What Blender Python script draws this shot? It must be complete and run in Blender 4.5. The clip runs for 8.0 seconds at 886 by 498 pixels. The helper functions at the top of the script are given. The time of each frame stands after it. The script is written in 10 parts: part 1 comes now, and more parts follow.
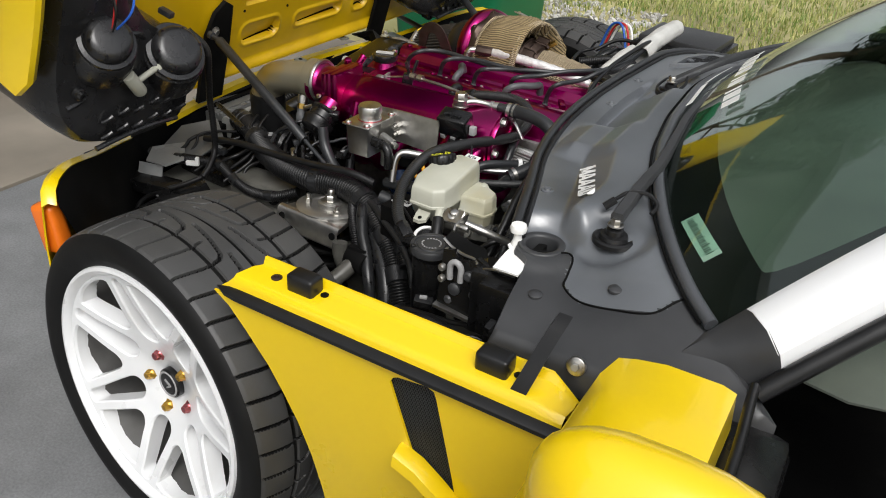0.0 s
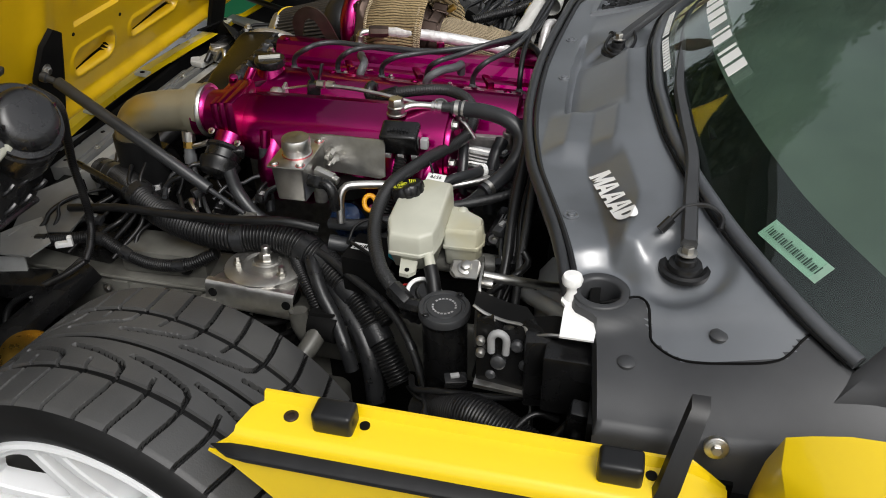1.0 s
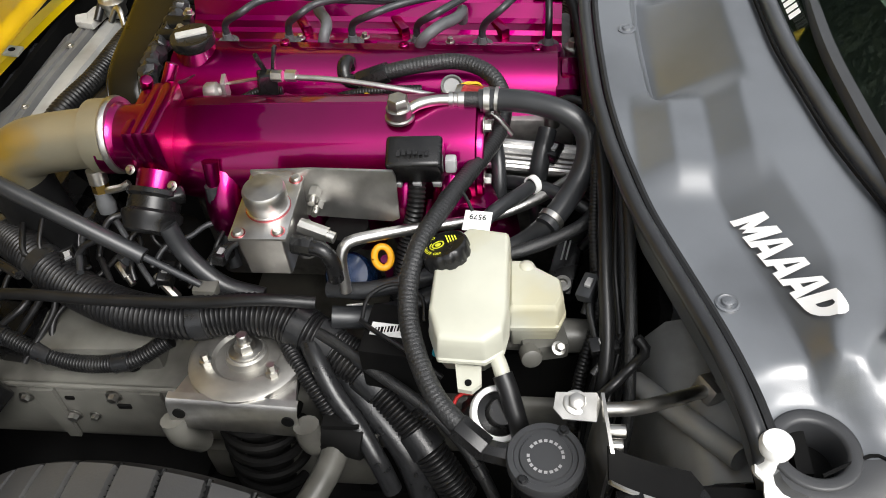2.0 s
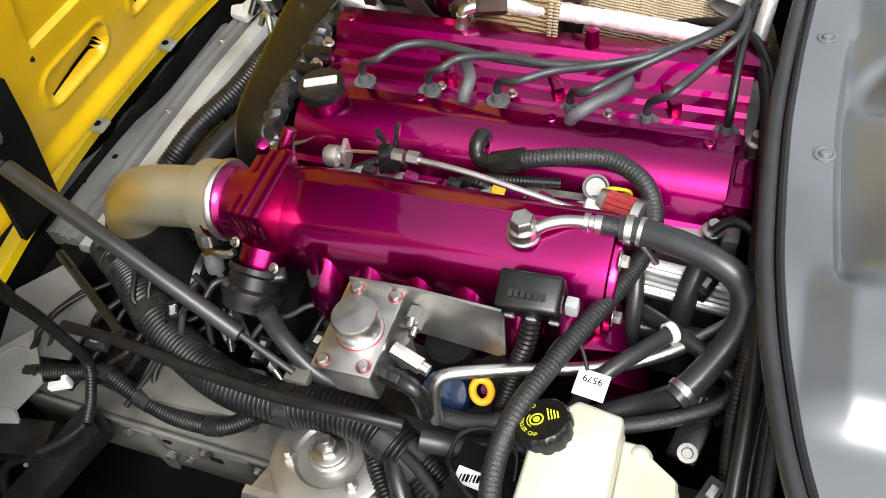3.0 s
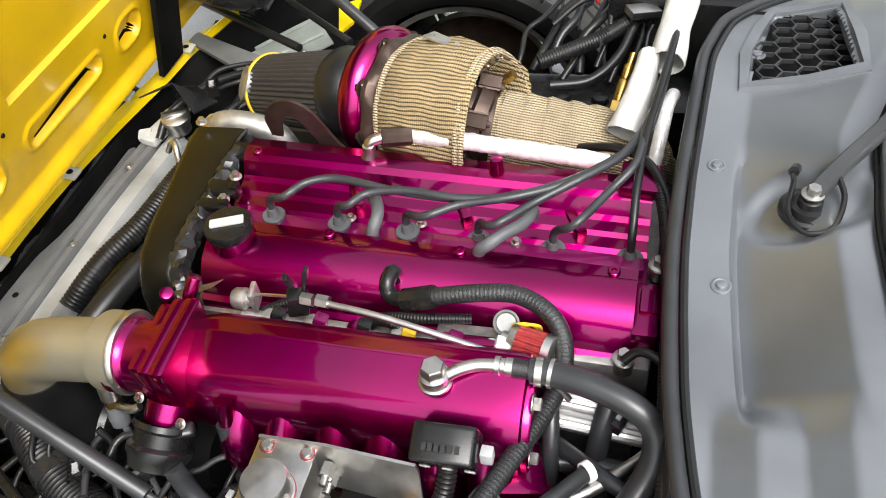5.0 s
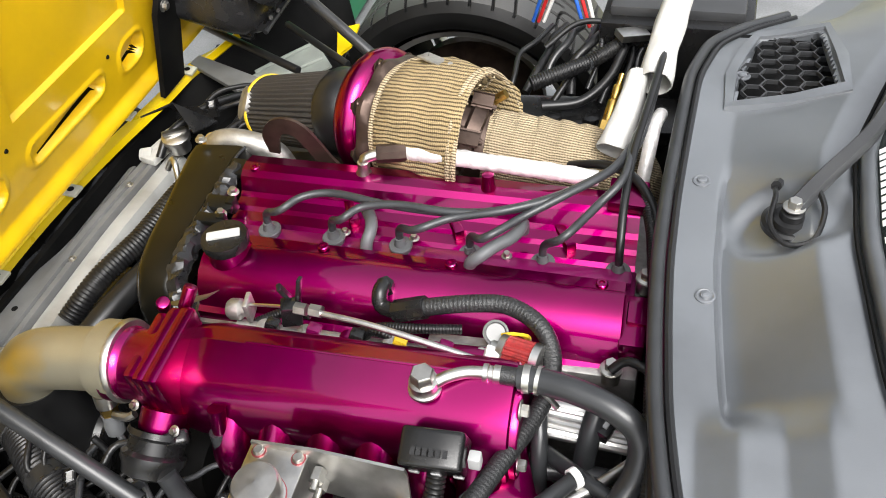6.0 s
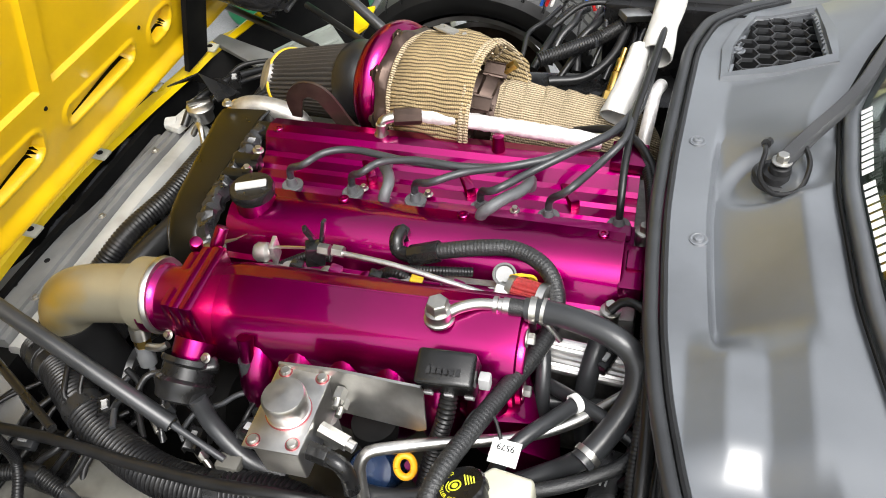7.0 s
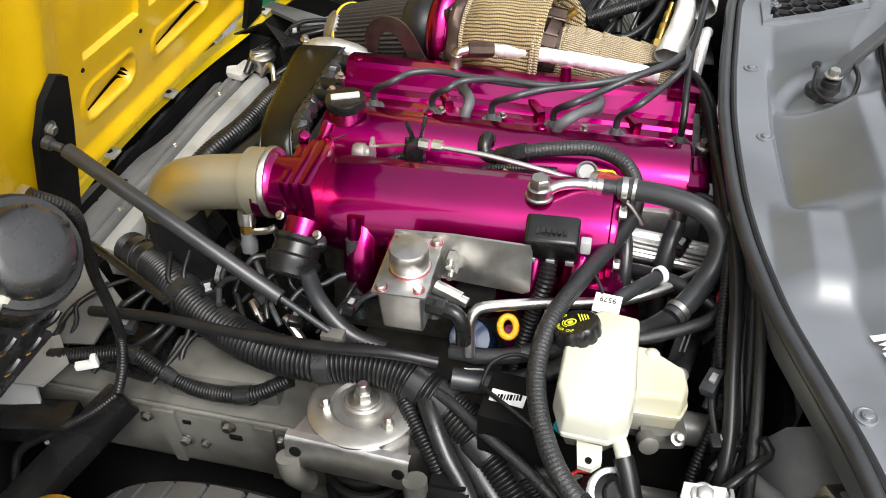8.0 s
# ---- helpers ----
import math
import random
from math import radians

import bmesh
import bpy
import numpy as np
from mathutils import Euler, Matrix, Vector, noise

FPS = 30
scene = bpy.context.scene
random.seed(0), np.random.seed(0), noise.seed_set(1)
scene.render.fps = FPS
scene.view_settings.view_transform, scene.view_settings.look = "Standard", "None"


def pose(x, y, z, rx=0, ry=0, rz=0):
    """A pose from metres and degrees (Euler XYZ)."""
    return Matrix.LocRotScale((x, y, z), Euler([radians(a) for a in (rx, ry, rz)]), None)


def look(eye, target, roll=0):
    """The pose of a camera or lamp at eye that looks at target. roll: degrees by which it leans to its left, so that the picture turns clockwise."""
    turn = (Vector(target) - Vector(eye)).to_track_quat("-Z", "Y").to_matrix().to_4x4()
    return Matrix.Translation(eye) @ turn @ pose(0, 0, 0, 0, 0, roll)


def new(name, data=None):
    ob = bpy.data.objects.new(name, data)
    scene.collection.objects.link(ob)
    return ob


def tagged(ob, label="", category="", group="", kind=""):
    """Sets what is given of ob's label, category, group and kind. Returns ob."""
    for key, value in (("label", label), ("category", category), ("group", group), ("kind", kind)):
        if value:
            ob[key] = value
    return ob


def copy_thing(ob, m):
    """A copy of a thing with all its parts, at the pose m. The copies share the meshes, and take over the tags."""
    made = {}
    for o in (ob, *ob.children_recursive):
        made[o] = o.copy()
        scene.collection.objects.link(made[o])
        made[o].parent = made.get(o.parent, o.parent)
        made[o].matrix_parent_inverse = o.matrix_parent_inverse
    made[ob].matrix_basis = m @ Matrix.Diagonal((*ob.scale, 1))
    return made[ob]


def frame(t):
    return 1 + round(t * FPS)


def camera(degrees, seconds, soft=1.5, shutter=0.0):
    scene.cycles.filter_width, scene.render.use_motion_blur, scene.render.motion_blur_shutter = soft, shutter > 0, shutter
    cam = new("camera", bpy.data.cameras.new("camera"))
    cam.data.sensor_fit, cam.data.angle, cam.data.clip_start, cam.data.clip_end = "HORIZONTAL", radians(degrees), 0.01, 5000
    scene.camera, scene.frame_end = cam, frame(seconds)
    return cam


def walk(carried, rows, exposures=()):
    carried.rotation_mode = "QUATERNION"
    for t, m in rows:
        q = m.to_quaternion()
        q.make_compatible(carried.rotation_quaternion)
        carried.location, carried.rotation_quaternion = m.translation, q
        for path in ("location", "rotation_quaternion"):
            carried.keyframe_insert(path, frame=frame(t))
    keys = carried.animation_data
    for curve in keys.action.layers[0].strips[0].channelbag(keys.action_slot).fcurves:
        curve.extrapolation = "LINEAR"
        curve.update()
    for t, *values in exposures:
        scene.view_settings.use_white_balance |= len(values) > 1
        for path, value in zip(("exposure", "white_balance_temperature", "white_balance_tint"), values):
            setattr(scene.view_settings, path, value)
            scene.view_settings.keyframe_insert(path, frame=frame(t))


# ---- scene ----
cam = camera(58.4, 8.0, 1.0)
PATH = [
    (0, (0.973, -0.738, 1.296), (0.131, 0.758, 0.27), 3.4),
    (0.5, (0.753, -0.752, 1.299), (0.154, 0.81, 0.203), 1.2),
    (1, (0.608, -0.565, 1.321), (0.214, 1.008, 0.149), -1.2),
    (1.5, (0.461, -0.331, 1.271), (0.255, 1.153, -0.053), -2.0),
    (2, (0.394, -0.13, 1.281), (0.174, 1.231, -0.169), -5.5),
    (2.2, (0.389, -0.066, 1.298), (0.049, 1.239, -0.179), -8.6),
    (3.3, (0.412, 0.162, 1.345), (-0.207, 1.241, -0.221), -12.4),
    (3.5, (0.4, 0.17, 1.342), (-0.181, 1.269, -0.225), -10.6),
    (4, (0.405, 0.193, 1.358), (-0.124, 1.329, -0.2), -9.8),
    (4.5, (0.415, 0.198, 1.373), (-0.07, 1.418, -0.135), -8.8),
    (5, (0.419, 0.197, 1.385), (-0.053, 1.477, -0.078), -8.9),
    (6.3, (0.439, 0.15, 1.384), (-0.045, 1.486, -0.023), -8.4),
    (6.5, (0.44, 0.13, 1.386), (-0.05, 1.462, -0.023), -8.3),
    (7, (0.444, 0.069, 1.383), (-0.037, 1.419, -0.013), -7.1),
    (7.5, (0.404, -0.023, 1.362), (-0.038, 1.392, 0.02), -4.5),
    (8, (0.32, -0.17, 1.311), (-0.065, 1.289, -0.002), -2.3),
]
EXPOSURES = [(0, 0.28), (1, 0.21), (1.5, 0.52), (2, 0.86), (3.3, 1.33), (4, 1.36), (6.5, 1.42), (7, 1.42), (8, 1.29)]
walk(cam, [(t, look(eye, target, roll)) for t, eye, target, roll in PATH], EXPOSURES)

# ---- light ----
world = bpy.data.worlds.new("overcast_sky")
scene.world = world
world.use_nodes = True
wn, wl = world.node_tree.nodes, world.node_tree.links
sky = wn.new("ShaderNodeTexSky")
sky.sky_type, sky.sun_disc = "NISHITA", False
sky.sun_elevation, sky.sun_rotation = radians(53), radians(143)
sky.air_density, sky.dust_density, sky.ozone_density = 1.0, 4.0, 1.0
pale = wn.new("ShaderNodeHueSaturation")
pale.inputs["Saturation"].default_value = 0.2
wl.new(sky.outputs["Color"], pale.inputs["Color"])
wl.new(pale.outputs["Color"], wn["Background"].inputs["Color"])
wn["Background"].inputs["Strength"].default_value = 0.15
sun = new("sun", bpy.data.lights.new("sun", "SUN"))
sun.data.energy, sun.data.angle, sun.data.color = 1.25, radians(32), (1.0, 0.985, 0.96)
# a high, veiled sun over the driver's rear quarter
sun.matrix_world = look((2.6, -2.6, 6.1), (0.0, 0.8, 0.5))


# ---- materials ----
def tree_of(name):
    m = bpy.data.materials.new(name)
    m.use_nodes = True
    return m, m.node_tree.nodes, m.node_tree.links, m.node_tree.nodes["Principled BSDF"]


def mat(name, color, rough=0.5, metal=0.0, vary=0.15, scale=30.0, bump=0.0, bump_scale=300.0, coat=0.0, dirt=0.0, dirt_color=(0.06, 0.055, 0.05), spec=0.5, rough_vary=0.1):
    """A surface with two scales of variation: broad stains and fine grain."""
    m, n, l, p = tree_of(name)
    co = n.new("ShaderNodeTexCoord")
    broad = n.new("ShaderNodeTexNoise")
    broad.inputs["Scale"].default_value, broad.inputs["Detail"].default_value = scale, 6
    l.new(co.outputs["Object"], broad.inputs["Vector"])
    fine = n.new("ShaderNodeTexNoise")
    fine.inputs["Scale"].default_value, fine.inputs["Detail"].default_value = bump_scale, 4
    l.new(co.outputs["Object"], fine.inputs["Vector"])
    ramp = n.new("ShaderNodeValToRGB")
    ramp.color_ramp.elements[0].position, ramp.color_ramp.elements[1].position = 0.3, 0.7
    ramp.color_ramp.elements[0].color = (*[c * (1 - vary) for c in color], 1)
    ramp.color_ramp.elements[1].color = (*[min(1, c * (1 + vary)) for c in color], 1)
    l.new(broad.outputs["Fac"], ramp.inputs["Fac"])
    colour = ramp.outputs["Color"]
    if dirt:
        spots = n.new("ShaderNodeTexNoise")
        spots.inputs["Scale"].default_value, spots.inputs["Detail"].default_value = scale * 0.6, 8
        l.new(co.outputs["Object"], spots.inputs["Vector"])
        cut = n.new("ShaderNodeMapRange")
        cut.inputs["From Min"].default_value, cut.inputs["From Max"].default_value, cut.inputs["To Max"].default_value = 0.52, 0.68, dirt
        l.new(spots.outputs["Fac"], cut.inputs["Value"])
        mix = n.new("ShaderNodeMix")
        mix.data_type = "RGBA"
        mix.inputs["B"].default_value = (*dirt_color, 1)
        mix.inputs[7].default_value = (*dirt_color, 1)
        l.new(cut.outputs["Result"], mix.inputs["Factor"])
        l.new(colour, mix.inputs[6])
        colour = mix.outputs[2]
    l.new(colour, p.inputs["Base Color"])
    rr = n.new("ShaderNodeMapRange")
    rr.inputs["To Min"].default_value, rr.inputs["To Max"].default_value = max(0.02, rough - rough_vary), min(1, rough + rough_vary)
    l.new(broad.outputs["Fac"], rr.inputs["Value"])
    l.new(rr.outputs["Result"], p.inputs["Roughness"])
    p.inputs["Metallic"].default_value = metal
    p.inputs["Specular IOR Level"].default_value = spec
    p.inputs["Coat Weight"].default_value, p.inputs["Coat Roughness"].default_value = coat, 0.04
    if bump:
        b = n.new("ShaderNodeBump")
        b.inputs["Strength"].default_value, b.inputs["Distance"].default_value = bump, 0.001
        l.new(fine.outputs["Fac"], b.inputs["Height"])
        l.new(b.outputs["Normal"], p.inputs["Normal"])
    return m


YELLOW = mat("yellow_paint", (0.80, 0.56, 0.003), 0.30, 0, 0.04, 4, 0.03, 700, coat=0.6)
YELLOW_IN = mat("yellow_inner_paint", (0.68, 0.42, 0.004), 0.34, 0, 0.12, 7, 0.06, 300, coat=0.3, dirt=0.45, dirt_color=(0.40, 0.22, 0.008))
CANDY = mat("candy_magenta", (0.285, 0.0, 0.098), 0.31, 1.0, 0.14, 9, 0.015, 900, coat=0.6, rough_vary=0.06)
CANDY.node_tree.nodes["Principled BSDF"].inputs["Specular Tint"].default_value = (0.85, 0.05, 0.5, 1)
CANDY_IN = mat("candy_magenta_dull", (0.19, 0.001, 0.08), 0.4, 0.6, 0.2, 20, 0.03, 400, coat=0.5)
COWL = mat("black_textured_plastic", (0.096, 0.104, 0.114), 0.32, 0, 0.16, 6, 0.10, 1400, dirt=0.9, dirt_color=(0.030, 0.033, 0.037), spec=0.9, rough_vary=0.10)
COWL.node_tree.nodes["Principled BSDF"].inputs["IOR"].default_value = 1.8
COVER = mat("satin_black_cover", (0.035, 0.036, 0.038), 0.42, 0, 0.2, 14, 0.12, 1200, dirt=0.3, dirt_color=(0.06, 0.06, 0.058), spec=0.5)
PLASTIC = mat("black_plastic", (0.007, 0.007, 0.0073), 0.27, 0, 0.3, 25, 0.08, 900, dirt=0.25, dirt_color=(0.03, 0.029, 0.026), spec=0.4)
# plain black parts; on hidden bay panels it also stands in for deep shade
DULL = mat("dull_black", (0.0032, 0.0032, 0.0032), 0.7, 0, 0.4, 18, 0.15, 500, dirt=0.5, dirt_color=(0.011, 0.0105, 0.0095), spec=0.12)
RUBBER = mat("black_rubber", (0.0095, 0.0096, 0.010), 0.34, 0, 0.25, 30, 0.1, 900, spec=0.4)
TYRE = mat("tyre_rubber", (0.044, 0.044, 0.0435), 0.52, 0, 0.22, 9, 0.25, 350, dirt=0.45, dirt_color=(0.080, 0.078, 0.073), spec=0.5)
SIDEWALL_GROOVES = mat("tyre_sidewall_groove_shade", (0.0055, 0.0055, 0.0055), 0.55, 0, 0.2, 20, 0.1, 400, spec=0.22)
CONDUIT = mat("split_conduit", (0.0075, 0.0075, 0.008), 0.38, 0, 0.3, 40, 0.0, dirt=0.45, dirt_color=(0.030, 0.029, 0.026), spec=0.35)
BRAID = mat("braided_hose", (0.015, 0.0155, 0.016), 0.36, 0, 0.5, 420, 0.8, 700)
WHITE = mat("white_paint", (0.80, 0.81, 0.82), 0.3, 0, 0.03, 8, 0.02, 400, coat=0.5)
WHEEL_WHITE = mat("white_wheel_paint", (0.78, 0.79, 0.80), 0.3, 0, 0.04, 10, 0.03, 500, coat=0.4, dirt=0.12, dirt_color=(0.4, 0.38, 0.35))
# dark grey carries the shade inside the wheel, with random mottling
BARREL_SHADE = mat("barrel_shade_paint", (0.085, 0.083, 0.080), 0.5, 0, 0.2, 14, 0.05, 400, dirt=0.6, dirt_color=(0.03, 0.028, 0.025))
ALU = mat("bare_aluminium", (0.56, 0.55, 0.53), 0.33, 1, 0.12, 60, 0.15, 1200, dirt=0.25, dirt_color=(0.3, 0.29, 0.27))
CAST = mat("cast_aluminium", (0.42, 0.41, 0.39), 0.5, 0.9, 0.2, 80, 0.3, 800, dirt=0.4, dirt_color=(0.16, 0.15, 0.13))
STEEL = mat("zinc_steel", (0.50, 0.49, 0.46), 0.35, 1, 0.15, 60, 0.1, 700, dirt=0.3, dirt_color=(0.24, 0.21, 0.16))
CHASSIS = mat("grey_chassis_paint", (0.115, 0.113, 0.100), 0.42, 0.1, 0.35, 12, 0.1, 300, dirt=0.9, dirt_color=(0.020, 0.018, 0.015))
GREYPAINT = mat("pale_grey_paint", (0.155, 0.157, 0.155), 0.34, 0.15, 0.25, 12, 0.08, 300, dirt=0.6, dirt_color=(0.11, 0.105, 0.095))
BOTTLE = mat("cream_plastic", (0.45, 0.45, 0.375), 0.36, 0, 0.08, 18, 0.05, 300, dirt=0.4, dirt_color=(0.46, 0.40, 0.20))
BRASS = mat("brass", (0.55, 0.36, 0.10), 0.3, 1, 0.15, 60, 0.05, 500)
GOLD = mat("gold_anodised", (0.70, 0.42, 0.08), 0.28, 1, 0.1, 60)
ROSE = mat("rose_anodised", (0.55, 0.16, 0.17), 0.3, 1, 0.1, 60)
AMBER = mat("amber_lens", (0.75, 0.16, 0.01), 0.15, 0, 0.05, 30, coat=0.6)
RED = mat("red_gauze", (0.24, 0.016, 0.016), 0.6, 0, 0.3, 200, 0.4, 900)
BLUE = mat("dark_blue_paint", (0.006, 0.02, 0.06), 0.25, 0.1, 0.15, 40, coat=0.5)
CYAN = mat("cyan_plastic", (0.01, 0.33, 0.45), 0.4, 0, 0.1, 40)
DIPYEL = mat("orange_yellow_plastic", (0.80, 0.36, 0.01), 0.4, 0, 0.1, 40)
INJ = mat("yellow_connector", (0.62, 0.42, 0.02), 0.4, 0, 0.1, 40)
GREYHOSE = mat("grey_silicone", (0.026, 0.0275, 0.030), 0.38, 0, 0.15, 40, 0.1, 500)
SLEEVE = mat("white_heat_sleeve", (0.50, 0.495, 0.47), 0.6, 0, 0.1, 30, 0.5, 260, dirt=0.2, dirt_color=(0.4, 0.38, 0.34))
FOIL = mat("foil_wrap", (0.78, 0.76, 0.75), 0.38, 0.45, 0.12, 120, 1.0, 160)
FILTER = mat("filter_gauze", (0.024, 0.022, 0.021), 0.7, 0, 0.3, 200, 0.5, 900)
BROWNSTEEL = mat("heated_steel", (0.075, 0.052, 0.042), 0.45, 0.8, 0.3, 40, 0.2, 300)
GREEN = mat("green_bin_plastic", (0.005, 0.16, 0.06), 0.45, 0, 0.1, 6, 0.05, 300)
INK = mat("white_vinyl", (0.82, 0.82, 0.80), 0.4, 0, 0.03, 20)
CAPYEL = mat("yellow_print", (0.62, 0.62, 0.03), 0.5, 0, 0.05, 40)
DASH = mat("dash_vinyl", (0.085, 0.098, 0.080), 0.34, 0, 0.25, 9, 0.2, 500, spec=0.7)
VINGREEN = mat("pale_green_plate", (0.42, 0.55, 0.46), 0.4, 0, 0.1, 30)
TRIM = mat("grey_bloomed_trim", (0.060, 0.064, 0.070), 0.36, 0, 0.15, 20, 0.1, 700, spec=0.7)
BAND = mat("black_glass_print", (0.004, 0.0042, 0.004), 0.5, 0, 0.1, 30, spec=0.2)
FRITINK = mat("dark_green_print", (0.02, 0.05, 0.035), 0.5)
WIRERED = mat("red_wire", (0.5, 0.02, 0.02), 0.4)
WIREGREEN = mat("green_wire", (0.02, 0.30, 0.05), 0.4)
WIREBLUE = mat("blue_wire", (0.02, 0.10, 0.45), 0.4)
BARGREY = mat("pale_grey_plastic", (0.42, 0.42, 0.40), 0.45, 0, 0.1, 60)
TAPE = mat("grey_black_tape", (0.014, 0.0145, 0.0155), 0.3, 0, 0.3, 80, 0.3, 500)
MOUNT = mat("dull_alloy", (0.40, 0.39, 0.365), 0.42, 0.9, 0.15, 40, 0.15, 900, dirt=0.4, dirt_color=(0.2, 0.19, 0.165))
BAYGREY = mat("bay_grey_paint", (0.32, 0.323, 0.312), 0.36, 0.1, 0.2, 12, 0.08, 300, dirt=0.7, dirt_color=(0.14, 0.135, 0.115))
WINGGREY = mat("green_grey_primer", (0.30, 0.325, 0.29), 0.45, 0, 0.25, 10, 0.1, 300, dirt=0.5, dirt_color=(0.12, 0.12, 0.10))
LAMPBLACK = mat("black_lamp_moulding", (0.017, 0.017, 0.018), 0.27, 0, 0.3, 25, 0.08, 900, spec=0.6)
BOOTGREY = mat("grey_rubber", (0.075, 0.078, 0.082), 0.5, 0, 0.15, 40, 0.1, 500)
HOSEGREY = mat("grey_bloomed_rubber", (0.022, 0.0232, 0.025), 0.33, 0, 0.2, 30, 0.1, 700, dirt=0.3, dirt_color=(0.02, 0.021, 0.022))
KHAKI = mat("olive_black_moulding", (0.0045, 0.0043, 0.0034), 0.30, 0, 0.25, 16, 0.12, 900, spec=0.3, dirt=0.25, dirt_color=(0.016, 0.015, 0.012))
GREYCAP = mat("grey_print", (0.30, 0.30, 0.30), 0.5)


def yellow_reflection_pipe():
    """Bare bent pipe, dull; yellow patches paint in the bonnet's reflection."""
    m = mat("bare_pipe_painted_reflection", (0.33, 0.305, 0.225), 0.42, 0.7, 0.16, 9, 0.1, 500, dirt=0.9, dirt_color=(0.42, 0.27, 0.02))
    return m


PIPE = yellow_reflection_pipe()


def woven(name, a, b, row, stitch, rough=0.9):
    """Coarse cloth: rows of slanting stitches; row and stitch are their widths in metres."""
    m, n, l, p = tree_of(name)
    co = n.new("ShaderNodeTexCoord")
    wob = n.new("ShaderNodeTexNoise")
    wob.inputs["Scale"].default_value = 22
    l.new(co.outputs["Object"], wob.inputs["Vector"])

    def along(way, width, wander, shape):
        dot = n.new("ShaderNodeVectorMath")
        dot.operation = "DOT_PRODUCT"
        dot.inputs[1].default_value = tuple(c * 2 * math.pi / width for c in way)
        l.new(co.outputs["Object"], dot.inputs[0])
        add = n.new("ShaderNodeMath")
        add.operation = "MULTIPLY_ADD"
        add.inputs[1].default_value = wander
        l.new(wob.outputs["Fac"], add.inputs[0])
        l.new(dot.outputs["Value"], add.inputs[2])
        wave = n.new("ShaderNodeMath")
        wave.operation = "SINE"
        l.new(add.outputs["Value"], wave.inputs[0])
        r = n.new("ShaderNodeMapRange")
        r.inputs["From Min"].default_value, r.inputs["From Max"].default_value = -1, shape
        l.new(wave.outputs["Value"], r.inputs["Value"])
        return r.outputs["Result"]

    rows, pick = along((0.10, 0.70, 0.70), row, 9.0, 0.3), along((0.95, -0.20, 0.25), stitch, 5.0, 0.6)
    lift = n.new("ShaderNodeMath")
    lift.operation = "MULTIPLY_ADD"
    lift.inputs[1].default_value = 0.35
    l.new(pick, lift.inputs[0])
    l.new(rows, lift.inputs[2])
    ramp = n.new("ShaderNodeValToRGB")
    ramp.color_ramp.elements[0].color, ramp.color_ramp.elements[1].color = (*a, 1), (*b, 1)
    ramp.color_ramp.elements[0].position, ramp.color_ramp.elements[1].position = 0.15, 1.1
    l.new(lift.outputs["Value"], ramp.inputs["Fac"])
    stain = n.new("ShaderNodeTexNoise")
    stain.inputs["Scale"].default_value, stain.inputs["Detail"].default_value = 14, 5
    l.new(co.outputs["Object"], stain.inputs["Vector"])
    tone = n.new("ShaderNodeMapRange")
    tone.inputs["From Min"].default_value, tone.inputs["From Max"].default_value = 0.3, 0.7
    tone.inputs["To Min"].default_value, tone.inputs["To Max"].default_value = 0.72, 1.15
    l.new(stain.outputs["Fac"], tone.inputs["Value"])
    mul = n.new("ShaderNodeVectorMath")
    mul.operation = "SCALE"
    l.new(ramp.outputs["Color"], mul.inputs[0])
    l.new(tone.outputs["Result"], mul.inputs["Scale"])
    l.new(mul.outputs["Vector"], p.inputs["Base Color"])
    bp = n.new("ShaderNodeBump")
    bp.inputs["Strength"].default_value, bp.inputs["Distance"].default_value = 0.8, 0.0022
    l.new(lift.outputs["Value"], bp.inputs["Height"])
    l.new(bp.outputs["Normal"], p.inputs["Normal"])
    p.inputs["Roughness"].default_value = rough
    return m


BLANKET = woven("woven_heat_blanket", (0.050, 0.034, 0.015), (0.34, 0.255, 0.13), 0.0054, 0.0030)
WRAP = woven("tan_pipe_wrap", (0.115, 0.082, 0.045), (0.43, 0.345, 0.22), 0.0036, 0.0032)


def glass_mat():
    m, n, l, p = tree_of("windscreen_glass")
    p.inputs["Base Color"].default_value = (0.62, 0.78, 0.70, 1)
    p.inputs["Roughness"].default_value, p.inputs["IOR"].default_value = 0.01, 1.62
    p.inputs["Transmission Weight"].default_value = 1.0
    return m


GLASS = glass_mat()


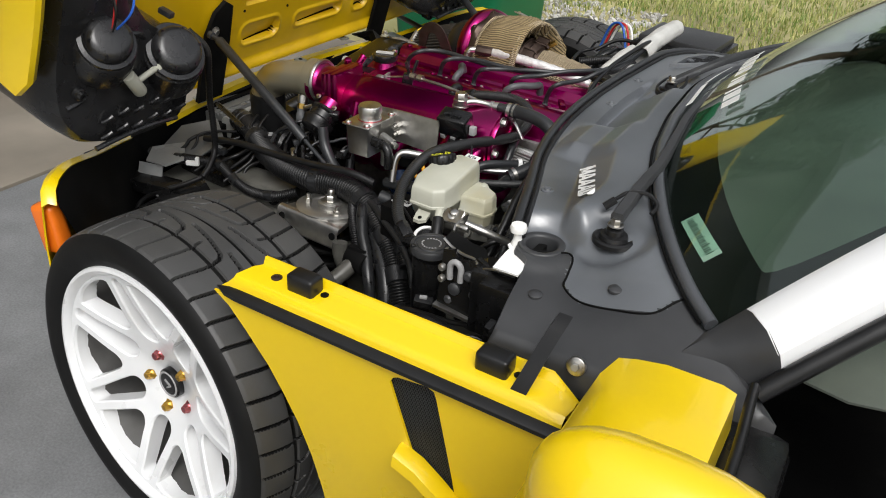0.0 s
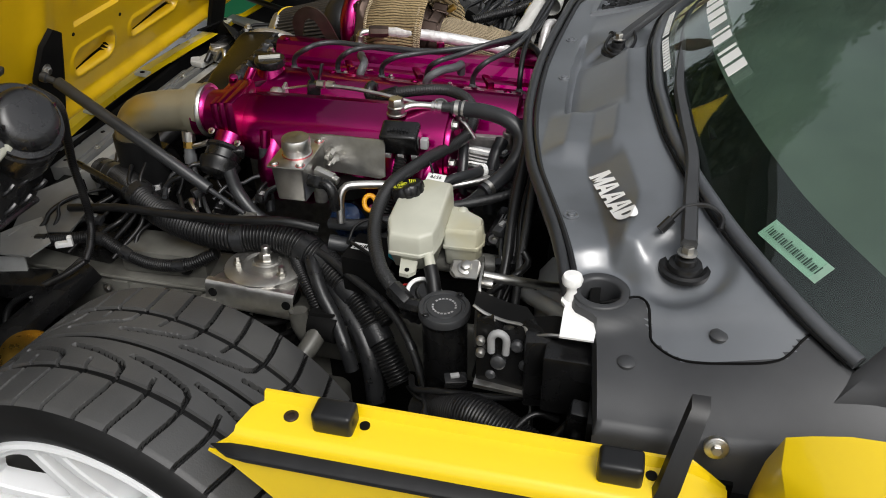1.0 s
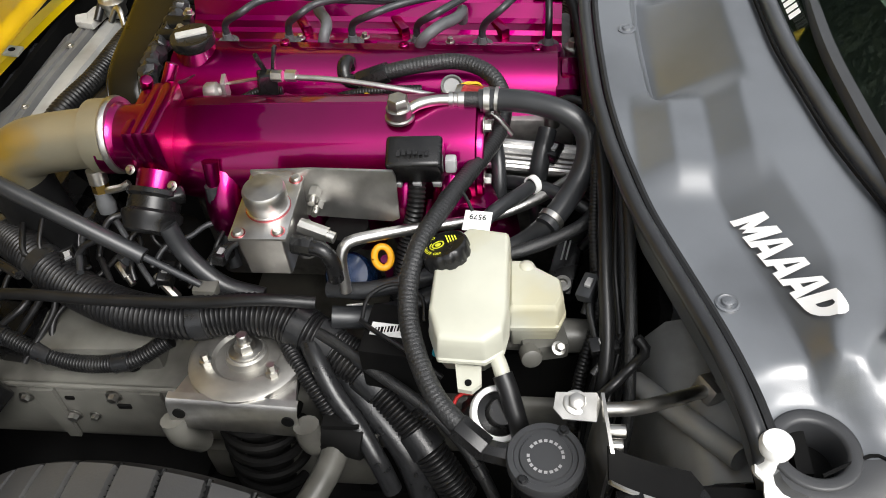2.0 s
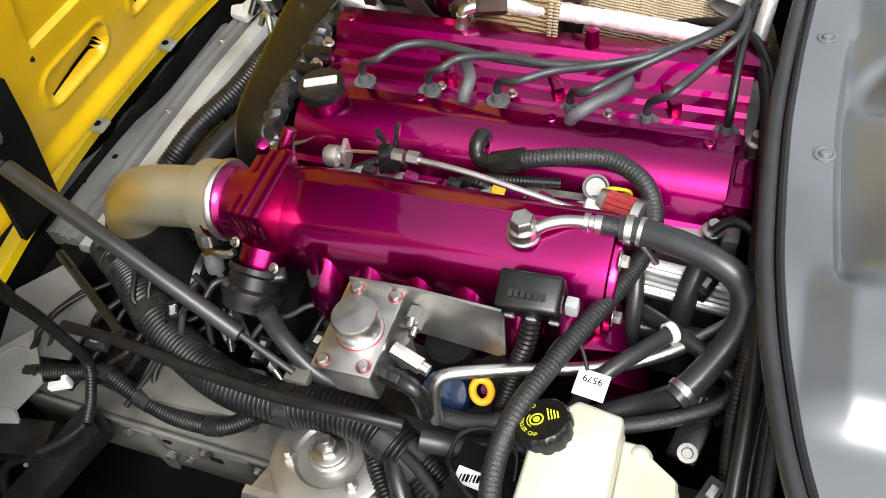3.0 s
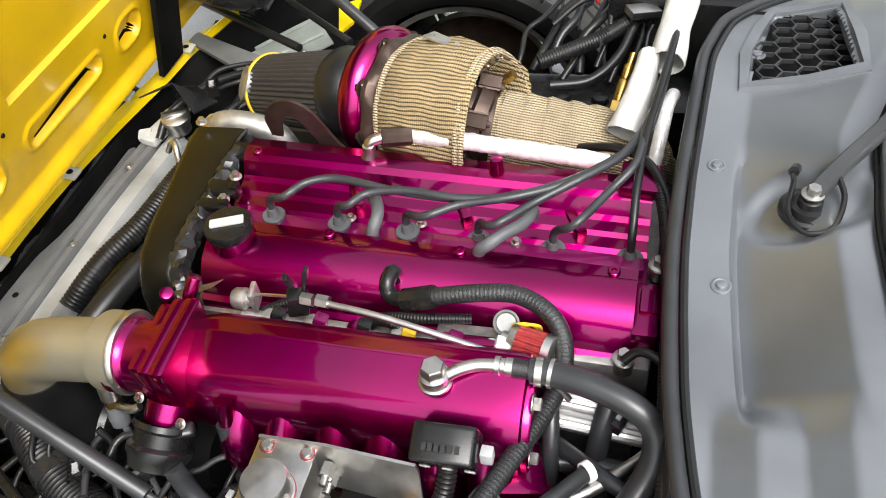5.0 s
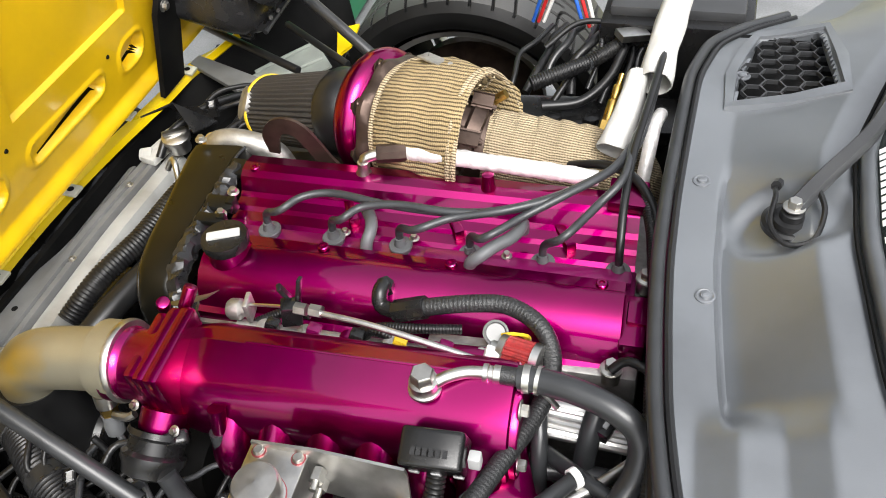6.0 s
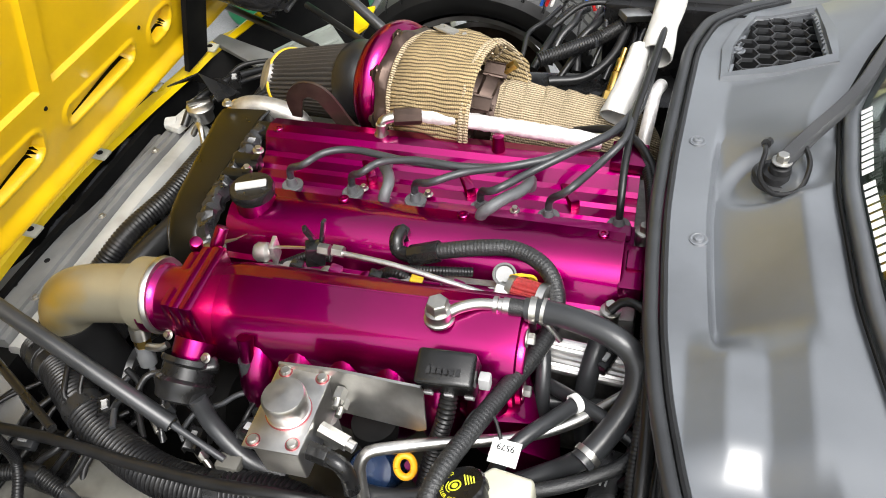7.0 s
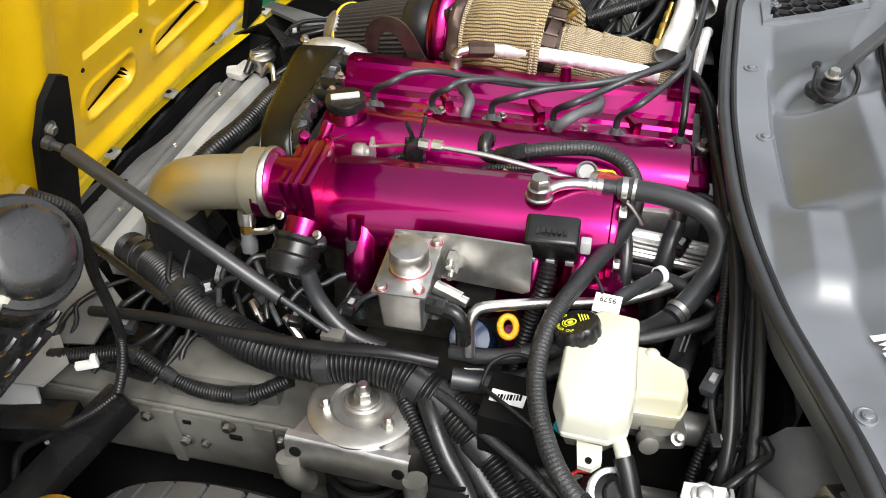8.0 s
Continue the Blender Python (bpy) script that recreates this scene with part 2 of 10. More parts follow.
def concrete_mat():
    m, n, l, p = tree_of("worn_concrete")
    co = n.new("ShaderNodeTexCoord")
    out = None
    for scale, lo, hi in ((1.3, 0.75, 1.15), (9, 0.85, 1.1), (160, 0.82, 1.12)):
        t = n.new("ShaderNodeTexNoise")
        t.inputs["Scale"].default_value, t.inputs["Detail"].default_value = scale, 7
        l.new(co.outputs["Object"], t.inputs["Vector"])
        r = n.new("ShaderNodeMapRange")
        r.inputs["From Min"].default_value, r.inputs["From Max"].default_value = 0.3, 0.7
        r.inputs["To Min"].default_value, r.inputs["To Max"].default_value = lo, hi
        l.new(t.outputs["Fac"], r.inputs["Value"])
        if out is None:
            out = r.outputs["Result"]
        else:
            k = n.new("ShaderNodeMath")
            k.operation = "MULTIPLY"
            l.new(out, k.inputs[0])
            l.new(r.outputs["Result"], k.inputs[1])
            out = k.outputs["Value"]
    sc = n.new("ShaderNodeVectorMath")
    sc.operation = "SCALE"
    sc.inputs[0].default_value = (0.20, 0.205, 0.21)
    l.new(out, sc.inputs["Scale"])
    l.new(sc.outputs["Vector"], p.inputs["Base Color"])
    p.inputs["Roughness"].default_value = 0.8
    b = n.new("ShaderNodeBump")
    b.inputs["Strength"].default_value, b.inputs["Distance"].default_value = 0.4, 0.003
    l.new(t.outputs["Fac"], b.inputs["Height"])
    l.new(b.outputs["Normal"], p.inputs["Normal"])
    return m


CONCRETE = concrete_mat()
WALLPAINT = mat("wall_render", (0.10, 0.10, 0.098), 0.85, 0, 0.15, 2.5, 0.3, 120)
ROOFTILE = mat("dark_roof_sheet", (0.066, 0.066, 0.067), 0.6, 0, 0.2, 3, 0.2, 80)
BROWNSLAB = mat("brown_concrete", (0.21, 0.185, 0.15), 0.85, 0, 0.25, 2.2, 0.4, 150, dirt=0.4, dirt_color=(0.13, 0.10, 0.07))
SOIL = mat("dry_lawn_soil", (0.34, 0.31, 0.15), 0.95, 0, 0.45, 1.2, 0.8, 40, dirt=0.6, dirt_color=(0.17, 0.20, 0.05))


def leaf_mat(name, a, b):
    m, n, l, p = tree_of(name)
    g = n.new("ShaderNodeNewGeometry")
    ramp = n.new("ShaderNodeValToRGB")
    ramp.color_ramp.elements[0].color, ramp.color_ramp.elements[1].color = (*a, 1), (*b, 1)
    l.new(g.outputs["Random Per Island"], ramp.inputs["Fac"])
    l.new(ramp.outputs["Color"], p.inputs["Base Color"])
    p.inputs["Roughness"].default_value = 0.7
    return m


GRASS = leaf_mat("grass_blades", (0.10, 0.19, 0.025), (0.50, 0.47, 0.18))
PEBBLE = leaf_mat("pale_pebbles", (0.25, 0.24, 0.22), (0.55, 0.54, 0.50))
LEAF = leaf_mat("tree_leaves", (0.018, 0.034, 0.012), (0.045, 0.065, 0.022))
BARK = mat("bark", (0.12, 0.09, 0.065), 0.9, 0, 0.3, 10, 0.8, 60)


# ---- mesh helpers ----
V = Vector


def thing(name, loc, label, category, group="", kind=""):
    e = new(name)
    e.location = loc
    e.empty_display_size = 0.05
    e["base"] = tuple(loc)
    return tagged(e, label, category, group, kind)


def world_of(ob):
    m = ob.matrix_basis.copy()
    while ob.parent:
        m = ob.parent.matrix_basis @ ob.matrix_parent_inverse @ m
        ob = ob.parent
    return m


def part(name, bm, material, parent=None, label="", smooth=40, category="", kind=""):
    """Links a bmesh, given in world coordinates, as one mesh under a thing or a part."""
    bmesh.ops.recalc_face_normals(bm, faces=bm.faces)
    me = bpy.data.meshes.new(name)
    bm.to_mesh(me)
    bm.free()
    me.materials.append(material)
    if smooth:
        me.shade_smooth()
        me.set_sharp_from_angle(angle=radians(smooth))
    ob = new(name, me)
    if parent:
        ob.parent = parent
        ob.matrix_parent_inverse = Matrix.Translation(-V(parent["base"])) if "base" in parent else Matrix.Identity(4)
    return tagged(ob, label, category, "", kind)


def mesh_thing(name, bm, material, label, category, group="", kind="", smooth=40):
    ob = part(name, bm, material, None, label, smooth)
    return tagged(ob, "", category, group, kind)


def box(bm, c, s, rot=(0, 0, 0), bevel=0.0, seg=2, taper=1.0):
    m = pose(*c, *rot)
    r = bmesh.ops.create_cube(bm, size=1.0, matrix=Matrix.Identity(4))
    for v in r["verts"]:
        k = taper if v.co.z > 0 else 1.0
        v.co = m @ V((v.co.x * s[0] * k, v.co.y * s[1] * k, v.co.z * s[2]))
    if bevel:
        es = list({e for v in r["verts"] for e in v.link_edges})
        bmesh.ops.bevel(bm, geom=es, offset=bevel, segments=seg, affect="EDGES", profile=0.6)
    return bm


def frame_of(d):
    d = V(d).normalized()
    a = V((0, 0, 1)) if abs(d.z) < 0.9 else V((1, 0, 0))
    u = d.cross(a).normalized()
    return u, d.cross(u).normalized(), d


def lathe(bm, origin, axis, profile, seg=24, close=True, start=0.0, sweep=360.0):
    """profile: rows of (distance along the axis, radius)."""
    u, w, d = frame_of(axis)
    o = V(origin)
    rings = []
    n = seg if sweep >= 360 else seg + 1
    for h, r in profile:
        rings.append([bm.verts.new(o + d * h + (u * math.cos(a) + w * math.sin(a)) * r) for a in (radians(start + sweep * k / seg) for k in range(n))])
    for a, b in zip(rings, rings[1:]):
        for k in range(seg):
            bm.faces.new((a[k], a[(k + 1) % n], b[(k + 1) % n], b[k]))
    if close and sweep >= 360:
        for r, (h, rad) in ((rings[0], profile[0]), (rings[-1], profile[-1])):
            if rad > 1e-4:
                bm.faces.new(r)
    return bm


def cyl(bm, a, b, r, seg=20, r2=None, bev=0.0):
    a, b = V(a), V(b)
    L = (b - a).length
    r2 = r if r2 is None else r2
    if bev:
        prof = [(0, r - bev), (bev * 0.3, r - bev * 0.3), (bev, r), (L - bev, r2), (L - bev * 0.3, r2 - bev * 0.3), (L, r2 - bev)]
    else:
        prof = [(0, r), (L, r2)]
    return lathe(bm, a, b - a, prof, seg)


def hexbolt(bm, at, axis, r=0.006, h=0.005, washer=True, recess=False):
    d = V(axis).normalized()
    at = V(at)
    if washer:
        lathe(bm, at, d, [(0, r * 1.55), (r * 0.2, r * 1.55), (r * 0.25, r * 1.45)], 16)
    lathe(bm, at + d * r * 0.2, d, [(0, r), (h * 0.85, r), (h, r * 0.86)], 6)
    return bm


def smooth_path(pts, step=0.008):
    """Catmull-Rom through the points, evenly stepped."""
    p = [V(q) for q in pts]
    p = [p[0] * 2 - p[1]] + p + [p[-1] * 2 - p[-2]]
    dense = []
    for i in range(1, len(p) - 2):
        for k in range(24):
            t = k / 24
            dense.append(0.5 * ((2 * p[i]) + (p[i + 1] - p[i - 1]) * t + (2 * p[i - 1] - 5 * p[i] + 4 * p[i + 1] - p[i + 2]) * t * t + (3 * p[i] - p[i - 1] - 3 * p[i + 1] + p[i + 2]) * t ** 3))
    dense.append(p[-2])
    out, left = [dense[0]], step
    for a, b in zip(dense, dense[1:]):
        L = (b - a).length
        while L > 1e-9 and left <= L:
            a = a + (b - a) * (left / L)
            L = (b - a).length
            out.append(a.copy())
            left = step
        left -= L
    if (out[-1] - dense[-1]).length > step * 0.3:
        out.append(dense[-1])
    return out


def tube(bm, pts, r, seg=12, step=0.008, ribs=0.0, pitch=0.0045, taper=1.0, cap=True, flat=1.0):
    """A hose along the points; ribs: how deep its rings are."""
    path = smooth_path(pts, pitch / 4 if ribs else step)
    d0 = (path[1] - path[0]).normalized()
    u, w, _ = frame_of(d0)
    rings, n = [], len(path)
    for i, c in enumerate(path):
        d = (path[min(i + 1, n - 1)] - path[max(i - 1, 0)]).normalized()
        u = (u - d * u.dot(d)).normalized()
        w = d.cross(u)
        k = r * (1 + (taper - 1) * i / (n - 1))
        if ribs:
            k -= ribs * (0, 0.35, 1, 0.35)[i % 4]
        rings.append([bm.verts.new(c + u * (k * math.cos(a)) + w * (k * flat * math.sin(a))) for a in (2 * math.pi * j / seg for j in range(seg))])
    for a, b in zip(rings, rings[1:]):
        for j in range(seg):
            bm.faces.new((a[j], a[(j + 1) % seg], b[(j + 1) % seg], b[j]))
    if cap:
        bm.faces.new(rings[0])
        bm.faces.new(rings[-1])
    return bm


def grid(bm, rows, close_u=False):
    """A sheet through rows of points."""
    vs = [[bm.verts.new(p) for p in row] for row in rows]
    m = len(vs[0])
    for a, b in zip(vs, vs[1:]):
        for j in range(m if close_u else m - 1):
            bm.faces.new((a[j], a[(j + 1) % m], b[(j + 1) % m], b[j]))
    return vs


def thicken(bm, t):
    r = bmesh.ops.recalc_face_normals(bm, faces=bm.faces)
    bmesh.ops.solidify(bm, geom=bm.faces[:], thickness=t)
    return bm


def plate(bm, outline, normal, t):
    """A flat plate of thickness t with the outline given in world points."""
    n = V(normal).normalized() * t
    a = [bm.verts.new(V(p)) for p in outline]
    b = [bm.verts.new(V(p) + n) for p in outline]
    bm.faces.new(a)
    bm.faces.new(b)
    k = len(a)
    for i in range(k):
        bm.faces.new((a[i], a[(i + 1) % k], b[(i + 1) % k], b[i]))
    return bm


def extrude_section(bm, section, x0, x1, steps=1, ends=True, dz=0.0, wob=None):
    """A bar along x with a closed section of (y, z)."""
    rows = []
    for k in range(steps + 1):
        f = k / steps
        rows.append([V((x0 + (x1 - x0) * f, y, z + dz * f)) for y, z in section])
    vs = grid(bm, rows, True)
    if ends:
        bm.faces.new(vs[0])
        bm.faces.new(vs[-1])
    return bm


def round_section(pts, n=5, r=0.3):
    """Rounds the corners of a closed section."""
    out = []
    k = len(pts)
    for i in range(k):
        a, b, c = V((*pts[i - 1], 0)), V((*pts[i], 0)), V((*pts[(i + 1) % k], 0))
        p, q = b + (a - b) * r, b + (c - b) * r
        for j in range(n + 1):
            t = j / n
            v = p * (1 - t) ** 2 + b * 2 * t * (1 - t) + q * t * t
            out.append((v.x, v.y))
    return out


def B():
    return bmesh.new()


def lettering(name, text, size, m, material, parent, depth=0.0004, label="", bold=0.0, lay=None, spacing=1.0):
    cu = bpy.data.curves.new(name, "FONT")
    cu.body, cu.size, cu.extrude, cu.align_x, cu.align_y, cu.offset = text, size, depth, "CENTER", "CENTER", bold
    cu.space_character = spacing
    tmp = bpy.data.objects.new("lettering_shape", cu)
    scene.collection.objects.link(tmp)
    dg = bpy.context.evaluated_depsgraph_get()
    me = bpy.data.meshes.new_from_object(tmp.evaluated_get(dg))
    bpy.data.objects.remove(tmp)
    me.transform(m)
    if lay:
        fine = bmesh.new()
        fine.from_mesh(me)
        bmesh.ops.triangulate(fine, faces=fine.faces)
        bmesh.ops.subdivide_edges(fine, edges=fine.edges, cuts=5, use_grid_fill=True)
        fine.to_mesh(me)
        fine.free()
        for v in me.vertices:
            v.co.z += lay(v.co.y, v.co.x)
    me.materials.clear()
    me.materials.append(material)
    me.name = name
    ob = new(name, me)
    if parent:
        ob.parent = parent
        ob.matrix_parent_inverse = Matrix.Translation(-V(parent["base"])) if "base" in parent else Matrix.Identity(4)
    return tagged(ob, label)


# ---- ground ----
def lerp_table(t, x):
    """Smooth reading of rows (x, value)."""
    if x <= t[0][0]:
        return t[0][1]
    for (a, va), (b, vb) in zip(t, t[1:]):
        if x <= b:
            f = (x - a) / (b - a)
            return va + (vb - va) * f
    return t[-1][1]


def sm(a, b, x):
    f = min(1, max(0, (x - a) / (b - a)))
    return f * f * (3 - 2 * f)


def build_ground():
    bm = B()
    n = 24
    ext = [-300, -120, -50, -20, -10, -6, -4, -2, 0, 2, 4, 6, 10, 20, 50, 120, 300]
    rows = [[V((x, y + 1, -0.03 - 0.004 * noise.noise(V((x, y, 0))))) for x in ext] for y in ext]
    grid(bm, rows)
    tagged(part("ground", bm, SOIL, None, "dry patchy lawn soil round the driveway"), "", "ground", "", "structure")
    slab = tagged(new("pavement"), "grey worn concrete driveway slabs with a joint", "driveway", "", "structure")
    slab["base"] = (0, 0, 0)
    # the slab under the car, and the browner one beyond the joint
    for name, x0, x1, m in (("concrete_slab", -1.52, 7.0, CONCRETE), ("concrete_slab", -9.0, -1.54, BROWNSLAB)):
        bm = B()
        box(bm, ((x0 + x1) / 2, -1.35, -0.06), (x1 - x0, 8.3, 0.12), bevel=0.008)
        part(name, bm, m, slab)
    # grass blades beyond the slab
    rnd = random.Random(3)
    verts, faces = [], []
    for k in range(60000):
        x, y = rnd.uniform(-1.6, 4.2), 2.84 + rnd.random() ** 1.5 * 4.2
        if noise.noise(V((x * 1.3, y * 1.3, 2.0))) + 0.35 * noise.noise(V((x * 5, y * 5, 7.0))) < rnd.uniform(-0.45, 0.25):
            continue
        h, a, w = rnd.uniform(0.02, 0.065), rnd.uniform(0, 6.28), rnd.uniform(0.003, 0.008)
        dx, dy, lean = math.cos(a) * w, math.sin(a) * w, rnd.uniform(-0.6, 0.6) * h
        i = len(verts)
        verts += [(x - dx, y - dy, -0.035), (x + dx, y + dy, -0.035), (x + lean * math.sin(a), y - lean * math.cos(a), -0.03 + h)]
        faces.append((i, i + 1, i + 2))
    me = bpy.data.meshes.new("grass")
    me.from_pydata(verts, [], faces)
    me.materials.append(GRASS)
    tagged(new("grass", me), "thin patchy dry grass beside the driveway", "grass", "", "stuff")
    # pebbles along the slab's edge
    bm = B()
    for k in range(900):
        x, y = rnd.uniform(-1.35, -0.45), 3.2 + rnd.random() * 1.5
        r = rnd.uniform(0.008, 0.03)
        m = pose(x, y, -0.03 + r * 0.3, rnd.uniform(0, 360), rnd.uniform(0, 360), 0) @ Matrix.Diagonal((r, r * 0.7, r * 0.5, 1))
        bmesh.ops.create_icosphere(bm, subdivisions=1, radius=1, matrix=m)
    tagged(part("gravel", bm, PEBBLE, None, "pale loose pebbles at the edge of the lawn"), "", "gravel", "", "stuff")


build_ground()


def build_bin(x, y):
    t = thing("wheelie_bin", (x, y, 0), "dark green plastic wheelie bin on the driveway", "bin")
    z0 = -0.0
    bm = B()
    rows = []
    for z, sx, sy in ((0.03, 0.24, 0.25), (0.06, 0.25, 0.26), (0.9, 0.29, 0.33), (0.93, 0.32, 0.36), (0.97, 0.32, 0.36)):
        sec = round_section([(-sx, -sy), (sx, -sy), (sx, sy), (-sx, sy)], 4, 0.12)
        rows.append([V((x + a, y + b, z)) for a, b in sec])
    vs = grid(bm, rows, True)
    bm.faces.new(vs[0])
    bm.faces.new(vs[-1])
    part("body", bm, GREEN, t)
    bm = B()
    rows = []
    for z, k in ((0.97, 1.02), (1.0, 1.03), (1.03, 0.98), (1.05, 0.8)):
        sec = round_section([(-0.33 * k, -0.37 * k), (0.33 * k, -0.37 * k), (0.33 * k, 0.37 * k), (-0.33 * k, 0.37 * k)], 4, 0.12)
        rows.append([V((x + a, y + b, z)) for a, b in sec])
    vs = grid(bm, rows, True)
    bm.faces.new(vs[0])
    bm.faces.new(vs[-1])
    part("lid", bm, GREEN, t)
    for s in (-1, 1):
        bm = B()
        cyl(bm, (x + s * 0.22, y + 0.34, 0.1), (x + s * 0.27, y + 0.34, 0.1), 0.1, 24, bev=0.01)
        part("wheel", bm, RUBBER, t)


build_bin(-0.84, 2.62)


def build_reflection_house():
    """Unseen plain house front added ahead of the car; glass and glossy parts mirror its dark."""
    bm = B()
    box(bm, (-3.9, -1.0, 2.75), (0.2, 10.0, 5.54))
    tagged(part("wall_garage", bm, WALLPAINT, None, "unseen plain dark wall ahead of the car, added for dark reflections"), "", "wall", "", "structure")
    bm = B()
    plate(bm, [(-3.3, -6.4, 5.42), (-3.3, 4.4, 5.42), (-7.4, 4.4, 7.1), (-7.4, -6.4, 7.1)], (0.38, 0, 0.92), 0.05)
    box(bm, (-3.29, -1.0, 5.42), (0.02, 10.8, 0.16))
    tagged(part("roof_eave", bm, ROOFTILE, None, "unseen dark roof sheets with a fascia board, added for dark reflections"), "", "roof", "", "structure")


build_reflection_house()

# ---- the car ----
CY = 0.85  # its centre line
car = thing("car", (0.4, CY, 0), "yellow sports car with its clamshell bonnet tilted open", "car")


def build_wheel():
    hub = V((0, 0, 0.315))
    yo = -0.063

    def P(r, a, y):
        return V((r * math.cos(a), y, 0.315 + r * math.sin(a)))

    # barrel and lip
    bm = B()
    lathe(bm, hub, (0, -1, 0), [(0.035, 0.226), (0.052, 0.229), (0.060, 0.234), (0.064, 0.240), (0.063, 0.246), (0.055, 0.249), (0.02, 0.243), (-0.19, 0.245)], 72, False)
    # the face: one sheet with twin slots, chamfered and deep
    def slot(mid, r0, r1, half, e0, e1):
        left, right = [], []
        for i in range(23):
            f = i / 22
            r = r0 + (r1 - r0) * (f * f * (3 - 2 * f))
            k = half(r)
            if r < r0 + e0:
                k *= math.sqrt(max(0.0, 1 - ((r0 + e0 - r) / e0) ** 2))
            if r > r1 - e1:
                k *= math.sqrt(max(0.0, 1 - ((r - r1 + e1) / e1) ** 2))
            left.append((r, mid - k))
            right.append((r, mid + k))
        return left + right[-2:0:-1]

    def reach(r):
        return 0.034 - 0.011 * sm(0.10, 0.22, r)

    face = B()
    loops = [[(0.231, 2 * math.pi * k / 84) for k in range(84)], [(0.029, 2 * math.pi * k / 40) for k in range(40)]]
    for k in range(7):
        mid = 2 * math.pi * k / 7 + math.radians(55)
        loops.append(slot(mid, 0.086, 0.221, lambda r: (reach(r) - 0.0100) / r, 0.026, 0.008))
        loops.append(slot(mid + math.pi / 7, 0.122, 0.223, lambda r: max(0.03, math.pi / 7 - (reach(r) + 0.0102) / r), 0.012, 0.010))
    edges = []
    for loop in loops:
        vs = [face.verts.new((r * math.cos(a), 0, r * math.sin(a))) for r, a in loop]
        edges += [face.edges.new((vs[i], vs[(i + 1) % len(vs)])) for i in range(len(vs))]
    bmesh.ops.triangle_fill(face, use_beauty=True, edges=edges)
    bmesh.ops.recalc_face_normals(face, faces=face.faces)
    rim_verts = [v for v in face.verts if v.is_boundary]
    bmesh.ops.inset_region(face, faces=face.faces[:], thickness=0.0028, use_boundary=True, use_even_offset=True)
    chamfer = {v for v in rim_verts}
    ex = bmesh.ops.extrude_edge_only(face, edges=[e for e in face.edges if e.is_boundary])
    deep = {v for v in ex["geom"] if isinstance(v, bmesh.types.BMVert)}
    for v in face.verts:
        r = math.hypot(v.co.x, v.co.z)
        f = max(0, min(1, (r - 0.060) / 0.172))
        y = -(0.002 + 0.052 * f ** 1.6) - 0.012 * math.sin(f * math.pi)
        y += 0.006 * sm(0.05, 0.034, r)
        if v in deep:
            y += 0.044 - 0.014 * f
            k = 1.0
        elif v in chamfer:
            y += 0.0032
        v.co.y = y
        v.co.z += 0.315
    me_tmp = bpy.data.meshes.new("spoke_shape")
    face.to_mesh(me_tmp)
    face.free()
    bm.from_mesh(me_tmp)
    bpy.data.meshes.remove(me_tmp)
    wheel = part("wheel", bm, WHEEL_WHITE, car, "white multi-spoke alloy wheel with a wide black tyre", 35)
    # inner barrel apart from the white rim, its shadow given as dark paint
    bm = B()
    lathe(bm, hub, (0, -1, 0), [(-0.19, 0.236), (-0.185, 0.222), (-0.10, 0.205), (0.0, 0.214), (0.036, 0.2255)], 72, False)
    part("barrel", bm, BARREL_SHADE, wheel, "inner barrel with its shade painted in dark grey")
    # tyre: tread blocks between hooked, lateral and circumferential grooves
    bm = B()
    R, cells, per = 0.315, 21, 84
    pitch = 2 * math.pi * R / cells
    lines = [([(0.0, 0.17), (0.5, 0.215), (0.92, 0.285), (1.02, 0.35), (1.06, 0.50)], 0.0026),
             ([(0.50, 0.345), (0.55, 0.50)], 0.0019),
             ([(0.07, 0.50), (0.05, 0.70), (-0.03, 1.02)], 0.0022),
             ([(0.56, 0.50), (0.54, 0.70), (0.46, 1.02)], 0.0022)]
    width = [0.052 - 0.25 * i / 150 for i in range(151)]
    cc = np.array([(h + 0.073) / 0.125 for h in width])
    uu_ = np.arange(per) / per
    gu, gc = np.meshgrid(uu_, cc, indexing="ij")
    depth = np.zeros_like(gu)

    def groove(d, half, deep):
        return deep * np.clip((half + 0.0010 - d) / 0.0014, 0, 1)

    for line, half in lines:
        for side in (1, -1):
            for shift in (-1, 0, 1):
                o = shift + (0.45 if side < 0 else 0.0)
                for (u0, c0), (u1, c1) in zip(line, line[1:]):
                    ax, ay, bx, by = (u0 + o) * pitch, side * c0 * 0.125, (u1 + o) * pitch, side * c1 * 0.125
                    px, py = gu * pitch, gc * 0.125
                    L2 = (bx - ax) ** 2 + (by - ay) ** 2
                    f = np.clip(((px - ax) * (bx - ax) + (py - ay) * (by - ay)) / L2, 0, 1)
                    d = np.hypot(px - ax - f * (bx - ax), py - ay - f * (by - ay))
                    depth = np.maximum(depth, groove(d, half, 0.0095))
    for c0, half, deep in ((0.5, 0.0040, 0.0070), (-0.5, 0.0040, 0.0070), (0.0, 0.0030, 0.009)):
        depth = np.maximum(depth, groove(np.abs(gc - c0) * 0.125, half, deep))
    wear = R - 0.0065 * np.abs(cc) ** 4
    prof = [(0.058, 0.247), (0.064, 0.256), (0.070, 0.272), (0.068, 0.290), (0.0635, 0.299), (0.058, 0.305)]
    n = cells * per
    rows = []
    for k in range(n):
        a = -2 * math.pi * k / n
        ring = [P(r, a, -h) for h, r in prof]
        ring += [P(wear[j] - depth[k % per, j], a, -h) for j, h in enumerate(width)]
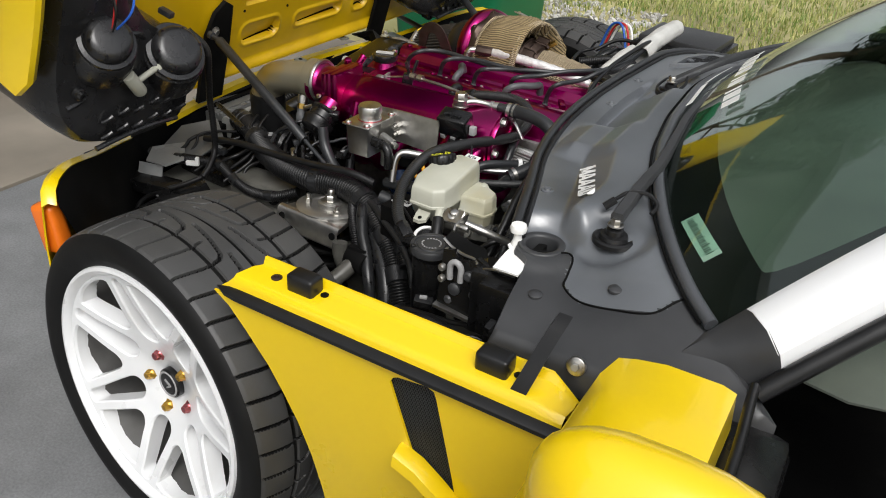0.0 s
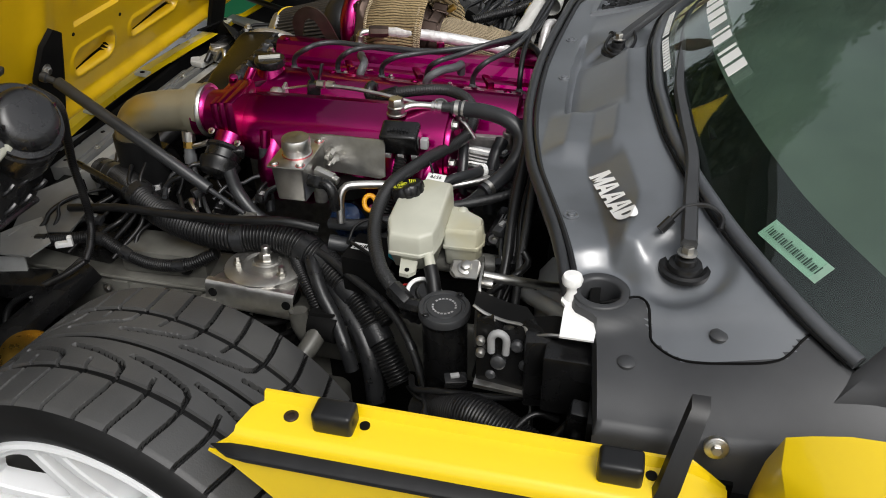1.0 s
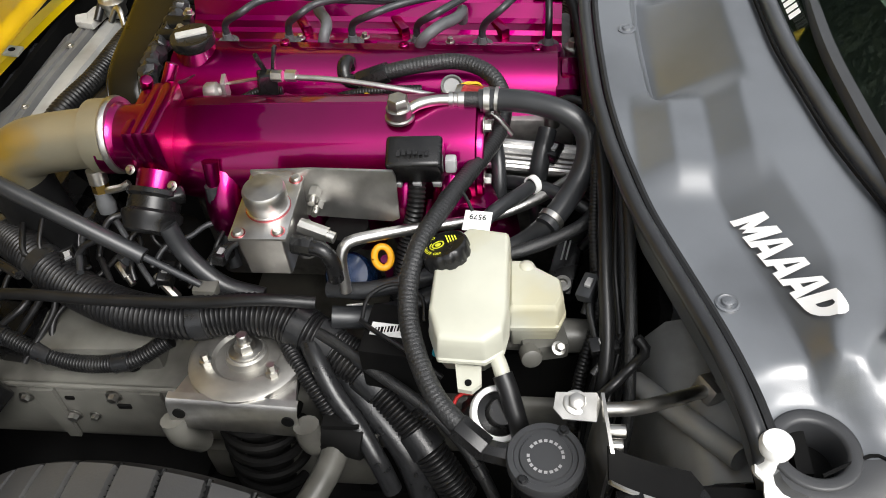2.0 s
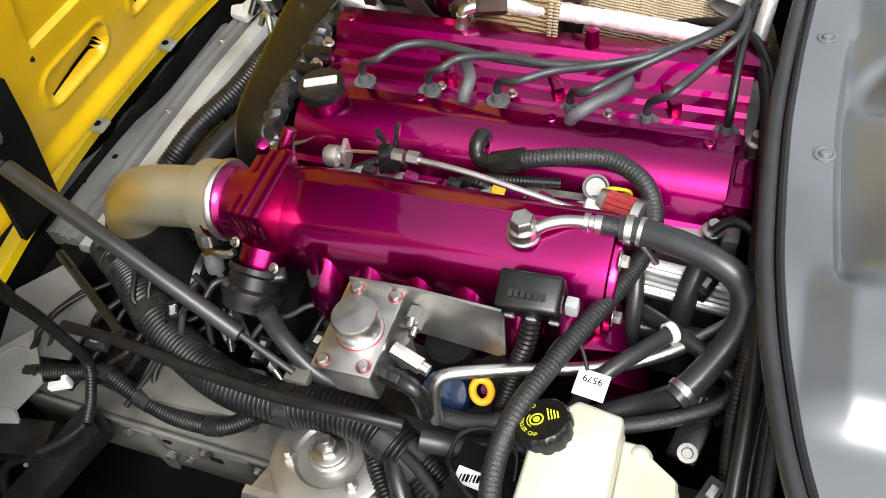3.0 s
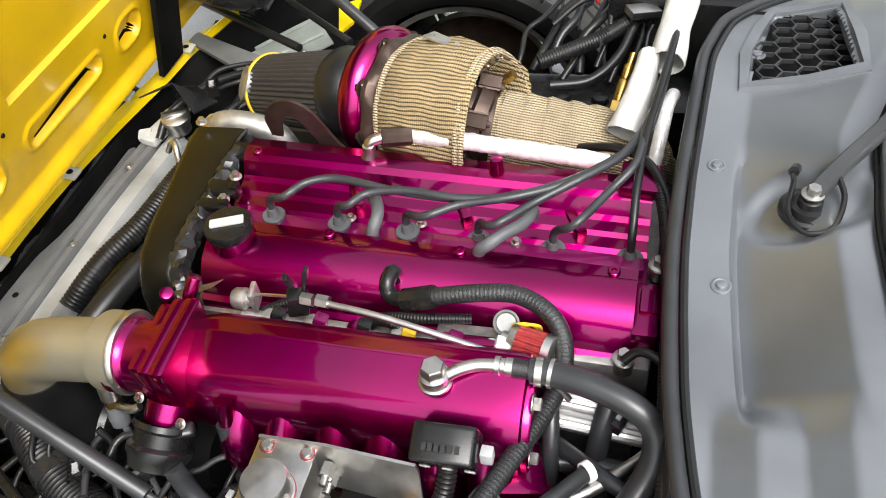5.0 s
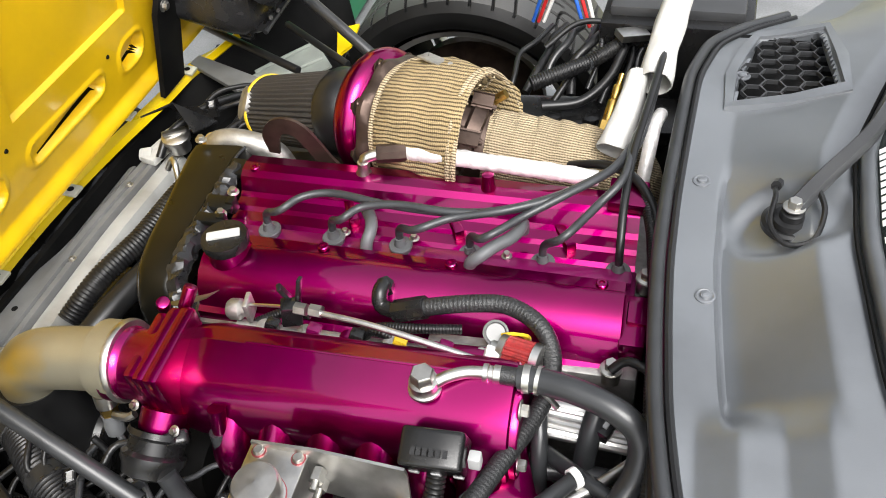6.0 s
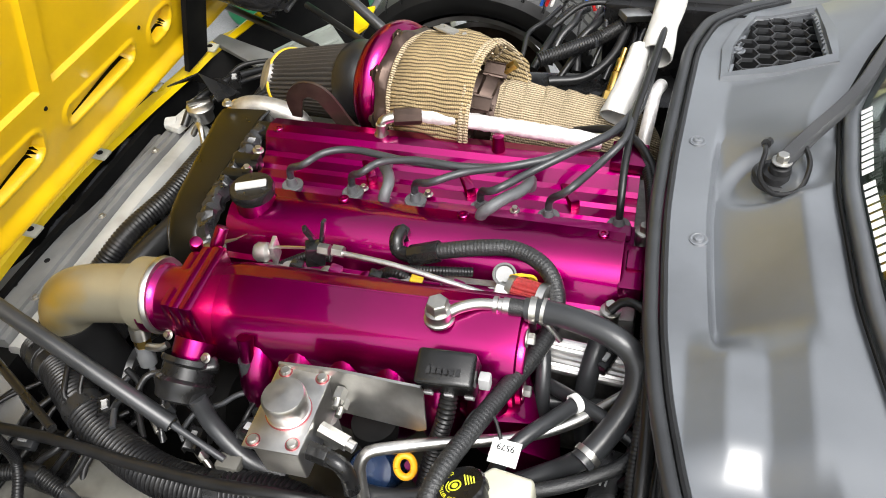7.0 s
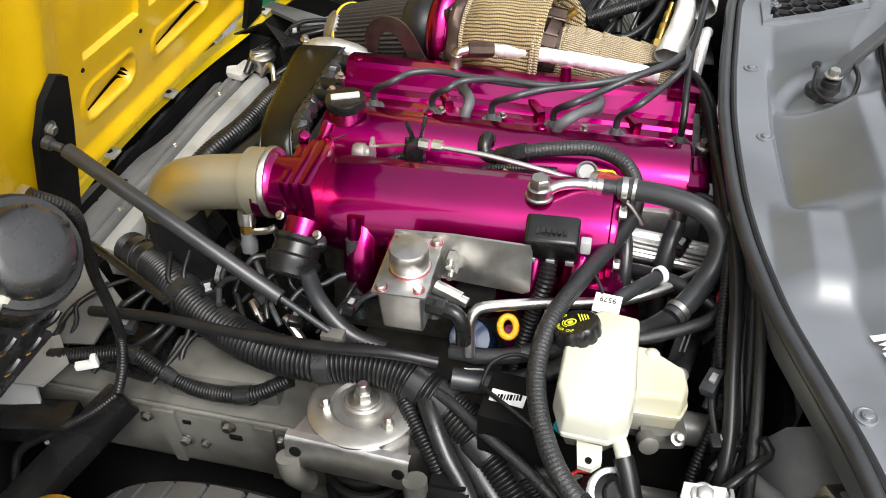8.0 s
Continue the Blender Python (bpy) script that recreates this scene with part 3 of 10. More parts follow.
        ring += [P(r, a, 0.146 + h) for h, r in ((0.058, 0.302), (0.066, 0.290), (0.066, 0.272), (0.060, 0.256), (0.054, 0.247))]
        rows.append(ring)
    m = len(rows[0])
    faces, kinds = [], []
    for i in range(n):
        A, C = i * m, (i + 1) % n * m
        for j in range(m - 1):
            faces.append((A + j, A + j + 1, C + j + 1, C + j))
            # sidewalls, and groove floors whose shade is put in as the same black
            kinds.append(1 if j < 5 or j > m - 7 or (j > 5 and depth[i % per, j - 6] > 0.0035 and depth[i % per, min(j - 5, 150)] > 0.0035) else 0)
    shell = bpy.data.meshes.new("tyre_shape")
    shell.from_pydata([p for row in rows for p in row], [], faces)
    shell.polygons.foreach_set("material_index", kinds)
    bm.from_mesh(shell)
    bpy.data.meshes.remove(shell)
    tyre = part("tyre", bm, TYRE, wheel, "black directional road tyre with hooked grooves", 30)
    tyre.data.materials.append(SIDEWALL_GROOVES)
    bm = B()
    lathe(bm, hub + V((0, 0, 0)), (0, -1, 0), [(-0.012, 0.029), (0.004, 0.029), (0.007, 0.026), (0.008, 0.0)], 32, False)
    cap = part("centre_cap", bm, PLASTIC, wheel, "black centre cap with a silver ring")
    bm = B()
    lathe(bm, hub, (0, -1, 0), [(0.0072, 0.0255), (0.0088, 0.0245), (0.0088, 0.0225), (0.0072, 0.0215)], 32, False)
    box(bm, (0.0, -0.0085, 0.319), (0.016, 0.002, 0.004), (0, 25, 0))
    box(bm, (0.003, -0.0085, 0.311), (0.014, 0.002, 0.003), (0, -35, 0))
    part("cap_badge", bm, GREYCAP, wheel)
    for k in range(5):
        a = 2 * math.pi * k / 5 + radians(116)
        c = P(0.0575, a, 0)
        bm = B()
        lathe(bm, c, (0, -1, 0), [(-0.01, 0.0125), (0.002, 0.0125), (0.004, 0.010), (0.010, 0.009), (0.012, 0.0075), (0.015, 0.007)], 6)
        part("lug_nut", bm, ROSE if k in (0, 3) else GOLD, wheel)
    bm = B()
    lathe(bm, hub, (0, -1, 0), [(-0.10, 0.04), (-0.10, 0.16), (-0.075, 0.16), (-0.075, 0.04)], 48, False)
    part("brake_disc", bm, BROWNSTEEL, wheel)
    bm = B()
    box(bm, (0.13, 0.08, 0.39), (0.07, 0.09, 0.15), (0, 20, 0), 0.012)
    part("brake_caliper", bm, DULL, wheel)
    wheel.matrix_basis = pose(0.014, -0.013, 0.320, 0, 0, -6) @ Matrix.Rotation(radians(-3.7), 4, "X") @ Matrix.Translation((0, 0, -0.315))
    right = wheel.copy()
    scene.collection.objects.link(right)
    right.matrix_basis = pose(0.035, 2 * CY + 0.06, 0, 0, 0, 180)
    for o in wheel.children:
        c = o.copy()
        scene.collection.objects.link(c)
        c.parent = right


build_wheel()


def panel_with_holes(outer, holes, y, bulge, t):
    """A sheet in x and z with holes, bent by bulge(x, z) and thickened."""
    bm = B()
    edges = []
    for loop in (outer, *holes):
        vs = [bm.verts.new((x, y, z)) for x, z in loop]
        edges += [bm.edges.new((vs[i], vs[(i + 1) % len(vs)])) for i in range(len(vs))]
    bmesh.ops.triangle_fill(bm, use_beauty=True, edges=edges)
    for v in bm.verts:
        v.co.y += bulge(v.co.x, v.co.z)
    r = bmesh.ops.extrude_face_region(bm, geom=bm.faces[:])
    for v in r["geom"]:
        if isinstance(v, bmesh.types.BMVert):
            v.co.y += t
    return bm


def build_fender():
    arch = [(0.205, 0.624), (0.232, 0.606), (0.262, 0.572), (0.301, 0.522), (0.328, 0.476), (0.350, 0.43), (0.370, 0.37), (0.386, 0.30), (0.396, 0.24), (0.402, 0.16)]
    outer = [(0.766, 0.622), (0.770, 0.52), (0.772, 0.38), (0.772, 0.155)] + arch[::-1]
    vent = [(0.517, 0.592), (0.522, 0.602), (0.530, 0.606), (0.575, 0.612), (0.586, 0.608), (0.590, 0.598), (0.622, 0.470), (0.628, 0.44), (0.642, 0.36), (0.590, 0.35), (0.573, 0.42), (0.562, 0.465)]

    def bulge(x, z):
        return 0.02 * sm(0.5, 0.2, z) * 0.6 - 0.006 * sm(0.42, 0.22, x)

    bm = panel_with_holes(outer, [vent], -0.052, bulge, 0.004)
    body = part("wing_panel", bm, YELLOW, car, "yellow lower front wing with a black mesh vent")
    # top ledge
    bm = B()
    rows = []
    for k in range(29):
        f = k / 28
        x = 0.236 + f * 0.525
        fr = 0.018 * max(0, 1 - f * 9)
        e = -0.016 * sm(0.93, 1.0, f)
        rows.append([V((x - 0.026 * (1 - f) ** 8, -0.052, 0.628)), V((x - 0.008 * (1 - f) ** 8, -0.050, 0.642)), V((x, -0.046, 0.650 + e * 0.4)), V((x, -0.040, 0.654 + e * 0.4)), V((x + fr * 0.4, -0.012, 0.655 + e)), V((x + fr, -0.002, 0.657 + e)), V((x + fr, 0.003, 0.668 + e * 2)), V((x + fr, 0.007, 0.668 + e * 2)), V((x + fr, 0.009, 0.655 + e * 2)), V((x + fr, 0.010, 0.60))])
    grid(bm, rows)
    thicken(bm, 0.002)
    part("wing_ledge", bm, YELLOW, body)
    # black rubbing strip
    bm = B()
    sec = [(-0.063, 0.6235), (-0.066, 0.6255), (-0.066, 0.6315), (-0.063, 0.6345), (-0.050, 0.6365), (-0.050, 0.6215)]
    rows = []
    for k in range(25):
        f = k / 24
        s = 1 - 0.9 * (1 - min(1, f * 14)) ** 2
        rows.append([V((0.207 + f * 0.561, -0.052 + (y + 0.052) * s, 0.629 + (z - 0.629) * s)) for y, z in sec])
    vs = grid(bm, rows, True)
    bm.faces.new(vs[0])
    bm.faces.new(vs[-1])
    part("rub_strip", bm, RUBBER, body, "black rubber rubbing strip")
    # mesh behind the vent
    bm = B()
    for k in range(-46, 62):
        for sgn in (1, -1):
            # thin diagonal wires between z 0.342 and 0.618
            xa = 0.50 + 0.0042 * k if sgn > 0 else 0.66 - 0.0042 * k
            z0, z1 = 0.342, 0.618
            xb_ = xa + sgn * (z1 - z0) * 0.55
            lo, hi = max(0.503, min(xa, xb_)), min(0.658, max(xa, xb_))
            if hi - lo < 0.004:
                continue
            za = z0 + (lo - xa) / (sgn * 0.55) if sgn > 0 else z0 + (hi - xa) / (sgn * 0.55)
            zb_ = z0 + (hi - xa) / (sgn * 0.55) if sgn > 0 else z0 + (lo - xa) / (sgn * 0.55)
            p, q = ((lo, za), (hi, zb_)) if sgn > 0 else ((hi, za), (lo, zb_))
            d = V((q[0] - p[0], 0, q[1] - p[1])).normalized()
            n_ = V((d.z, 0, -d.x)) * 0.0006
            y_ = -0.0455 + 0.0006 * sgn
            a, b = V((p[0], y_, p[1])), V((q[0], y_, q[1]))
            plate(bm, [a - n_, b - n_, b + n_, a + n_], (0, 1, 0), 0.0008)
    part("vent_mesh", bm, COVER, body, "black wire vent mesh")
    bm = B()
    sec = [(0.0, -0.012), (0.016, -0.016), (0.030, -0.004), (0.026, 0.012), (0.010, 0.020), (0.0, 0.018)]
    pts = [(0.540, 0.476), (0.575, 0.464), (0.610, 0.440), (0.66, 0.40), (0.70, 0.37)]
    rows = [[V((x, -0.050 - a, z + b)) for a, b in sec] for x, z in pts]
    vs = grid(bm, rows, True)
    bm.faces.new(vs[0])
    bm.faces.new(vs[-1])
    part("vent_blade", bm, YELLOW, body)
    # rubber bump stops, bolt and slots
    for x in (0.345, 0.652):
        bm = B()
        box(bm, (x, -0.016, 0.666), (0.046, 0.030, 0.030), (0, 0, 0), 0.006, 3)
        part("bump_stop", bm, RUBBER, body, "black rubber bump stop")
        bm = B()
        lathe(bm, (x + 0.032, -0.012, 0.6545), (0, 0, 1), [(0, 0.006), (0.0022, 0.006)], 14)
        part("slot", bm, DULL, body)
    bm = B()
    lathe(bm, (0.292, -0.016, 0.654), (0, 0, 1), [(0, 0.0085), (0.002, 0.0085), (0.003, 0.007), (0.003, 0.004), (0.0015, 0.0035), (0.0015, 0.0)], 18, False)
    part("fender_screw", bm, BROWNSTEEL, body)
    # black strap by the ledge
    bm = B()
    rows = []
    for c, w in (((0.694, -0.034, 0.648), 0.022), ((0.700, -0.026, 0.668), 0.021), ((0.708, -0.008, 0.700), 0.020), ((0.716, 0.010, 0.728), 0.019), ((0.720, 0.020, 0.740), 0.018)):
        rows.append([V(c) + V((a * w, b, 0.3 * b)) for a, b in ((-0.5, -0.009), (0.5, -0.009), (0.5, 0.006), (-0.5, 0.006))])
    vs = grid(bm, rows, True)
    bm.faces.new(vs[0])
    bm.faces.new(vs[-1])
    part("strap", bm, RUBBER, body, "black rubber strap")
    # inner structure behind the panel
    bm = B()
    box(bm, (0.60, 0.02, 0.42), (0.34, 0.012, 0.42))
    part("inner_wing", bm, DULL, car)


build_fender()

FRONT = [(0.03, 0.620), (0.150, 0.606), (0.163, 0.580), (0.198, 0.573), (0.288, 0.546), (0.425, 0.499), (0.52, 0.479), (0.604, 0.468), (0.70, 0.463), (0.788, 0.461), (0.90, 0.465), (1.025, 0.474), (1.15, 0.484), (1.25, 0.510), (1.33, 0.565), (1.40, 0.64), (1.50, 0.70), (1.67, 0.74)]
BACK = [(0.03, 0.99), (0.083, 0.90), (0.12, 0.86), (0.18, 0.811), (0.27, 0.762), (0.365, 0.722), (0.48, 0.69), (0.631, 0.667), (0.80, 0.660), (0.95, 0.675), (1.10, 0.73), (1.25, 0.80), (1.456, 0.90), (1.58, 0.96), (1.67, 1.02)]
ZF = [(0.03, 0.668), (0.06, 0.690), (0.10, 0.702), (0.17, 0.716), (0.21, 0.738), (0.26, 0.745), (0.7, 0.748), (1.15, 0.745), (1.25, 0.735), (1.40, 0.70), (1.67, 0.66)]
ZB = [(0.03, 0.700), (0.083, 0.735), (0.18, 0.762), (0.36, 0.782), (0.85, 0.792), (1.25, 0.775), (1.45, 0.755), (1.67, 0.70)]


def soft_table(t, y):
    return sum(lerp_table(t, y + d) * w for d, w in ((-0.03, 1), (-0.015, 2), (0, 3), (0.015, 2), (0.03, 1))) / 9


def cowl_z(y, x):
    """The cowl's height: a flange in front, basins and ridges behind."""
    xf, xb = lerp_table(FRONT, y), soft_table(BACK, y)
    f = (x - xf) / max(0.05, xb - xf)
    zf, zb = soft_table(ZF, y), soft_table(ZB, y)

    def ramp(a, b):
        return min(1.0, max(0.0, (x - a) / (b - a)))

    # stepped levels: a long sloping face on the far part, two steps in the hollow, one short face near
    far, near = sm(0.572, 0.625, y), sm(0.485, 0.435, y)
    x0 = 0.575 + (0.42 - y) * 0.25
    rise = far * ramp(xf + 0.060, xb - 0.055)
    rise += near * (0.85 * ramp(x0, x0 + 0.006 + 0.046 * sm(0.22, 0.36, y)) + 0.15 * ramp(x0, xb))
    rise += (1 - far - near) * (0.5 * ramp(0.498, 0.535) + 0.5 * ramp(0.570, 0.604))
    rise += (sm(0.25, 1.0, f) - rise) * sm(0.25, 0.19, y)
    z = zf + (zb - zf) * rise
    z -= 0.020 * far * sm(0.98, 0.86, y) * ramp(xf + 0.052, xf + 0.060) * (1 - ramp(xf + 0.060, xb - 0.050))
    # basins round the wiper spindles
    for wx, wy, r in ((0.704, 0.226, 0.060), (0.589, 0.852, 0.062)):
        q = math.hypot((x - wx) / 1.1, y - wy)
        z -= 0.013 * sm(r, r * 0.6, q)
    z -= 0.010 * sm(0.02, 0.0, xb - x)
    # level seat round the breather hole
    q = math.hypot(x - 0.611, y - 0.194)
    return z + (0.722 - z) * sm(0.064, 0.036, q)


def build_cowl():
    ys = [0.03 + 1.64 * i / 250 for i in range(251)]
    nr = 54
    bm = B()
    rows = []
    for y in ys:
        xf, xb = lerp_table(FRONT, y), soft_table(BACK, y)
        row = [V((xf + 0.006, y, cowl_z(y, xf) - 0.055 - 0.045 * sm(0.2, 0.15, y))), V((xf, y, cowl_z(y, xf) - 0.012))]
        for k in range(nr + 1):
            x = xf + 0.004 + (xb - xf - 0.004) * k / nr
            row.append(V((x, y, cowl_z(y, x))))
        rows.append(row)
    side = [V((p.x, 0.024, p.z - 0.012 if i > 1 else p.z)) for i, p in enumerate(rows[0])]
    low = [V((p.x + (0 if i > 1 else 0), 0.018, 0.615)) for i, p in enumerate(rows[0])]
    grid(bm, [low, side] + rows)
    # openings: breather hole and the vent grille
    cut = [f for f in bm.faces if (math.hypot(f.calc_center_median().x - 0.611, f.calc_center_median().y - 0.194) < 0.0292)
           or (lerp_table(FRONT, f.calc_center_median().y) + 0.058 < f.calc_center_median().x < 0.655 and 1.095 < f.calc_center_median().y < 1.28)]
    bmesh.ops.delete(bm, geom=cut, context="FACES")
    thicken(bm, 0.003)
    SEAM = [(0.50, 0.172), (0.612, 0.172), (0.640, 0.186), (0.656, 0.190), (0.667, 0.176), (0.672, 0.132), (0.706, 0.111), (0.803, 0.107), (0.851, 0.152), (0.88, 0.152)]
    for f in bm.faces:
        c = f.calc_center_median()
        if c.y < lerp_table(SEAM, c.x):
            f.material_index = 1
    cowl = part("cowl", bm, COWL, car, "black textured cowl panel with white vinyl letters MAAAD", 50)
    cowl.data.materials.append(COVER)
    bm = B()
    lathe(bm, (0.611, 0.194, 0.7235), (0, 0, 1), [(-0.034, 0.0225), (-0.003, 0.0232), (-0.0005, 0.0245), (0.0006, 0.0265), (0.0010, 0.0325), (0.0002, 0.0345), (-0.003, 0.035)], 44, False)
    part("breather_ring", bm, COVER, cowl, "", 60)
    bm = B()
    lathe(bm, (0.611, 0.194, 0.690), (0, 0, 1), [(0, 0.024), (0.001, 0.0)], 24, False)
    part("breather_well", bm, DULL, cowl)
    # hexagon grille
    bm = B()
    s = 0.0165
    for i in range(10):
        for j in range(10):
            y, x = 1.075 + i * s * 1.732 + (j % 2) * s * 0.866, 0.535 + j * s * 1.5
            if x > 0.70 or y > 1.29 or x < lerp_table(FRONT, y) + 0.066:
                continue
            zz = soft_table(ZF, y) + 0.003
            ring = lambda r, z: [V((x + r * math.cos(a), y + r * math.sin(a), z)) for a in (k * math.pi / 3 for k in range(6))]
            lo, up, inn, bo = ring(s * 0.995, zz - 0.006), ring(s * 0.995, zz), ring(s * 0.915, zz), ring(s * 0.915, zz - 0.006)
            grid(bm, [lo, up, inn, bo], True)
    part("grille", bm, COVER, cowl, "black honeycomb vent grille")
    bm = B()
    rim = [(lerp_table(FRONT, 1.078) + 0.052, 1.084), (lerp_table(FRONT, 1.15) + 0.052, 1.16), (lerp_table(FRONT, 1.22) + 0.052, 1.225), (lerp_table(FRONT, 1.27) + 0.050, 1.285), (0.60, 1.292), (0.662, 1.290), (0.664, 1.18), (0.662, 1.088), (0.60, 1.080)]
    loop = [V((x, y, max(cowl_z(y, x), soft_table(ZF, y)) + 0.001)) for x, y in rim + rim[:1]]
    rows = []
    for i, q in enumerate(loop):
        mid = V((0.61, 1.185, q.z))
        inn = (mid - q).normalized()
        rows.append([q - inn * 0.014 + V((0, 0, -0.004)), q - inn * 0.012 + V((0, 0, 0.0045)), q + inn * 0.004 + V((0, 0, 0.0055)), q + inn * 0.010 + V((0, 0, -0.014))])
    grid(bm, rows)
    part("grille_frame", bm, COWL, cowl, "", 30)
    bm = B()
    box(bm, (0.615, 1.18, 0.725), (0.17, 0.23, 0.003))
    part("grille_gauze", bm, DULL, cowl)
    # seam of the corner cover, and its clips
    bm = B()
    pts = [(0.612, 0.172), (0.640, 0.186), (0.656, 0.190), (0.667, 0.176), (0.671, 0.150), (0.676, 0.130), (0.706, 0.111), (0.755, 0.106), (0.803, 0.107), (0.828, 0.130), (0.851, 0.152), (0.868, 0.153)]
    tube(bm, [(x, y, cowl_z(y, x) + 0.0005) for x, y in pts], 0.0016, 6, 0.006)
    part("seam", bm, DULL, cowl)
    for x, y in ((0.648, 0.101), (0.744, 0.139)):
        bm = B()
        lathe(bm, (x, y, cowl_z(y, x)), (0, 0, 1), [(-0.003, 0.0105), (0.001, 0.0105), (0.0028, 0.008), (0.0032, 0.0)], 20, False)
        part("clip", bm, COVER, cowl)
    for x, y in ((0.561, 0.316), (0.505, 0.745), (0.498, 0.928), (0.547, 1.157)):
        bm = B()
        lathe(bm, (x, y, cowl_z(y, x)), (0, 0, 1), [(0, 0.0105), (0.0016, 0.0105), (0.0022, 0.0085), (0.0014, 0.007), (0.0014, 0.0058), (0.0040, 0.0052), (0.0046, 0.004), (0.0046, 0)], 20, False)
        box(bm, (x, y, cowl_z(y, x) + 0.0048), (0.0075, 0.0016, 0.0012), (0, 0, 35))
        part("cowl_screw", bm, COWL, cowl)
    # bulb seal along the front edge
    bm = B()
    pts = []
    for i in range(60):
        y = 0.19 + 1.2 * i / 59
        pts.append((soft_table(FRONT, y) - 0.006, y, soft_table(ZF, y) + 0.004))
    tube(bm, [(0.577, 0.188, 0.70)] + pts, 0.0078, 12, 0.012)
    part("bulb_seal", bm, HOSEGREY, cowl, "black rubber bulb seal")
    bm = B()
    tube(bm, [(p[0] + 0.013, p[1], p[2] - 0.003) for p in pts], 0.0045, 8, 0.012)
    part("seal_lip", bm, RUBBER, cowl)
    return cowl


cowl = build_cowl()
# white vinyl letters, sheared along the sloping face
def vinyl_letter(at, outline, hole=None):
    along, up = V((0.348, -0.937, 0)), V((0.0265, -0.0025, 0))
    spot = lambda a, b: V((0.5760, 0.4105, 0)) + along * (at + a) * 1.03 + up * b
    bm = B()
    if hole:
        rows = [[spot(*p) for p in outline], [spot(*p) for p in hole]]
        grid(bm, rows, True)
    else:
        for stroke in outline:
            bm.faces.new([bm.verts.new(spot(*p)) for p in stroke])
    bmesh.ops.triangulate(bm, faces=bm.faces, ngon_method="EAR_CLIP")
    bmesh.ops.subdivide_edges(bm, edges=bm.edges, cuts=6, use_grid_fill=True)
    for v in bm.verts:
        v.co.z = cowl_z(v.co.y, v.co.x) + 0.0046
    part("vinyl_letter", bm, INK, cowl, "white vinyl letter", 60)


LETTER_M = [[(0, 0), (0.0074, 0), (0.0074, 1), (0, 1)], [(0.0216, 0), (0.029, 0), (0.029, 1), (0.0216, 1)],
            [(0.0070, 0.50), (0.0116, 0.06), (0.0158, 0.32), (0.0090, 1.0), (0.0070, 1.0)], [(0.0220, 0.50), (0.0220, 1.0), (0.0200, 1.0), (0.0132, 0.32), (0.0174, 0.06)]]
LETTER_A = [[(0, 0), (0.0080, 0), (0.0130, 1), (0.0078, 1)], [(0.0165, 0), (0.0245, 0), (0.0167, 1), (0.0115, 1)], [(0.0080, 0.17), (0.0165, 0.17), (0.0156, 0.40), (0.0090, 0.40)]]
ARC = [(math.sin(math.pi * k / 8), 0.5 - 0.5 * math.cos(math.pi * k / 8)) for k in range(9)]
LETTER_D = [(0.0, 0.0)] + [(0.013 + 0.015 * a, b) for a, b in ARC] + [(0.0, 1.0)]
HOLE_D = [(0.0105, 0.30)] + [(0.0125 + 0.0045 * a, 0.30 + 0.40 * b) for a, b in ARC] + [(0.0105, 0.70)]
vinyl_letter(0.0, LETTER_M)
for k in range(3):
    vinyl_letter(0.0285 + 0.0243 * k, LETTER_A)
vinyl_letter(0.1015, LETTER_D, HOLE_D)



def build_wiper(px, py, pts_arm, blade):
    w = part("wiper", lathe(B(), (px, py, cowl_z(py, px) - 0.004), (0, 0, 1), [(0, 0.030), (0.006, 0.030), (0.008, 0.026), (0.006, 0.021), (0.012, 0.019), (0.013, 0.013), (0.020, 0.012), (0.022, 0.009)], 30, True), RUBBER, car, "black windscreen wiper with a ribbed rubber boot")
    bm = B()
    hexbolt(bm, (px, py, cowl_z(py, px) + 0.022), (0, 0, 1), 0.0075, 0.009)
    part("wiper_nut", bm, STEEL, w)
    bm = B()
    rows = []
    path = smooth_path(pts_arm, 0.02)
    for i, c in enumerate(path):
        d = (path[min(i + 1, len(path) - 1)] - path[max(i - 1, 0)]).normalized()
        s = d.cross(V((0, 0, 1))).normalized()
        k = 0.0095 - 0.0045 * i / len(path)
        h = 0.006
        rows.append([c + s * (a * k) + V((0, 0, b)) for a, b in ((-1, -h), (-1, h * 0.3), (-0.7, h), (0.7, h), (1, h * 0.3), (1, -h))])
    vs = grid(bm, rows, True)
    bm.faces.new(vs[0])
    bm.faces.new(vs[-1])
    part("arm", bm, COVER, w)
    bm = B()
    tube(bm, blade, 0.007, 8, 0.03, flat=0.7)
    part("blade", bm, RUBBER, w)
    return w


wl_ = build_wiper(0.704, 0.226, [(0.704, 0.226, 0.783), (0.705, 0.31, 0.796), (0.707, 0.40, 0.803), (0.698, 0.50, 0.806), (0.690, 0.62, 0.812), (0.700, 0.80, 0.816), (0.712, 0.93, 0.818)], [(0.738, 0.44, 0.806), (0.728, 0.60, 0.812), (0.728, 0.80, 0.820), (0.742, 1.00, 0.822)])
wr_ = build_wiper(0.589, 0.852, [(0.589, 0.852, 0.783), (0.620, 0.890, 0.800), (0.665, 0.942, 0.822), (0.70, 1.02, 0.826), (0.75, 1.15, 0.822), (0.83, 1.33, 0.812)], [(0.72, 0.98, 0.835), (0.78, 1.15, 0.83), (0.86, 1.35, 0.815)])
bm = B()
tube(bm, [(0.684, 0.272, 0.786), (0.698, 0.284, 0.796), (0.724, 0.290, 0.798), (0.742, 0.280, 0.79), (0.74, 0.262, 0.783)], 0.003, 8, 0.006)
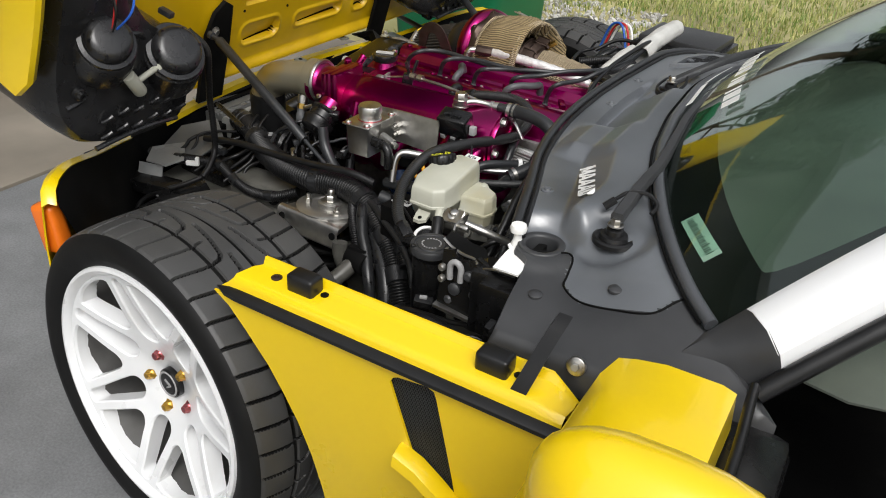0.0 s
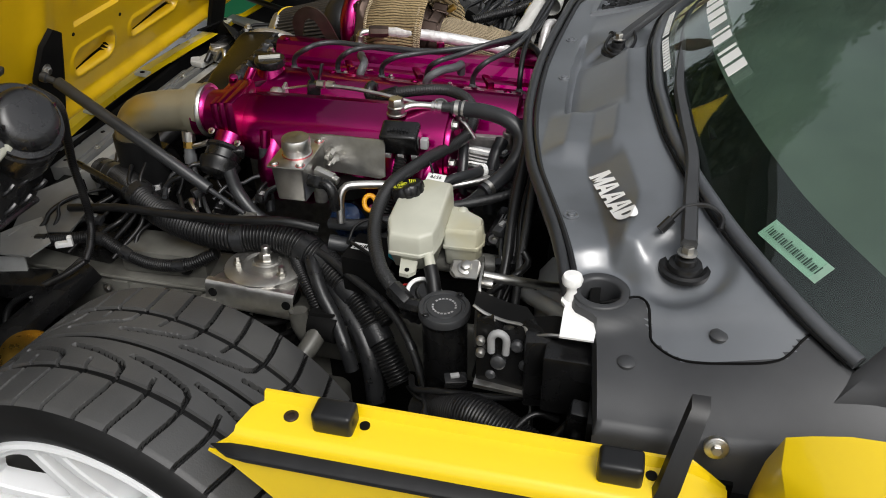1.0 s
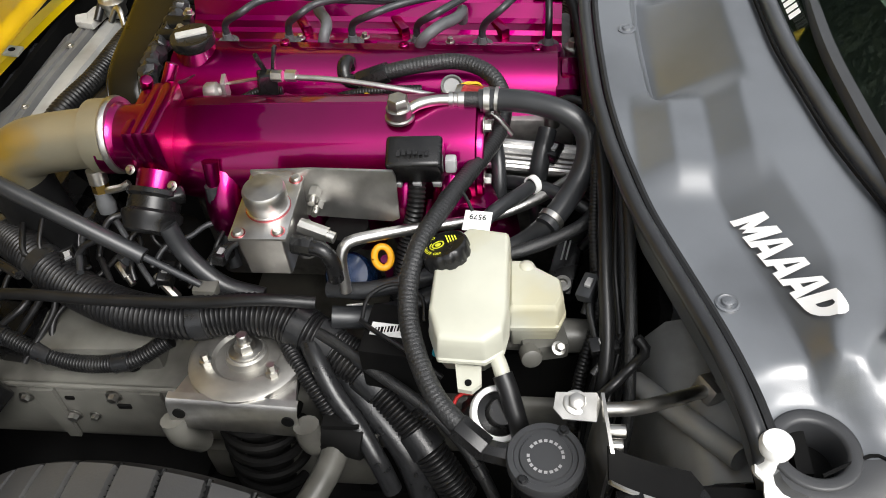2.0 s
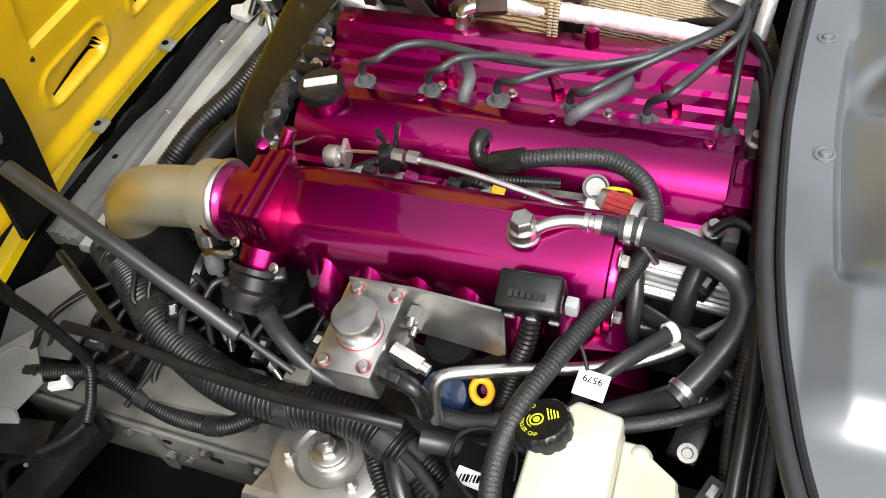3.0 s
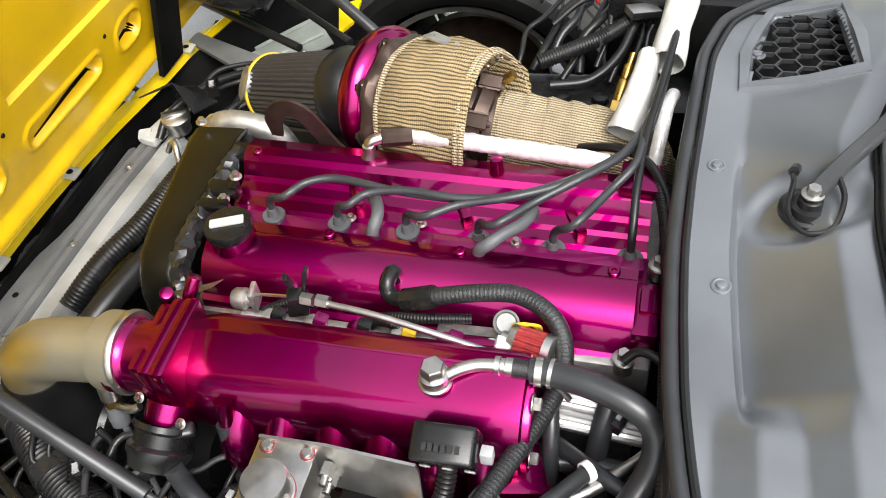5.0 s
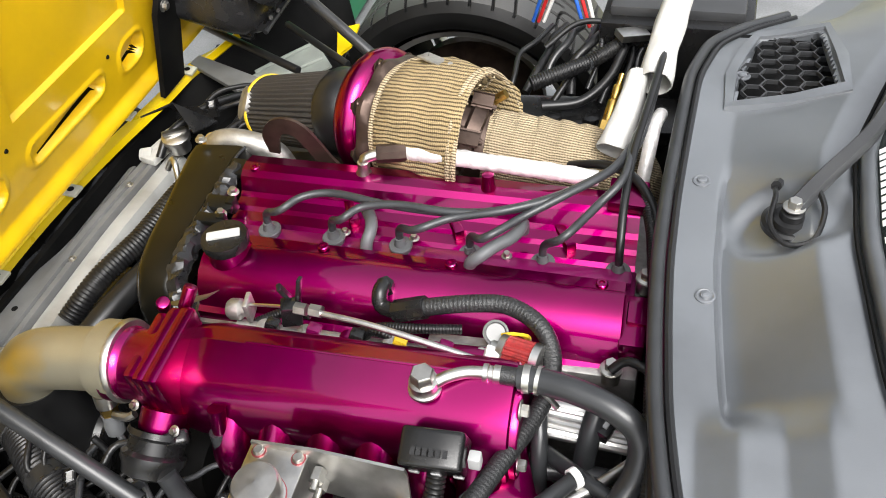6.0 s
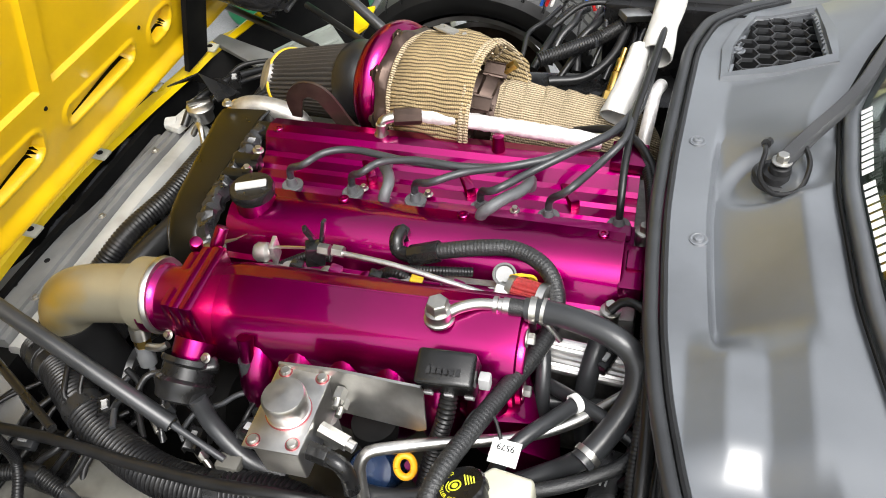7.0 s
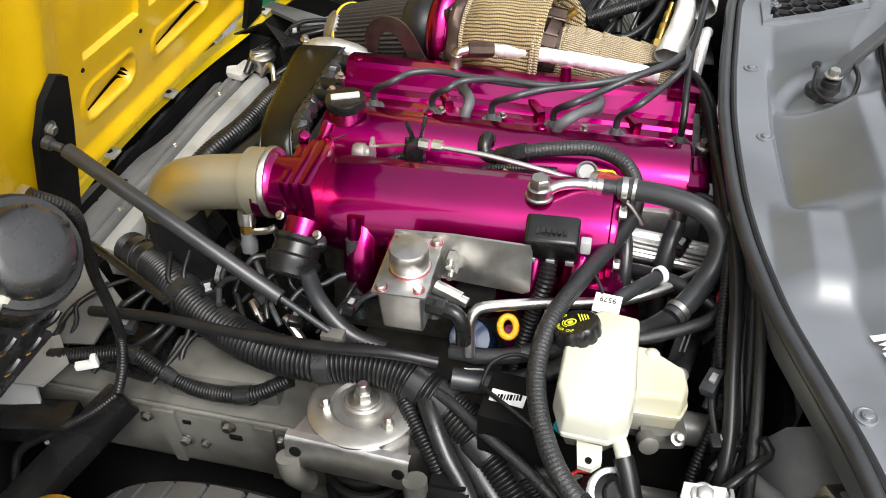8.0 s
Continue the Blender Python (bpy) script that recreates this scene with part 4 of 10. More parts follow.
tube(bm, [(0.672, 0.262, 0.774), (0.684, 0.272, 0.785)], 0.006, 8, 0.004)
part("washer_pipe", bm, RUBBER, wl_)
bm = B()
tube(bm, [(0.573, 0.892, 0.775), (0.572, 0.872, 0.781), (0.566, 0.835, 0.774), (0.580, 0.808, 0.772), (0.606, 0.812, 0.776), (0.618, 0.846, 0.786), (0.613, 0.872, 0.794)], 0.003, 8, 0.006)
tube(bm, [(0.578, 0.905, 0.772), (0.574, 0.893, 0.777)], 0.006, 8, 0.004)
part("washer_pipe", bm, RUBBER, wr_)


def screen_point(y, v):
    """A point of the windscreen: y along the base, v from base (0) to roof (1)."""
    q = (y - CY) / 0.77
    xb, zb = soft_table(BACK, y) - 0.004, soft_table(ZB, y) + 0.002
    yt = CY + (y - CY) * 0.60
    xt, zt = 1.22 + 0.16 * q * q, 1.19 - 0.05 * q * q
    bow = math.sin(v * math.pi) * 0.02
    return V((xb + (xt - xb) * v - bow * 0.5, y + (yt - y) * v, zb + (zt - zb) * v + bow))


def build_screen():
    ys = [0.10 + 1.50 * i / 48 for i in range(49)]
    bm = B()
    grid(bm, [[screen_point(y, v / 24) for y in ys] for v in range(25)])
    thicken(bm, 0.005)
    g = part("windscreen", bm, GLASS, car, "tinted glass windscreen with white lettering strip", 60)
    g.visible_shadow = False
    # rubber edge
    bm = B()
    tube(bm, [screen_point(y, 0.006) + V((-0.006, 0, 0.002)) for y in ys], 0.009, 10, 0.02)
    part("screen_rubber", bm, TRIM, g, "grey-black screen base trim")
    bm = B()
    tube(bm, [screen_point(y, 0.0) + V((-0.016, 0, 0.0035)) for y in ys], 0.0022, 6, 0.02)
    part("trim_line", bm, DULL, g)
    for s in (0, 1):
        ye = (ys[0], ys[-1])[s]
        out = (-1, 1)[s]
        bm = B()
        rows = []
        for k in range(17):
            v = 0.06 + 0.94 * k / 16
            p = screen_point(ye, v)
            w = 0.055 + 0.012 * v
            rows.append([p + V((0.0, 0, 0.004)), p + V((0.008, out * 0.012, 0.010)), p + V((0.030, out * w * 0.6, 0.006)), p + V((0.050, out * w * 0.85, -0.012)), p + V((0.062, out * w * 0.8, -0.045)), p + V((0.03, 0, -0.05))])
        vs = grid(bm, rows, True)
        bm.faces.new(vs[0])
        bm.faces.new(vs[-1])
        pil = part("pillar", bm, WHITE, car, "white windscreen pillar")
        bm = B()
        rows = []
        for k in range(7):
            v = -0.10 + 0.164 * k / 6
            p = screen_point(ye, v)
            w = 0.057 * (0.25 + 0.75 * k / 6)
            rows.append([p + V((0.0, 0, 0.004)), p + V((0.008, out * 0.010, 0.009)), p + V((0.030, out * w * 0.6, 0.005)), p + V((0.050, out * w * 0.85, -0.013)), p + V((0.062, out * w * 0.8, -0.050)), p + V((0.03, 0, -0.05))])
        vs = grid(bm, rows, True)
        bm.faces.new(vs[0])
        bm.faces.new(vs[-1])
        part("pillar_foot", bm, COVER, pil, "black pillar foot cover")
        bm = B()
        tube(bm, [screen_point(ye, v / 10) + V((0.070, out * 0.052, -0.028)) for v in range(11)], 0.012, 10, 0.03)
        part("door_seal", bm, RUBBER, pil)
    # black printed edge band on the underside of the glass, rounded at the corners
    inward = V((0.0042, 0, -0.0062))
    yb = [0.100 + 0.06 * (i / 16) ** 1.5 for i in range(17)] + [0.16 + 1.38 * i / 40 for i in range(1, 41)] + [1.60 - 0.06 * (i / 16) ** 1.5 for i in range(15, -1, -1)]
    top = lambda y: min(0.98, 0.120 + 0.9 * (max(0.0, 0.135 - min(y, 1.70 - y)) / 0.035) ** 3 + 0.012 * sm(0.2, 0.5, y))
    bm = B()
    grid(bm, [[screen_point(y, top(y) * k / 12) + inward for y in yb] for k in range(13)])
    part("edge_band", bm, BAND, g, "black printed edge band")
    # lettering strip above the band, as plain bars
    for i in range(9):
        y = 0.525 + i * 0.036
        wide = 0.008 if i in (2, 4) else 0.026
        bm = B()
        a, b, c, d = screen_point(y, 0.138), screen_point(y, 0.180), screen_point(y + wide, 0.180), screen_point(y + wide, 0.138)
        up = V((-0.004, 0, 0.007))
        plate(bm, [a + up, b + up, c + up, d + up], (-0.6, 0, 0.8), 0.0006)
        part("letter_bar", bm, INK, g)
    for i in range(23):
        y = 0.665 + i * 0.0118
        if i == 11:
            continue
        bm = B()
        a, b, c, d = screen_point(y, 0.018), screen_point(y, 0.036), screen_point(y + 0.0078, 0.036), screen_point(y + 0.0078, 0.018)
        plate(bm, [a + up, b + up, c + up, d + up], (-0.6, 0, 0.8), 0.0006)
        part("letter_bar", bm, INK, g)
    # dash, under the glass
    bm = B()
    rows = []
    for k in range(9):
        rows.append([screen_point(y, 0) + V((0.012 + 0.075 * k, 0, -0.012 - 0.010 * k * (1 if k < 3 else 0.2) + 0.03 * sm(3, 8, k))) for y in ys])
    rows.append([p + V((0.02, 0, -0.25)) for p in rows[-1]])
    grid(bm, rows)
    thicken(bm, 0.004)
    d = part("dashboard", bm, DASH, car, "dark brown vinyl dashboard top")
    # rounded instrument hood on the dash
    bm = B()
    rows = []
    for k in range(9):
        f = k / 8
        rows.append([V((1.00 + 0.24 * f - 0.05 * math.cos(a) * (1 - f), 0.46 + (0.19 + 0.02 * f) * math.sin(a), 0.735 + 0.075 * math.cos(a) ** 0.6 * sm(0.0, 0.55, f))) for a in [math.pi * (j / 20 - 0.5) * 0.98 for j in range(21)]])
    grid(bm, rows)
    thicken(bm, 0.003)
    part("instrument_hood", bm, DASH, d)
    # plate with fine lines, fixed behind the glass
    spot = lambda a, b: screen_point(0.259 - 0.084 * a, 0.030 + 0.013 * a + 0.036 * b) + V((0.0034, 0, -0.0050))
    bm = B()
    grid(bm, [[spot(i / 6, k) for i in range(7)] for k in (0, 1)])
    plate_ = part("id_plate", bm, VINGREEN, g, "small pale green plate with dark lines")
    for k in range(26):
        bm = B()
        a, w = 0.06 + 0.88 * k / 26, 0.010 + 0.008 * (k * 7 % 3)
        b0, b1 = 0.28, 0.62 if k % 5 else 0.72
        lift = V((-0.0006, 0, 0.0009))
        grid(bm, [[spot(a, b0) + lift, spot(a + w, b0) + lift], [spot(a, b1) + lift, spot(a + w, b1) + lift]])
        part("print_bar", bm, FRITINK, plate_)


build_screen()


def build_cabin():
    """Dark shell that closes the car below the glass, roof and rear."""
    bm = B()
    box(bm, (1.9, CY, 0.22), (2.2, 1.5, 0.04))
    box(bm, (2.6, CY, 0.5), (0.04, 1.5, 0.6))
    part("cabin_floor", bm, DULL, car)
    bm = B()
    box(bm, (1.45, 1.545, 0.52), (1.25, 0.03, 0.56), (0, 0, 0), 0.01)
    box(bm, (2.06, CY, 0.66), (0.05, 1.40, 0.86), (0, -12, 0), 0.01)
    part("cabin_lining", bm, DULL, car)
    for yc in (0.46, 1.24):
        bm = B()
        box(bm, (1.72, yc, 0.40), (0.46, 0.44, 0.16), (0, 8, 0), 0.05, 4)
        box(bm, (1.95, yc, 0.72), (0.14, 0.44, 0.62), (0, 14, 0), 0.05, 4)
        part("seat", bm, SIDEWALL_GROOVES, car, "black seat")
    bm = B()
    rows = []
    for k in range(9):
        f = k / 8
        rows.append([V((1.24 + 0.16 * ((y - CY) / 0.46) ** 2 * (1 - f) + f * 1.0, y, 1.185 - 0.05 * ((y - CY) / 0.46) ** 2 - 0.03 * f)) for y in [CY - 0.46 + 0.92 * j / 16 for j in range(17)]])
    grid(bm, rows)
    thicken(bm, 0.02)
    part("roof", bm, WHITE, car)
    bm = B()
    box(bm, (2.6, CY, 0.55), (0.9, 1.72, 0.6), bevel=0.12, seg=4)
    part("rear_body", bm, YELLOW, car)
    bm = B()
    box(bm, (2.2, 1.64, 0.45), (1.7, 0.14, 0.55), bevel=0.05, seg=3)
    part("far_door", bm, YELLOW, car)
    for s in (0.12, 1.58):
        bm = B()
        box(bm, (1.5, s, 0.22), (1.5, 0.14, 0.2), bevel=0.03)
        part("sill", bm, DULL, car)


build_cabin()


def build_door():
    # the driver's door stands wide open, its skin faces the front
    rows = []
    n = 26
    bm = B()
    for k in range(n + 1):
        f = k / n
        y = 0.0 - 1.0 * f
        c = 0.012 * math.sin(f * math.pi) - 0.03 * f
        top = 0.752 - 0.012 * sm(0.12, 0.0, f)
        lo = 0.010 + 0.010 * sm(0.04, 0.0, f)
        rows.append([V((0.800 + c + lo, y, 0.20)), V((0.785 + c + lo, y, 0.40)), V((0.770 + c + lo, y, 0.56)), V((0.767 + c + lo, y, 0.64)), V((0.772 + c + lo, y, 0.69)), V((0.786 + c + lo * 0.8, y, 0.725)), V((0.812 + c + lo * 0.5, y, top - 0.008)), V((0.850 + c + lo * 0.2, y, top - 0.001)), V((0.915 + c, y, top)), V((0.928 + c, y, top - 0.004)), V((0.932 + c, y, top - 0.05))])
    grid(bm, rows)
    thicken(bm, -0.004)
    door = part("door", bm, YELLOW, car, "open yellow door with a black inner panel")
    bm = B()
    box(bm, (0.965, -0.46, 0.44), (0.075, 0.98, 0.50), bevel=0.02)
    box(bm, (0.985, -0.30, 0.60), (0.06, 0.5, 0.10), bevel=0.02)
    part("inner_panel", bm, PLASTIC, door, "black inner door panel")
    bm = B()
    tube(bm, [(0.945, 0.03, 0.735), (0.955, -0.2, 0.742), (0.955, -0.9, 0.735)], 0.006, 10, 0.03)
    part("window_seal", bm, RUBBER, door)
    # mirror: a rounded shell on a short foot
    bm = B()
    rows = []
    c0 = V((0.918, -0.262, 0.770))
    for i in range(13):
        t = math.pi * i / 12
        rr = math.sin(t) ** 0.6
        row = []
        for j in range(24):
            a = 2 * math.pi * j / 24
            ex, ez = math.cos(a), math.sin(a)
            px = 0.115 * (abs(ex) ** 0.7) * (1 if ex > 0 else -1)
            pz = 0.085 * (abs(ez) ** 0.7) * (1 if ez > 0 else -1)
            row.append(c0 + V((px * rr, -0.065 + 0.13 * (i / 12), pz * rr)))
        rows.append(row)
    grid(bm, rows, True)
    part("mirror", bm, YELLOW, door, "yellow rounded door mirror")
    bm = B()
    box(bm, (0.905, -0.30, 0.755), (0.07, 0.06, 0.05), bevel=0.012)
    part("mirror_foot", bm, PLASTIC, door)


build_door()


# ---- bonnet, nose and engine bay shell ----
def H(s, y, w):
    """A point of the tilted bonnet: s up its underside, y across, w out of it towards the engine."""
    return V((-0.483 + 0.287 * s + 0.958 * w, y, 0.60 + 0.958 * s - 0.287 * w))


HN = V((0.958, 0, -0.287))


def build_bonnet():
    # inner panel with pressed slots, as a fine sheet
    slots = [(0.092, 0.145, 0.700, 0.838), (0.100, 0.136, 0.905, 1.105), (0.092, 0.145, 1.165, 1.235), (0.43, 0.475, 0.70, 1.0)]
    ys = [0.11 + 1.48 * i / 430 for i in range(431)]
    ss = [0.019 + 0.336 * j / 130 for j in range(131)] + [0.355 + 0.57 * j / 70 for j in range(1, 71)]

    def slot_edge(s, y, a, b, c, d):
        """Distance to the rounded outline of a slot, negative inside."""
        r = (b - a) * 0.42
        q = abs(y - (c + d) / 2) - (d - c) / 2 + r, abs(s - (a + b) / 2) - (b - a) / 2 + r
        return math.hypot(max(q[0], 0), max(q[1], 0)) + min(max(q), 0) - r

    def depth(s, y):
        w = 0.0
        edge = 0.014 * sm(0.050, 0.022, s)
        w += edge
        # raised rim band along the lower edge, panel recessed above it
        w -= 0.008 * sm(0.197, 0.202, s) * sm(0.703, 0.708, y) * sm(0.857, 0.852, y)
        w -= 0.008 * sm(0.197, 0.202, s) * sm(0.888, 0.893, y) * sm(1.197, 1.192, y)
        for a, b, c, d in slots:
            e = slot_edge(s, y, a, b, c, d)
            w += 0.003 * sm(0.012, 0.005, e) - 0.007 * sm(0.002, -0.002, e)
            w -= 0.020 * sm(-0.002, -0.006, e) * min(1.0, max(0.0, (b - s) / (b - a))) * sm(c - 0.05, d, y)
        w += 0.012 * math.exp(-((y - 0.60) / 0.03) ** 2) * sm(0.0, 0.1, s)
        w -= 0.02 * sm(0.5, 0.2, y)
        return w

    bm = B()
    rows = [[H(s, y, depth(s, y)) for y in ys] for s in ss]
    rows.insert(0, [H(0.014, y, -0.02) for y in ys])
    grid(bm, rows)
    # the far end and upper edge of each pressed slot are open
    gone = []
    for f in bm.faces:
        c = f.calc_center_median()
        dx, dz = c.x + 0.483, c.z - 0.60
        s = 0.287 * dx + 0.958 * dz
        # the headlamp pods stand in the lower corners
        if c.y < 0.36 and s < 0.16:
            gone.append(f)
            continue
        for a, b, c0, c1 in slots:
            e = slot_edge(s, c.y, a, b, c0, c1)
            if -0.0066 < e < -0.0040 and s < (a + b) / 2 - 0.010 and c.y > c0 + 0.02:
                gone.append(f)
                break
    bmesh.ops.delete(bm, geom=gone, context="FACES")
    hood = part("bonnet", bm, YELLOW_IN, car, "yellow clamshell bonnet tilted forward, its pressed underside showing", 40)
    bm = B()
    grid(bm, [[H(s, y, -0.046) for y in (0.62, 0.85, 1.1, 1.3)] for s in (0.03, 0.2, 0.35, 0.55)])
    part("bonnet_liner", bm, DULL, hood)
    # dark quilted pad added out of view on the upper underside, darkens the cowl's reflections
    bm = B()
    rows = []
    for j in range(25):
        s = 0.56 + 0.355 * j / 24
        rows.append([H(s, 0.22 + 1.28 * i / 60, depth(s, 0.22 + 1.28 * i / 60) + 0.005 + 0.006 * abs(math.sin(j * math.pi / 6) * math.sin(i * math.pi / 6)) ** 0.5) for i in range(61)])
    grid(bm, rows)
    thicken(bm, 0.003)
    part("bonnet_pad", bm, DULL, hood, "unseen dark quilted pad, added so that the cowl mirrors dark")
    # outer skin
    bm = B()
    rows = []
    for j in range(14):
        s = 0.16 + 0.79 * j / 13
        rows.append([H(s, 0.26 + 1.18 * i / 30, -0.05 - 0.03 * math.sin(math.pi * i / 30)) for i in range(31)])
    grid(bm, rows)
    thicken(bm, 0.004)
    part("outer_skin", bm, YELLOW, hood)
    # wing sides of the clamshell
    for y0, out in ((-0.01, 1), (1.71, -1)):
        bm = B()
        rows = []
        for j in range(18):
            s = 0.24 + 0.70 * j / 17
            edge = 0.14 + 0.05 * sm(0.1, 0.5, s) - 0.12 * sm(0.28, 0.14, s)
            rows.append([H(s, y0 + out * a, w) for a, w in ((0.12, -0.052), (0.075, -0.03), (0.035, 0.02), (0.015, edge * 0.6), (0.010, edge), (0.018, edge + 0.004), (0.030, edge - 0.004), (0.045, edge * 0.5))])
        grid(bm, rows)
        part("wing_side", bm, YELLOW, hood)
    # lamp housings
    for y0, out in ((0.05, 1), (1.65, -1)):
        bm = B()
        rows = []
        outline = [(0.17, 0.00), (0.11, 0.05), (0.09, 0.12), (0.085, 0.21), (0.09, 0.29), (0.12, 0.33), (0.20, 0.325), (0.26, 0.315), (0.29, 0.285), (0.33, 0.215), (0.42, 0.155), (0.60, 0.115), (0.62, 0.05), (0.45, 0.02), (0.30, 0.00)]
        outline = round_section(outline, 3, 0.35)
        for w, k in ((-0.03, 1.0), (0.08, 1.0), (0.125, 0.97), (0.145, 0.90), (0.152, 0.70), (0.154, 0.4)):
            cs, cy = 0.26, 0.17
            rows.append([H(cs + (s - cs) * k, y0 + out * (cy + (y - cy) * k), w + (0.03 * sm(0.25, 0.05, s))) for s, y in outline])
        vs = grid(bm, rows, True)
        bm.faces.new(vs[-1])
        pod = part("lamp_housing", bm, LAMPBLACK, hood, "black moulded headlamp housing back", 30)
        for s, y, r, h in ((0.296, 0.243, 0.047, 0.060), (0.350, 0.09, 0.042, 0.050)):
            c = H(s, y0 + out * y, 0.140)
            bm = B()
            # the caps lean up and out from the housing
            ax = V((0.80, -0.24 * out, 0.55)).normalized()
            c = c + HN * h - ax * h
            lathe(bm, c, ax, [(-0.045, r * 1.55), (h - 0.036, r * 1.30), (h - 0.033, r * 1.22), (h - 0.026, r * 1.20), (h - 0.024, r * 1.02), (h - 0.010, r * 0.97), (h - 0.003, r * 0.85), (h, r * 0.6), (h + 0.001, 0.0)], 36, False)
            for k in range(6):
                a = k * math.pi / 3
                u, w_, d_ = frame_of(ax)
                p = c + ax * (h - 0.004) + (u * math.cos(a) + w_ * math.sin(a)) * r * 0.88
                box(bm, p, (0.004, 0.004, 0.006))
            part("dust_cap", bm, LAMPBLACK, pod)
        for s, y in ((0.26, 0.17), (0.11, 0.29)):
            bm = B()
            lathe(bm, H(s, y0 + out * y, 0.135), HN, [(0, 0.016), (0.022, 0.016), (0.026, 0.012), (0.024, 0.006), (0.024, 0)], 20, False)
            part("adjuster", bm, PLASTIC, pod)
        # cream adjuster arm
        bm = B()
        a, b = H(0.262, y0 + out * 0.13, 0.19), H(0.215, y0 + out * 0.165, 0.19)
        cyl(bm, a, b, 0.013, 14, bev=0.003)
        cyl(bm, (a + b) / 2, H(0.258, y0 + out * 0.215, 0.185), 0.006, 10)
        cyl(bm, H(0.252, y0 + out * 0.205, 0.188), H(0.275, y0 + out * 0.222, 0.188), 0.008, 10)
        part("adjuster_arm", bm, BOTTLE, pod, "cream plastic adjuster arm")
        # moulded ribs along the lower edge, ridges and small bosses on the back
        for i in range(6):
            for j in range(2):
                bm = B()
                a = H(0.128 + 0.036 * j + 0.006 * (i % 2), y0 + out * (0.09 + 0.036 * i), 0.178)
                tube(bm, [a, a + V((0.010, out * 0.006, 0.006)), a + V((0.014, out * 0.016, 0.012))], 0.0042, 8, 0.006)
                part("rib", bm, LAMPBLACK, pod)
        for s0, s1, ya, yb in ((0.200, 0.235, 0.03, 0.29), (0.105, 0.108, 0.08, 0.28), (0.310, 0.300, 0.15, 0.20)):
            bm = B()
            tube(bm, [H(s0 + (s1 - s0) * k / 6 + 0.012 * math.sin(math.pi * k / 6), y0 + out * (ya + (yb - ya) * k / 6), 0.150 + 0.03 * sm(0.25, 0.05, s0) + 0.004 * math.sin(math.pi * k / 6)) for k in range(7)], 0.0055, 8, 0.01)
            part("ridge", bm, LAMPBLACK, pod)
        for s, y, r in ((0.235, 0.255, 0.011), (0.225, 0.055, 0.010), (0.305, 0.165, 0.009), (0.185, 0.12, 0.008), (0.17, 0.23, 0.009)):
            bm = B()
            lathe(bm, H(s, y0 + out * y, 0.152 + 0.03 * sm(0.25, 0.05, s)), HN, [(-0.02, r * 1.4), (0.006, r * 1.3), (0.008, r), (0.016, r * 0.9), (0.016, r * 0.5), (0.010, r * 0.4), (0.010, 0)], 18, False)
            part("boss", bm, LAMPBLACK, pod)
        for s, y in ((0.305, 0.30), (0.16, 0.315), (0.245, 0.30)):
            bm = B()
            box(bm, H(s, y0 + out * y, 0.10), (0.03, 0.016, 0.012), (0, 20, 10), 0.003)
            part("housing_clip", bm, GREYHOSE, pod)
        for m, o, k in ((WIRERED, 0.0, 0.0), (WIREBLUE, 0.05, 0.015), (RUBBER, -0.03, 0.02)):
            bm = B()
            tube(bm, [H(0.345, y0 + out * 0.10, 0.180), H(0.40, y0 + out * (0.10 + o * 0.5), 0.185 + k), H(0.45, y0 + out * (0.12 + o * 0.5), 0.16), H(0.52, y0 + out * (0.13 + o * 0.3), 0.10)], 0.0022, 6, 0.01)
            part("lamp_wire", bm, m, pod)
        bm = B()
        box(bm, H(0.27, y0 + out * 0.285, 0.135), (0.012, 0.09, 0.02), (0, 15, 0), 0.003)
        part("lamp_bracket", bm, STEEL, pod)
    # black stay bracket on the panel
    for yb in (0.60, 1.30):
        bm = B()
        pts = [(-0.02, -0.045), (0.16, -0.045), (0.215, -0.025), (0.24, 0.005), (0.225, 0.03), (0.14, 0.035), (-0.02, 0.035)]
        plate(bm, [H(s, yb + y, 0.014) for s, y in pts], HN, 0.010)
        br = part("stay_bracket", bm, DULL, hood, "black stay bracket")
        bm = B()
        hexbolt(bm, H(0.17, yb - 0.02, 0.024), HN, 0.008, 0.007)
        part("bracket_bolt", bm, STEEL, br)
    # screw dots
    for s, y in ((0.167, 0.862), (0.185, 0.70), (0.15, 1.13)):
        bm = B()
        lathe(bm, H(s, y, depth(s, y)), HN, [(0, 0.004), (0.002, 0.003), (0.002, 0)], 10, False)
        part("drain_hole", bm, DULL, hood)
    return hood


build_bonnet()


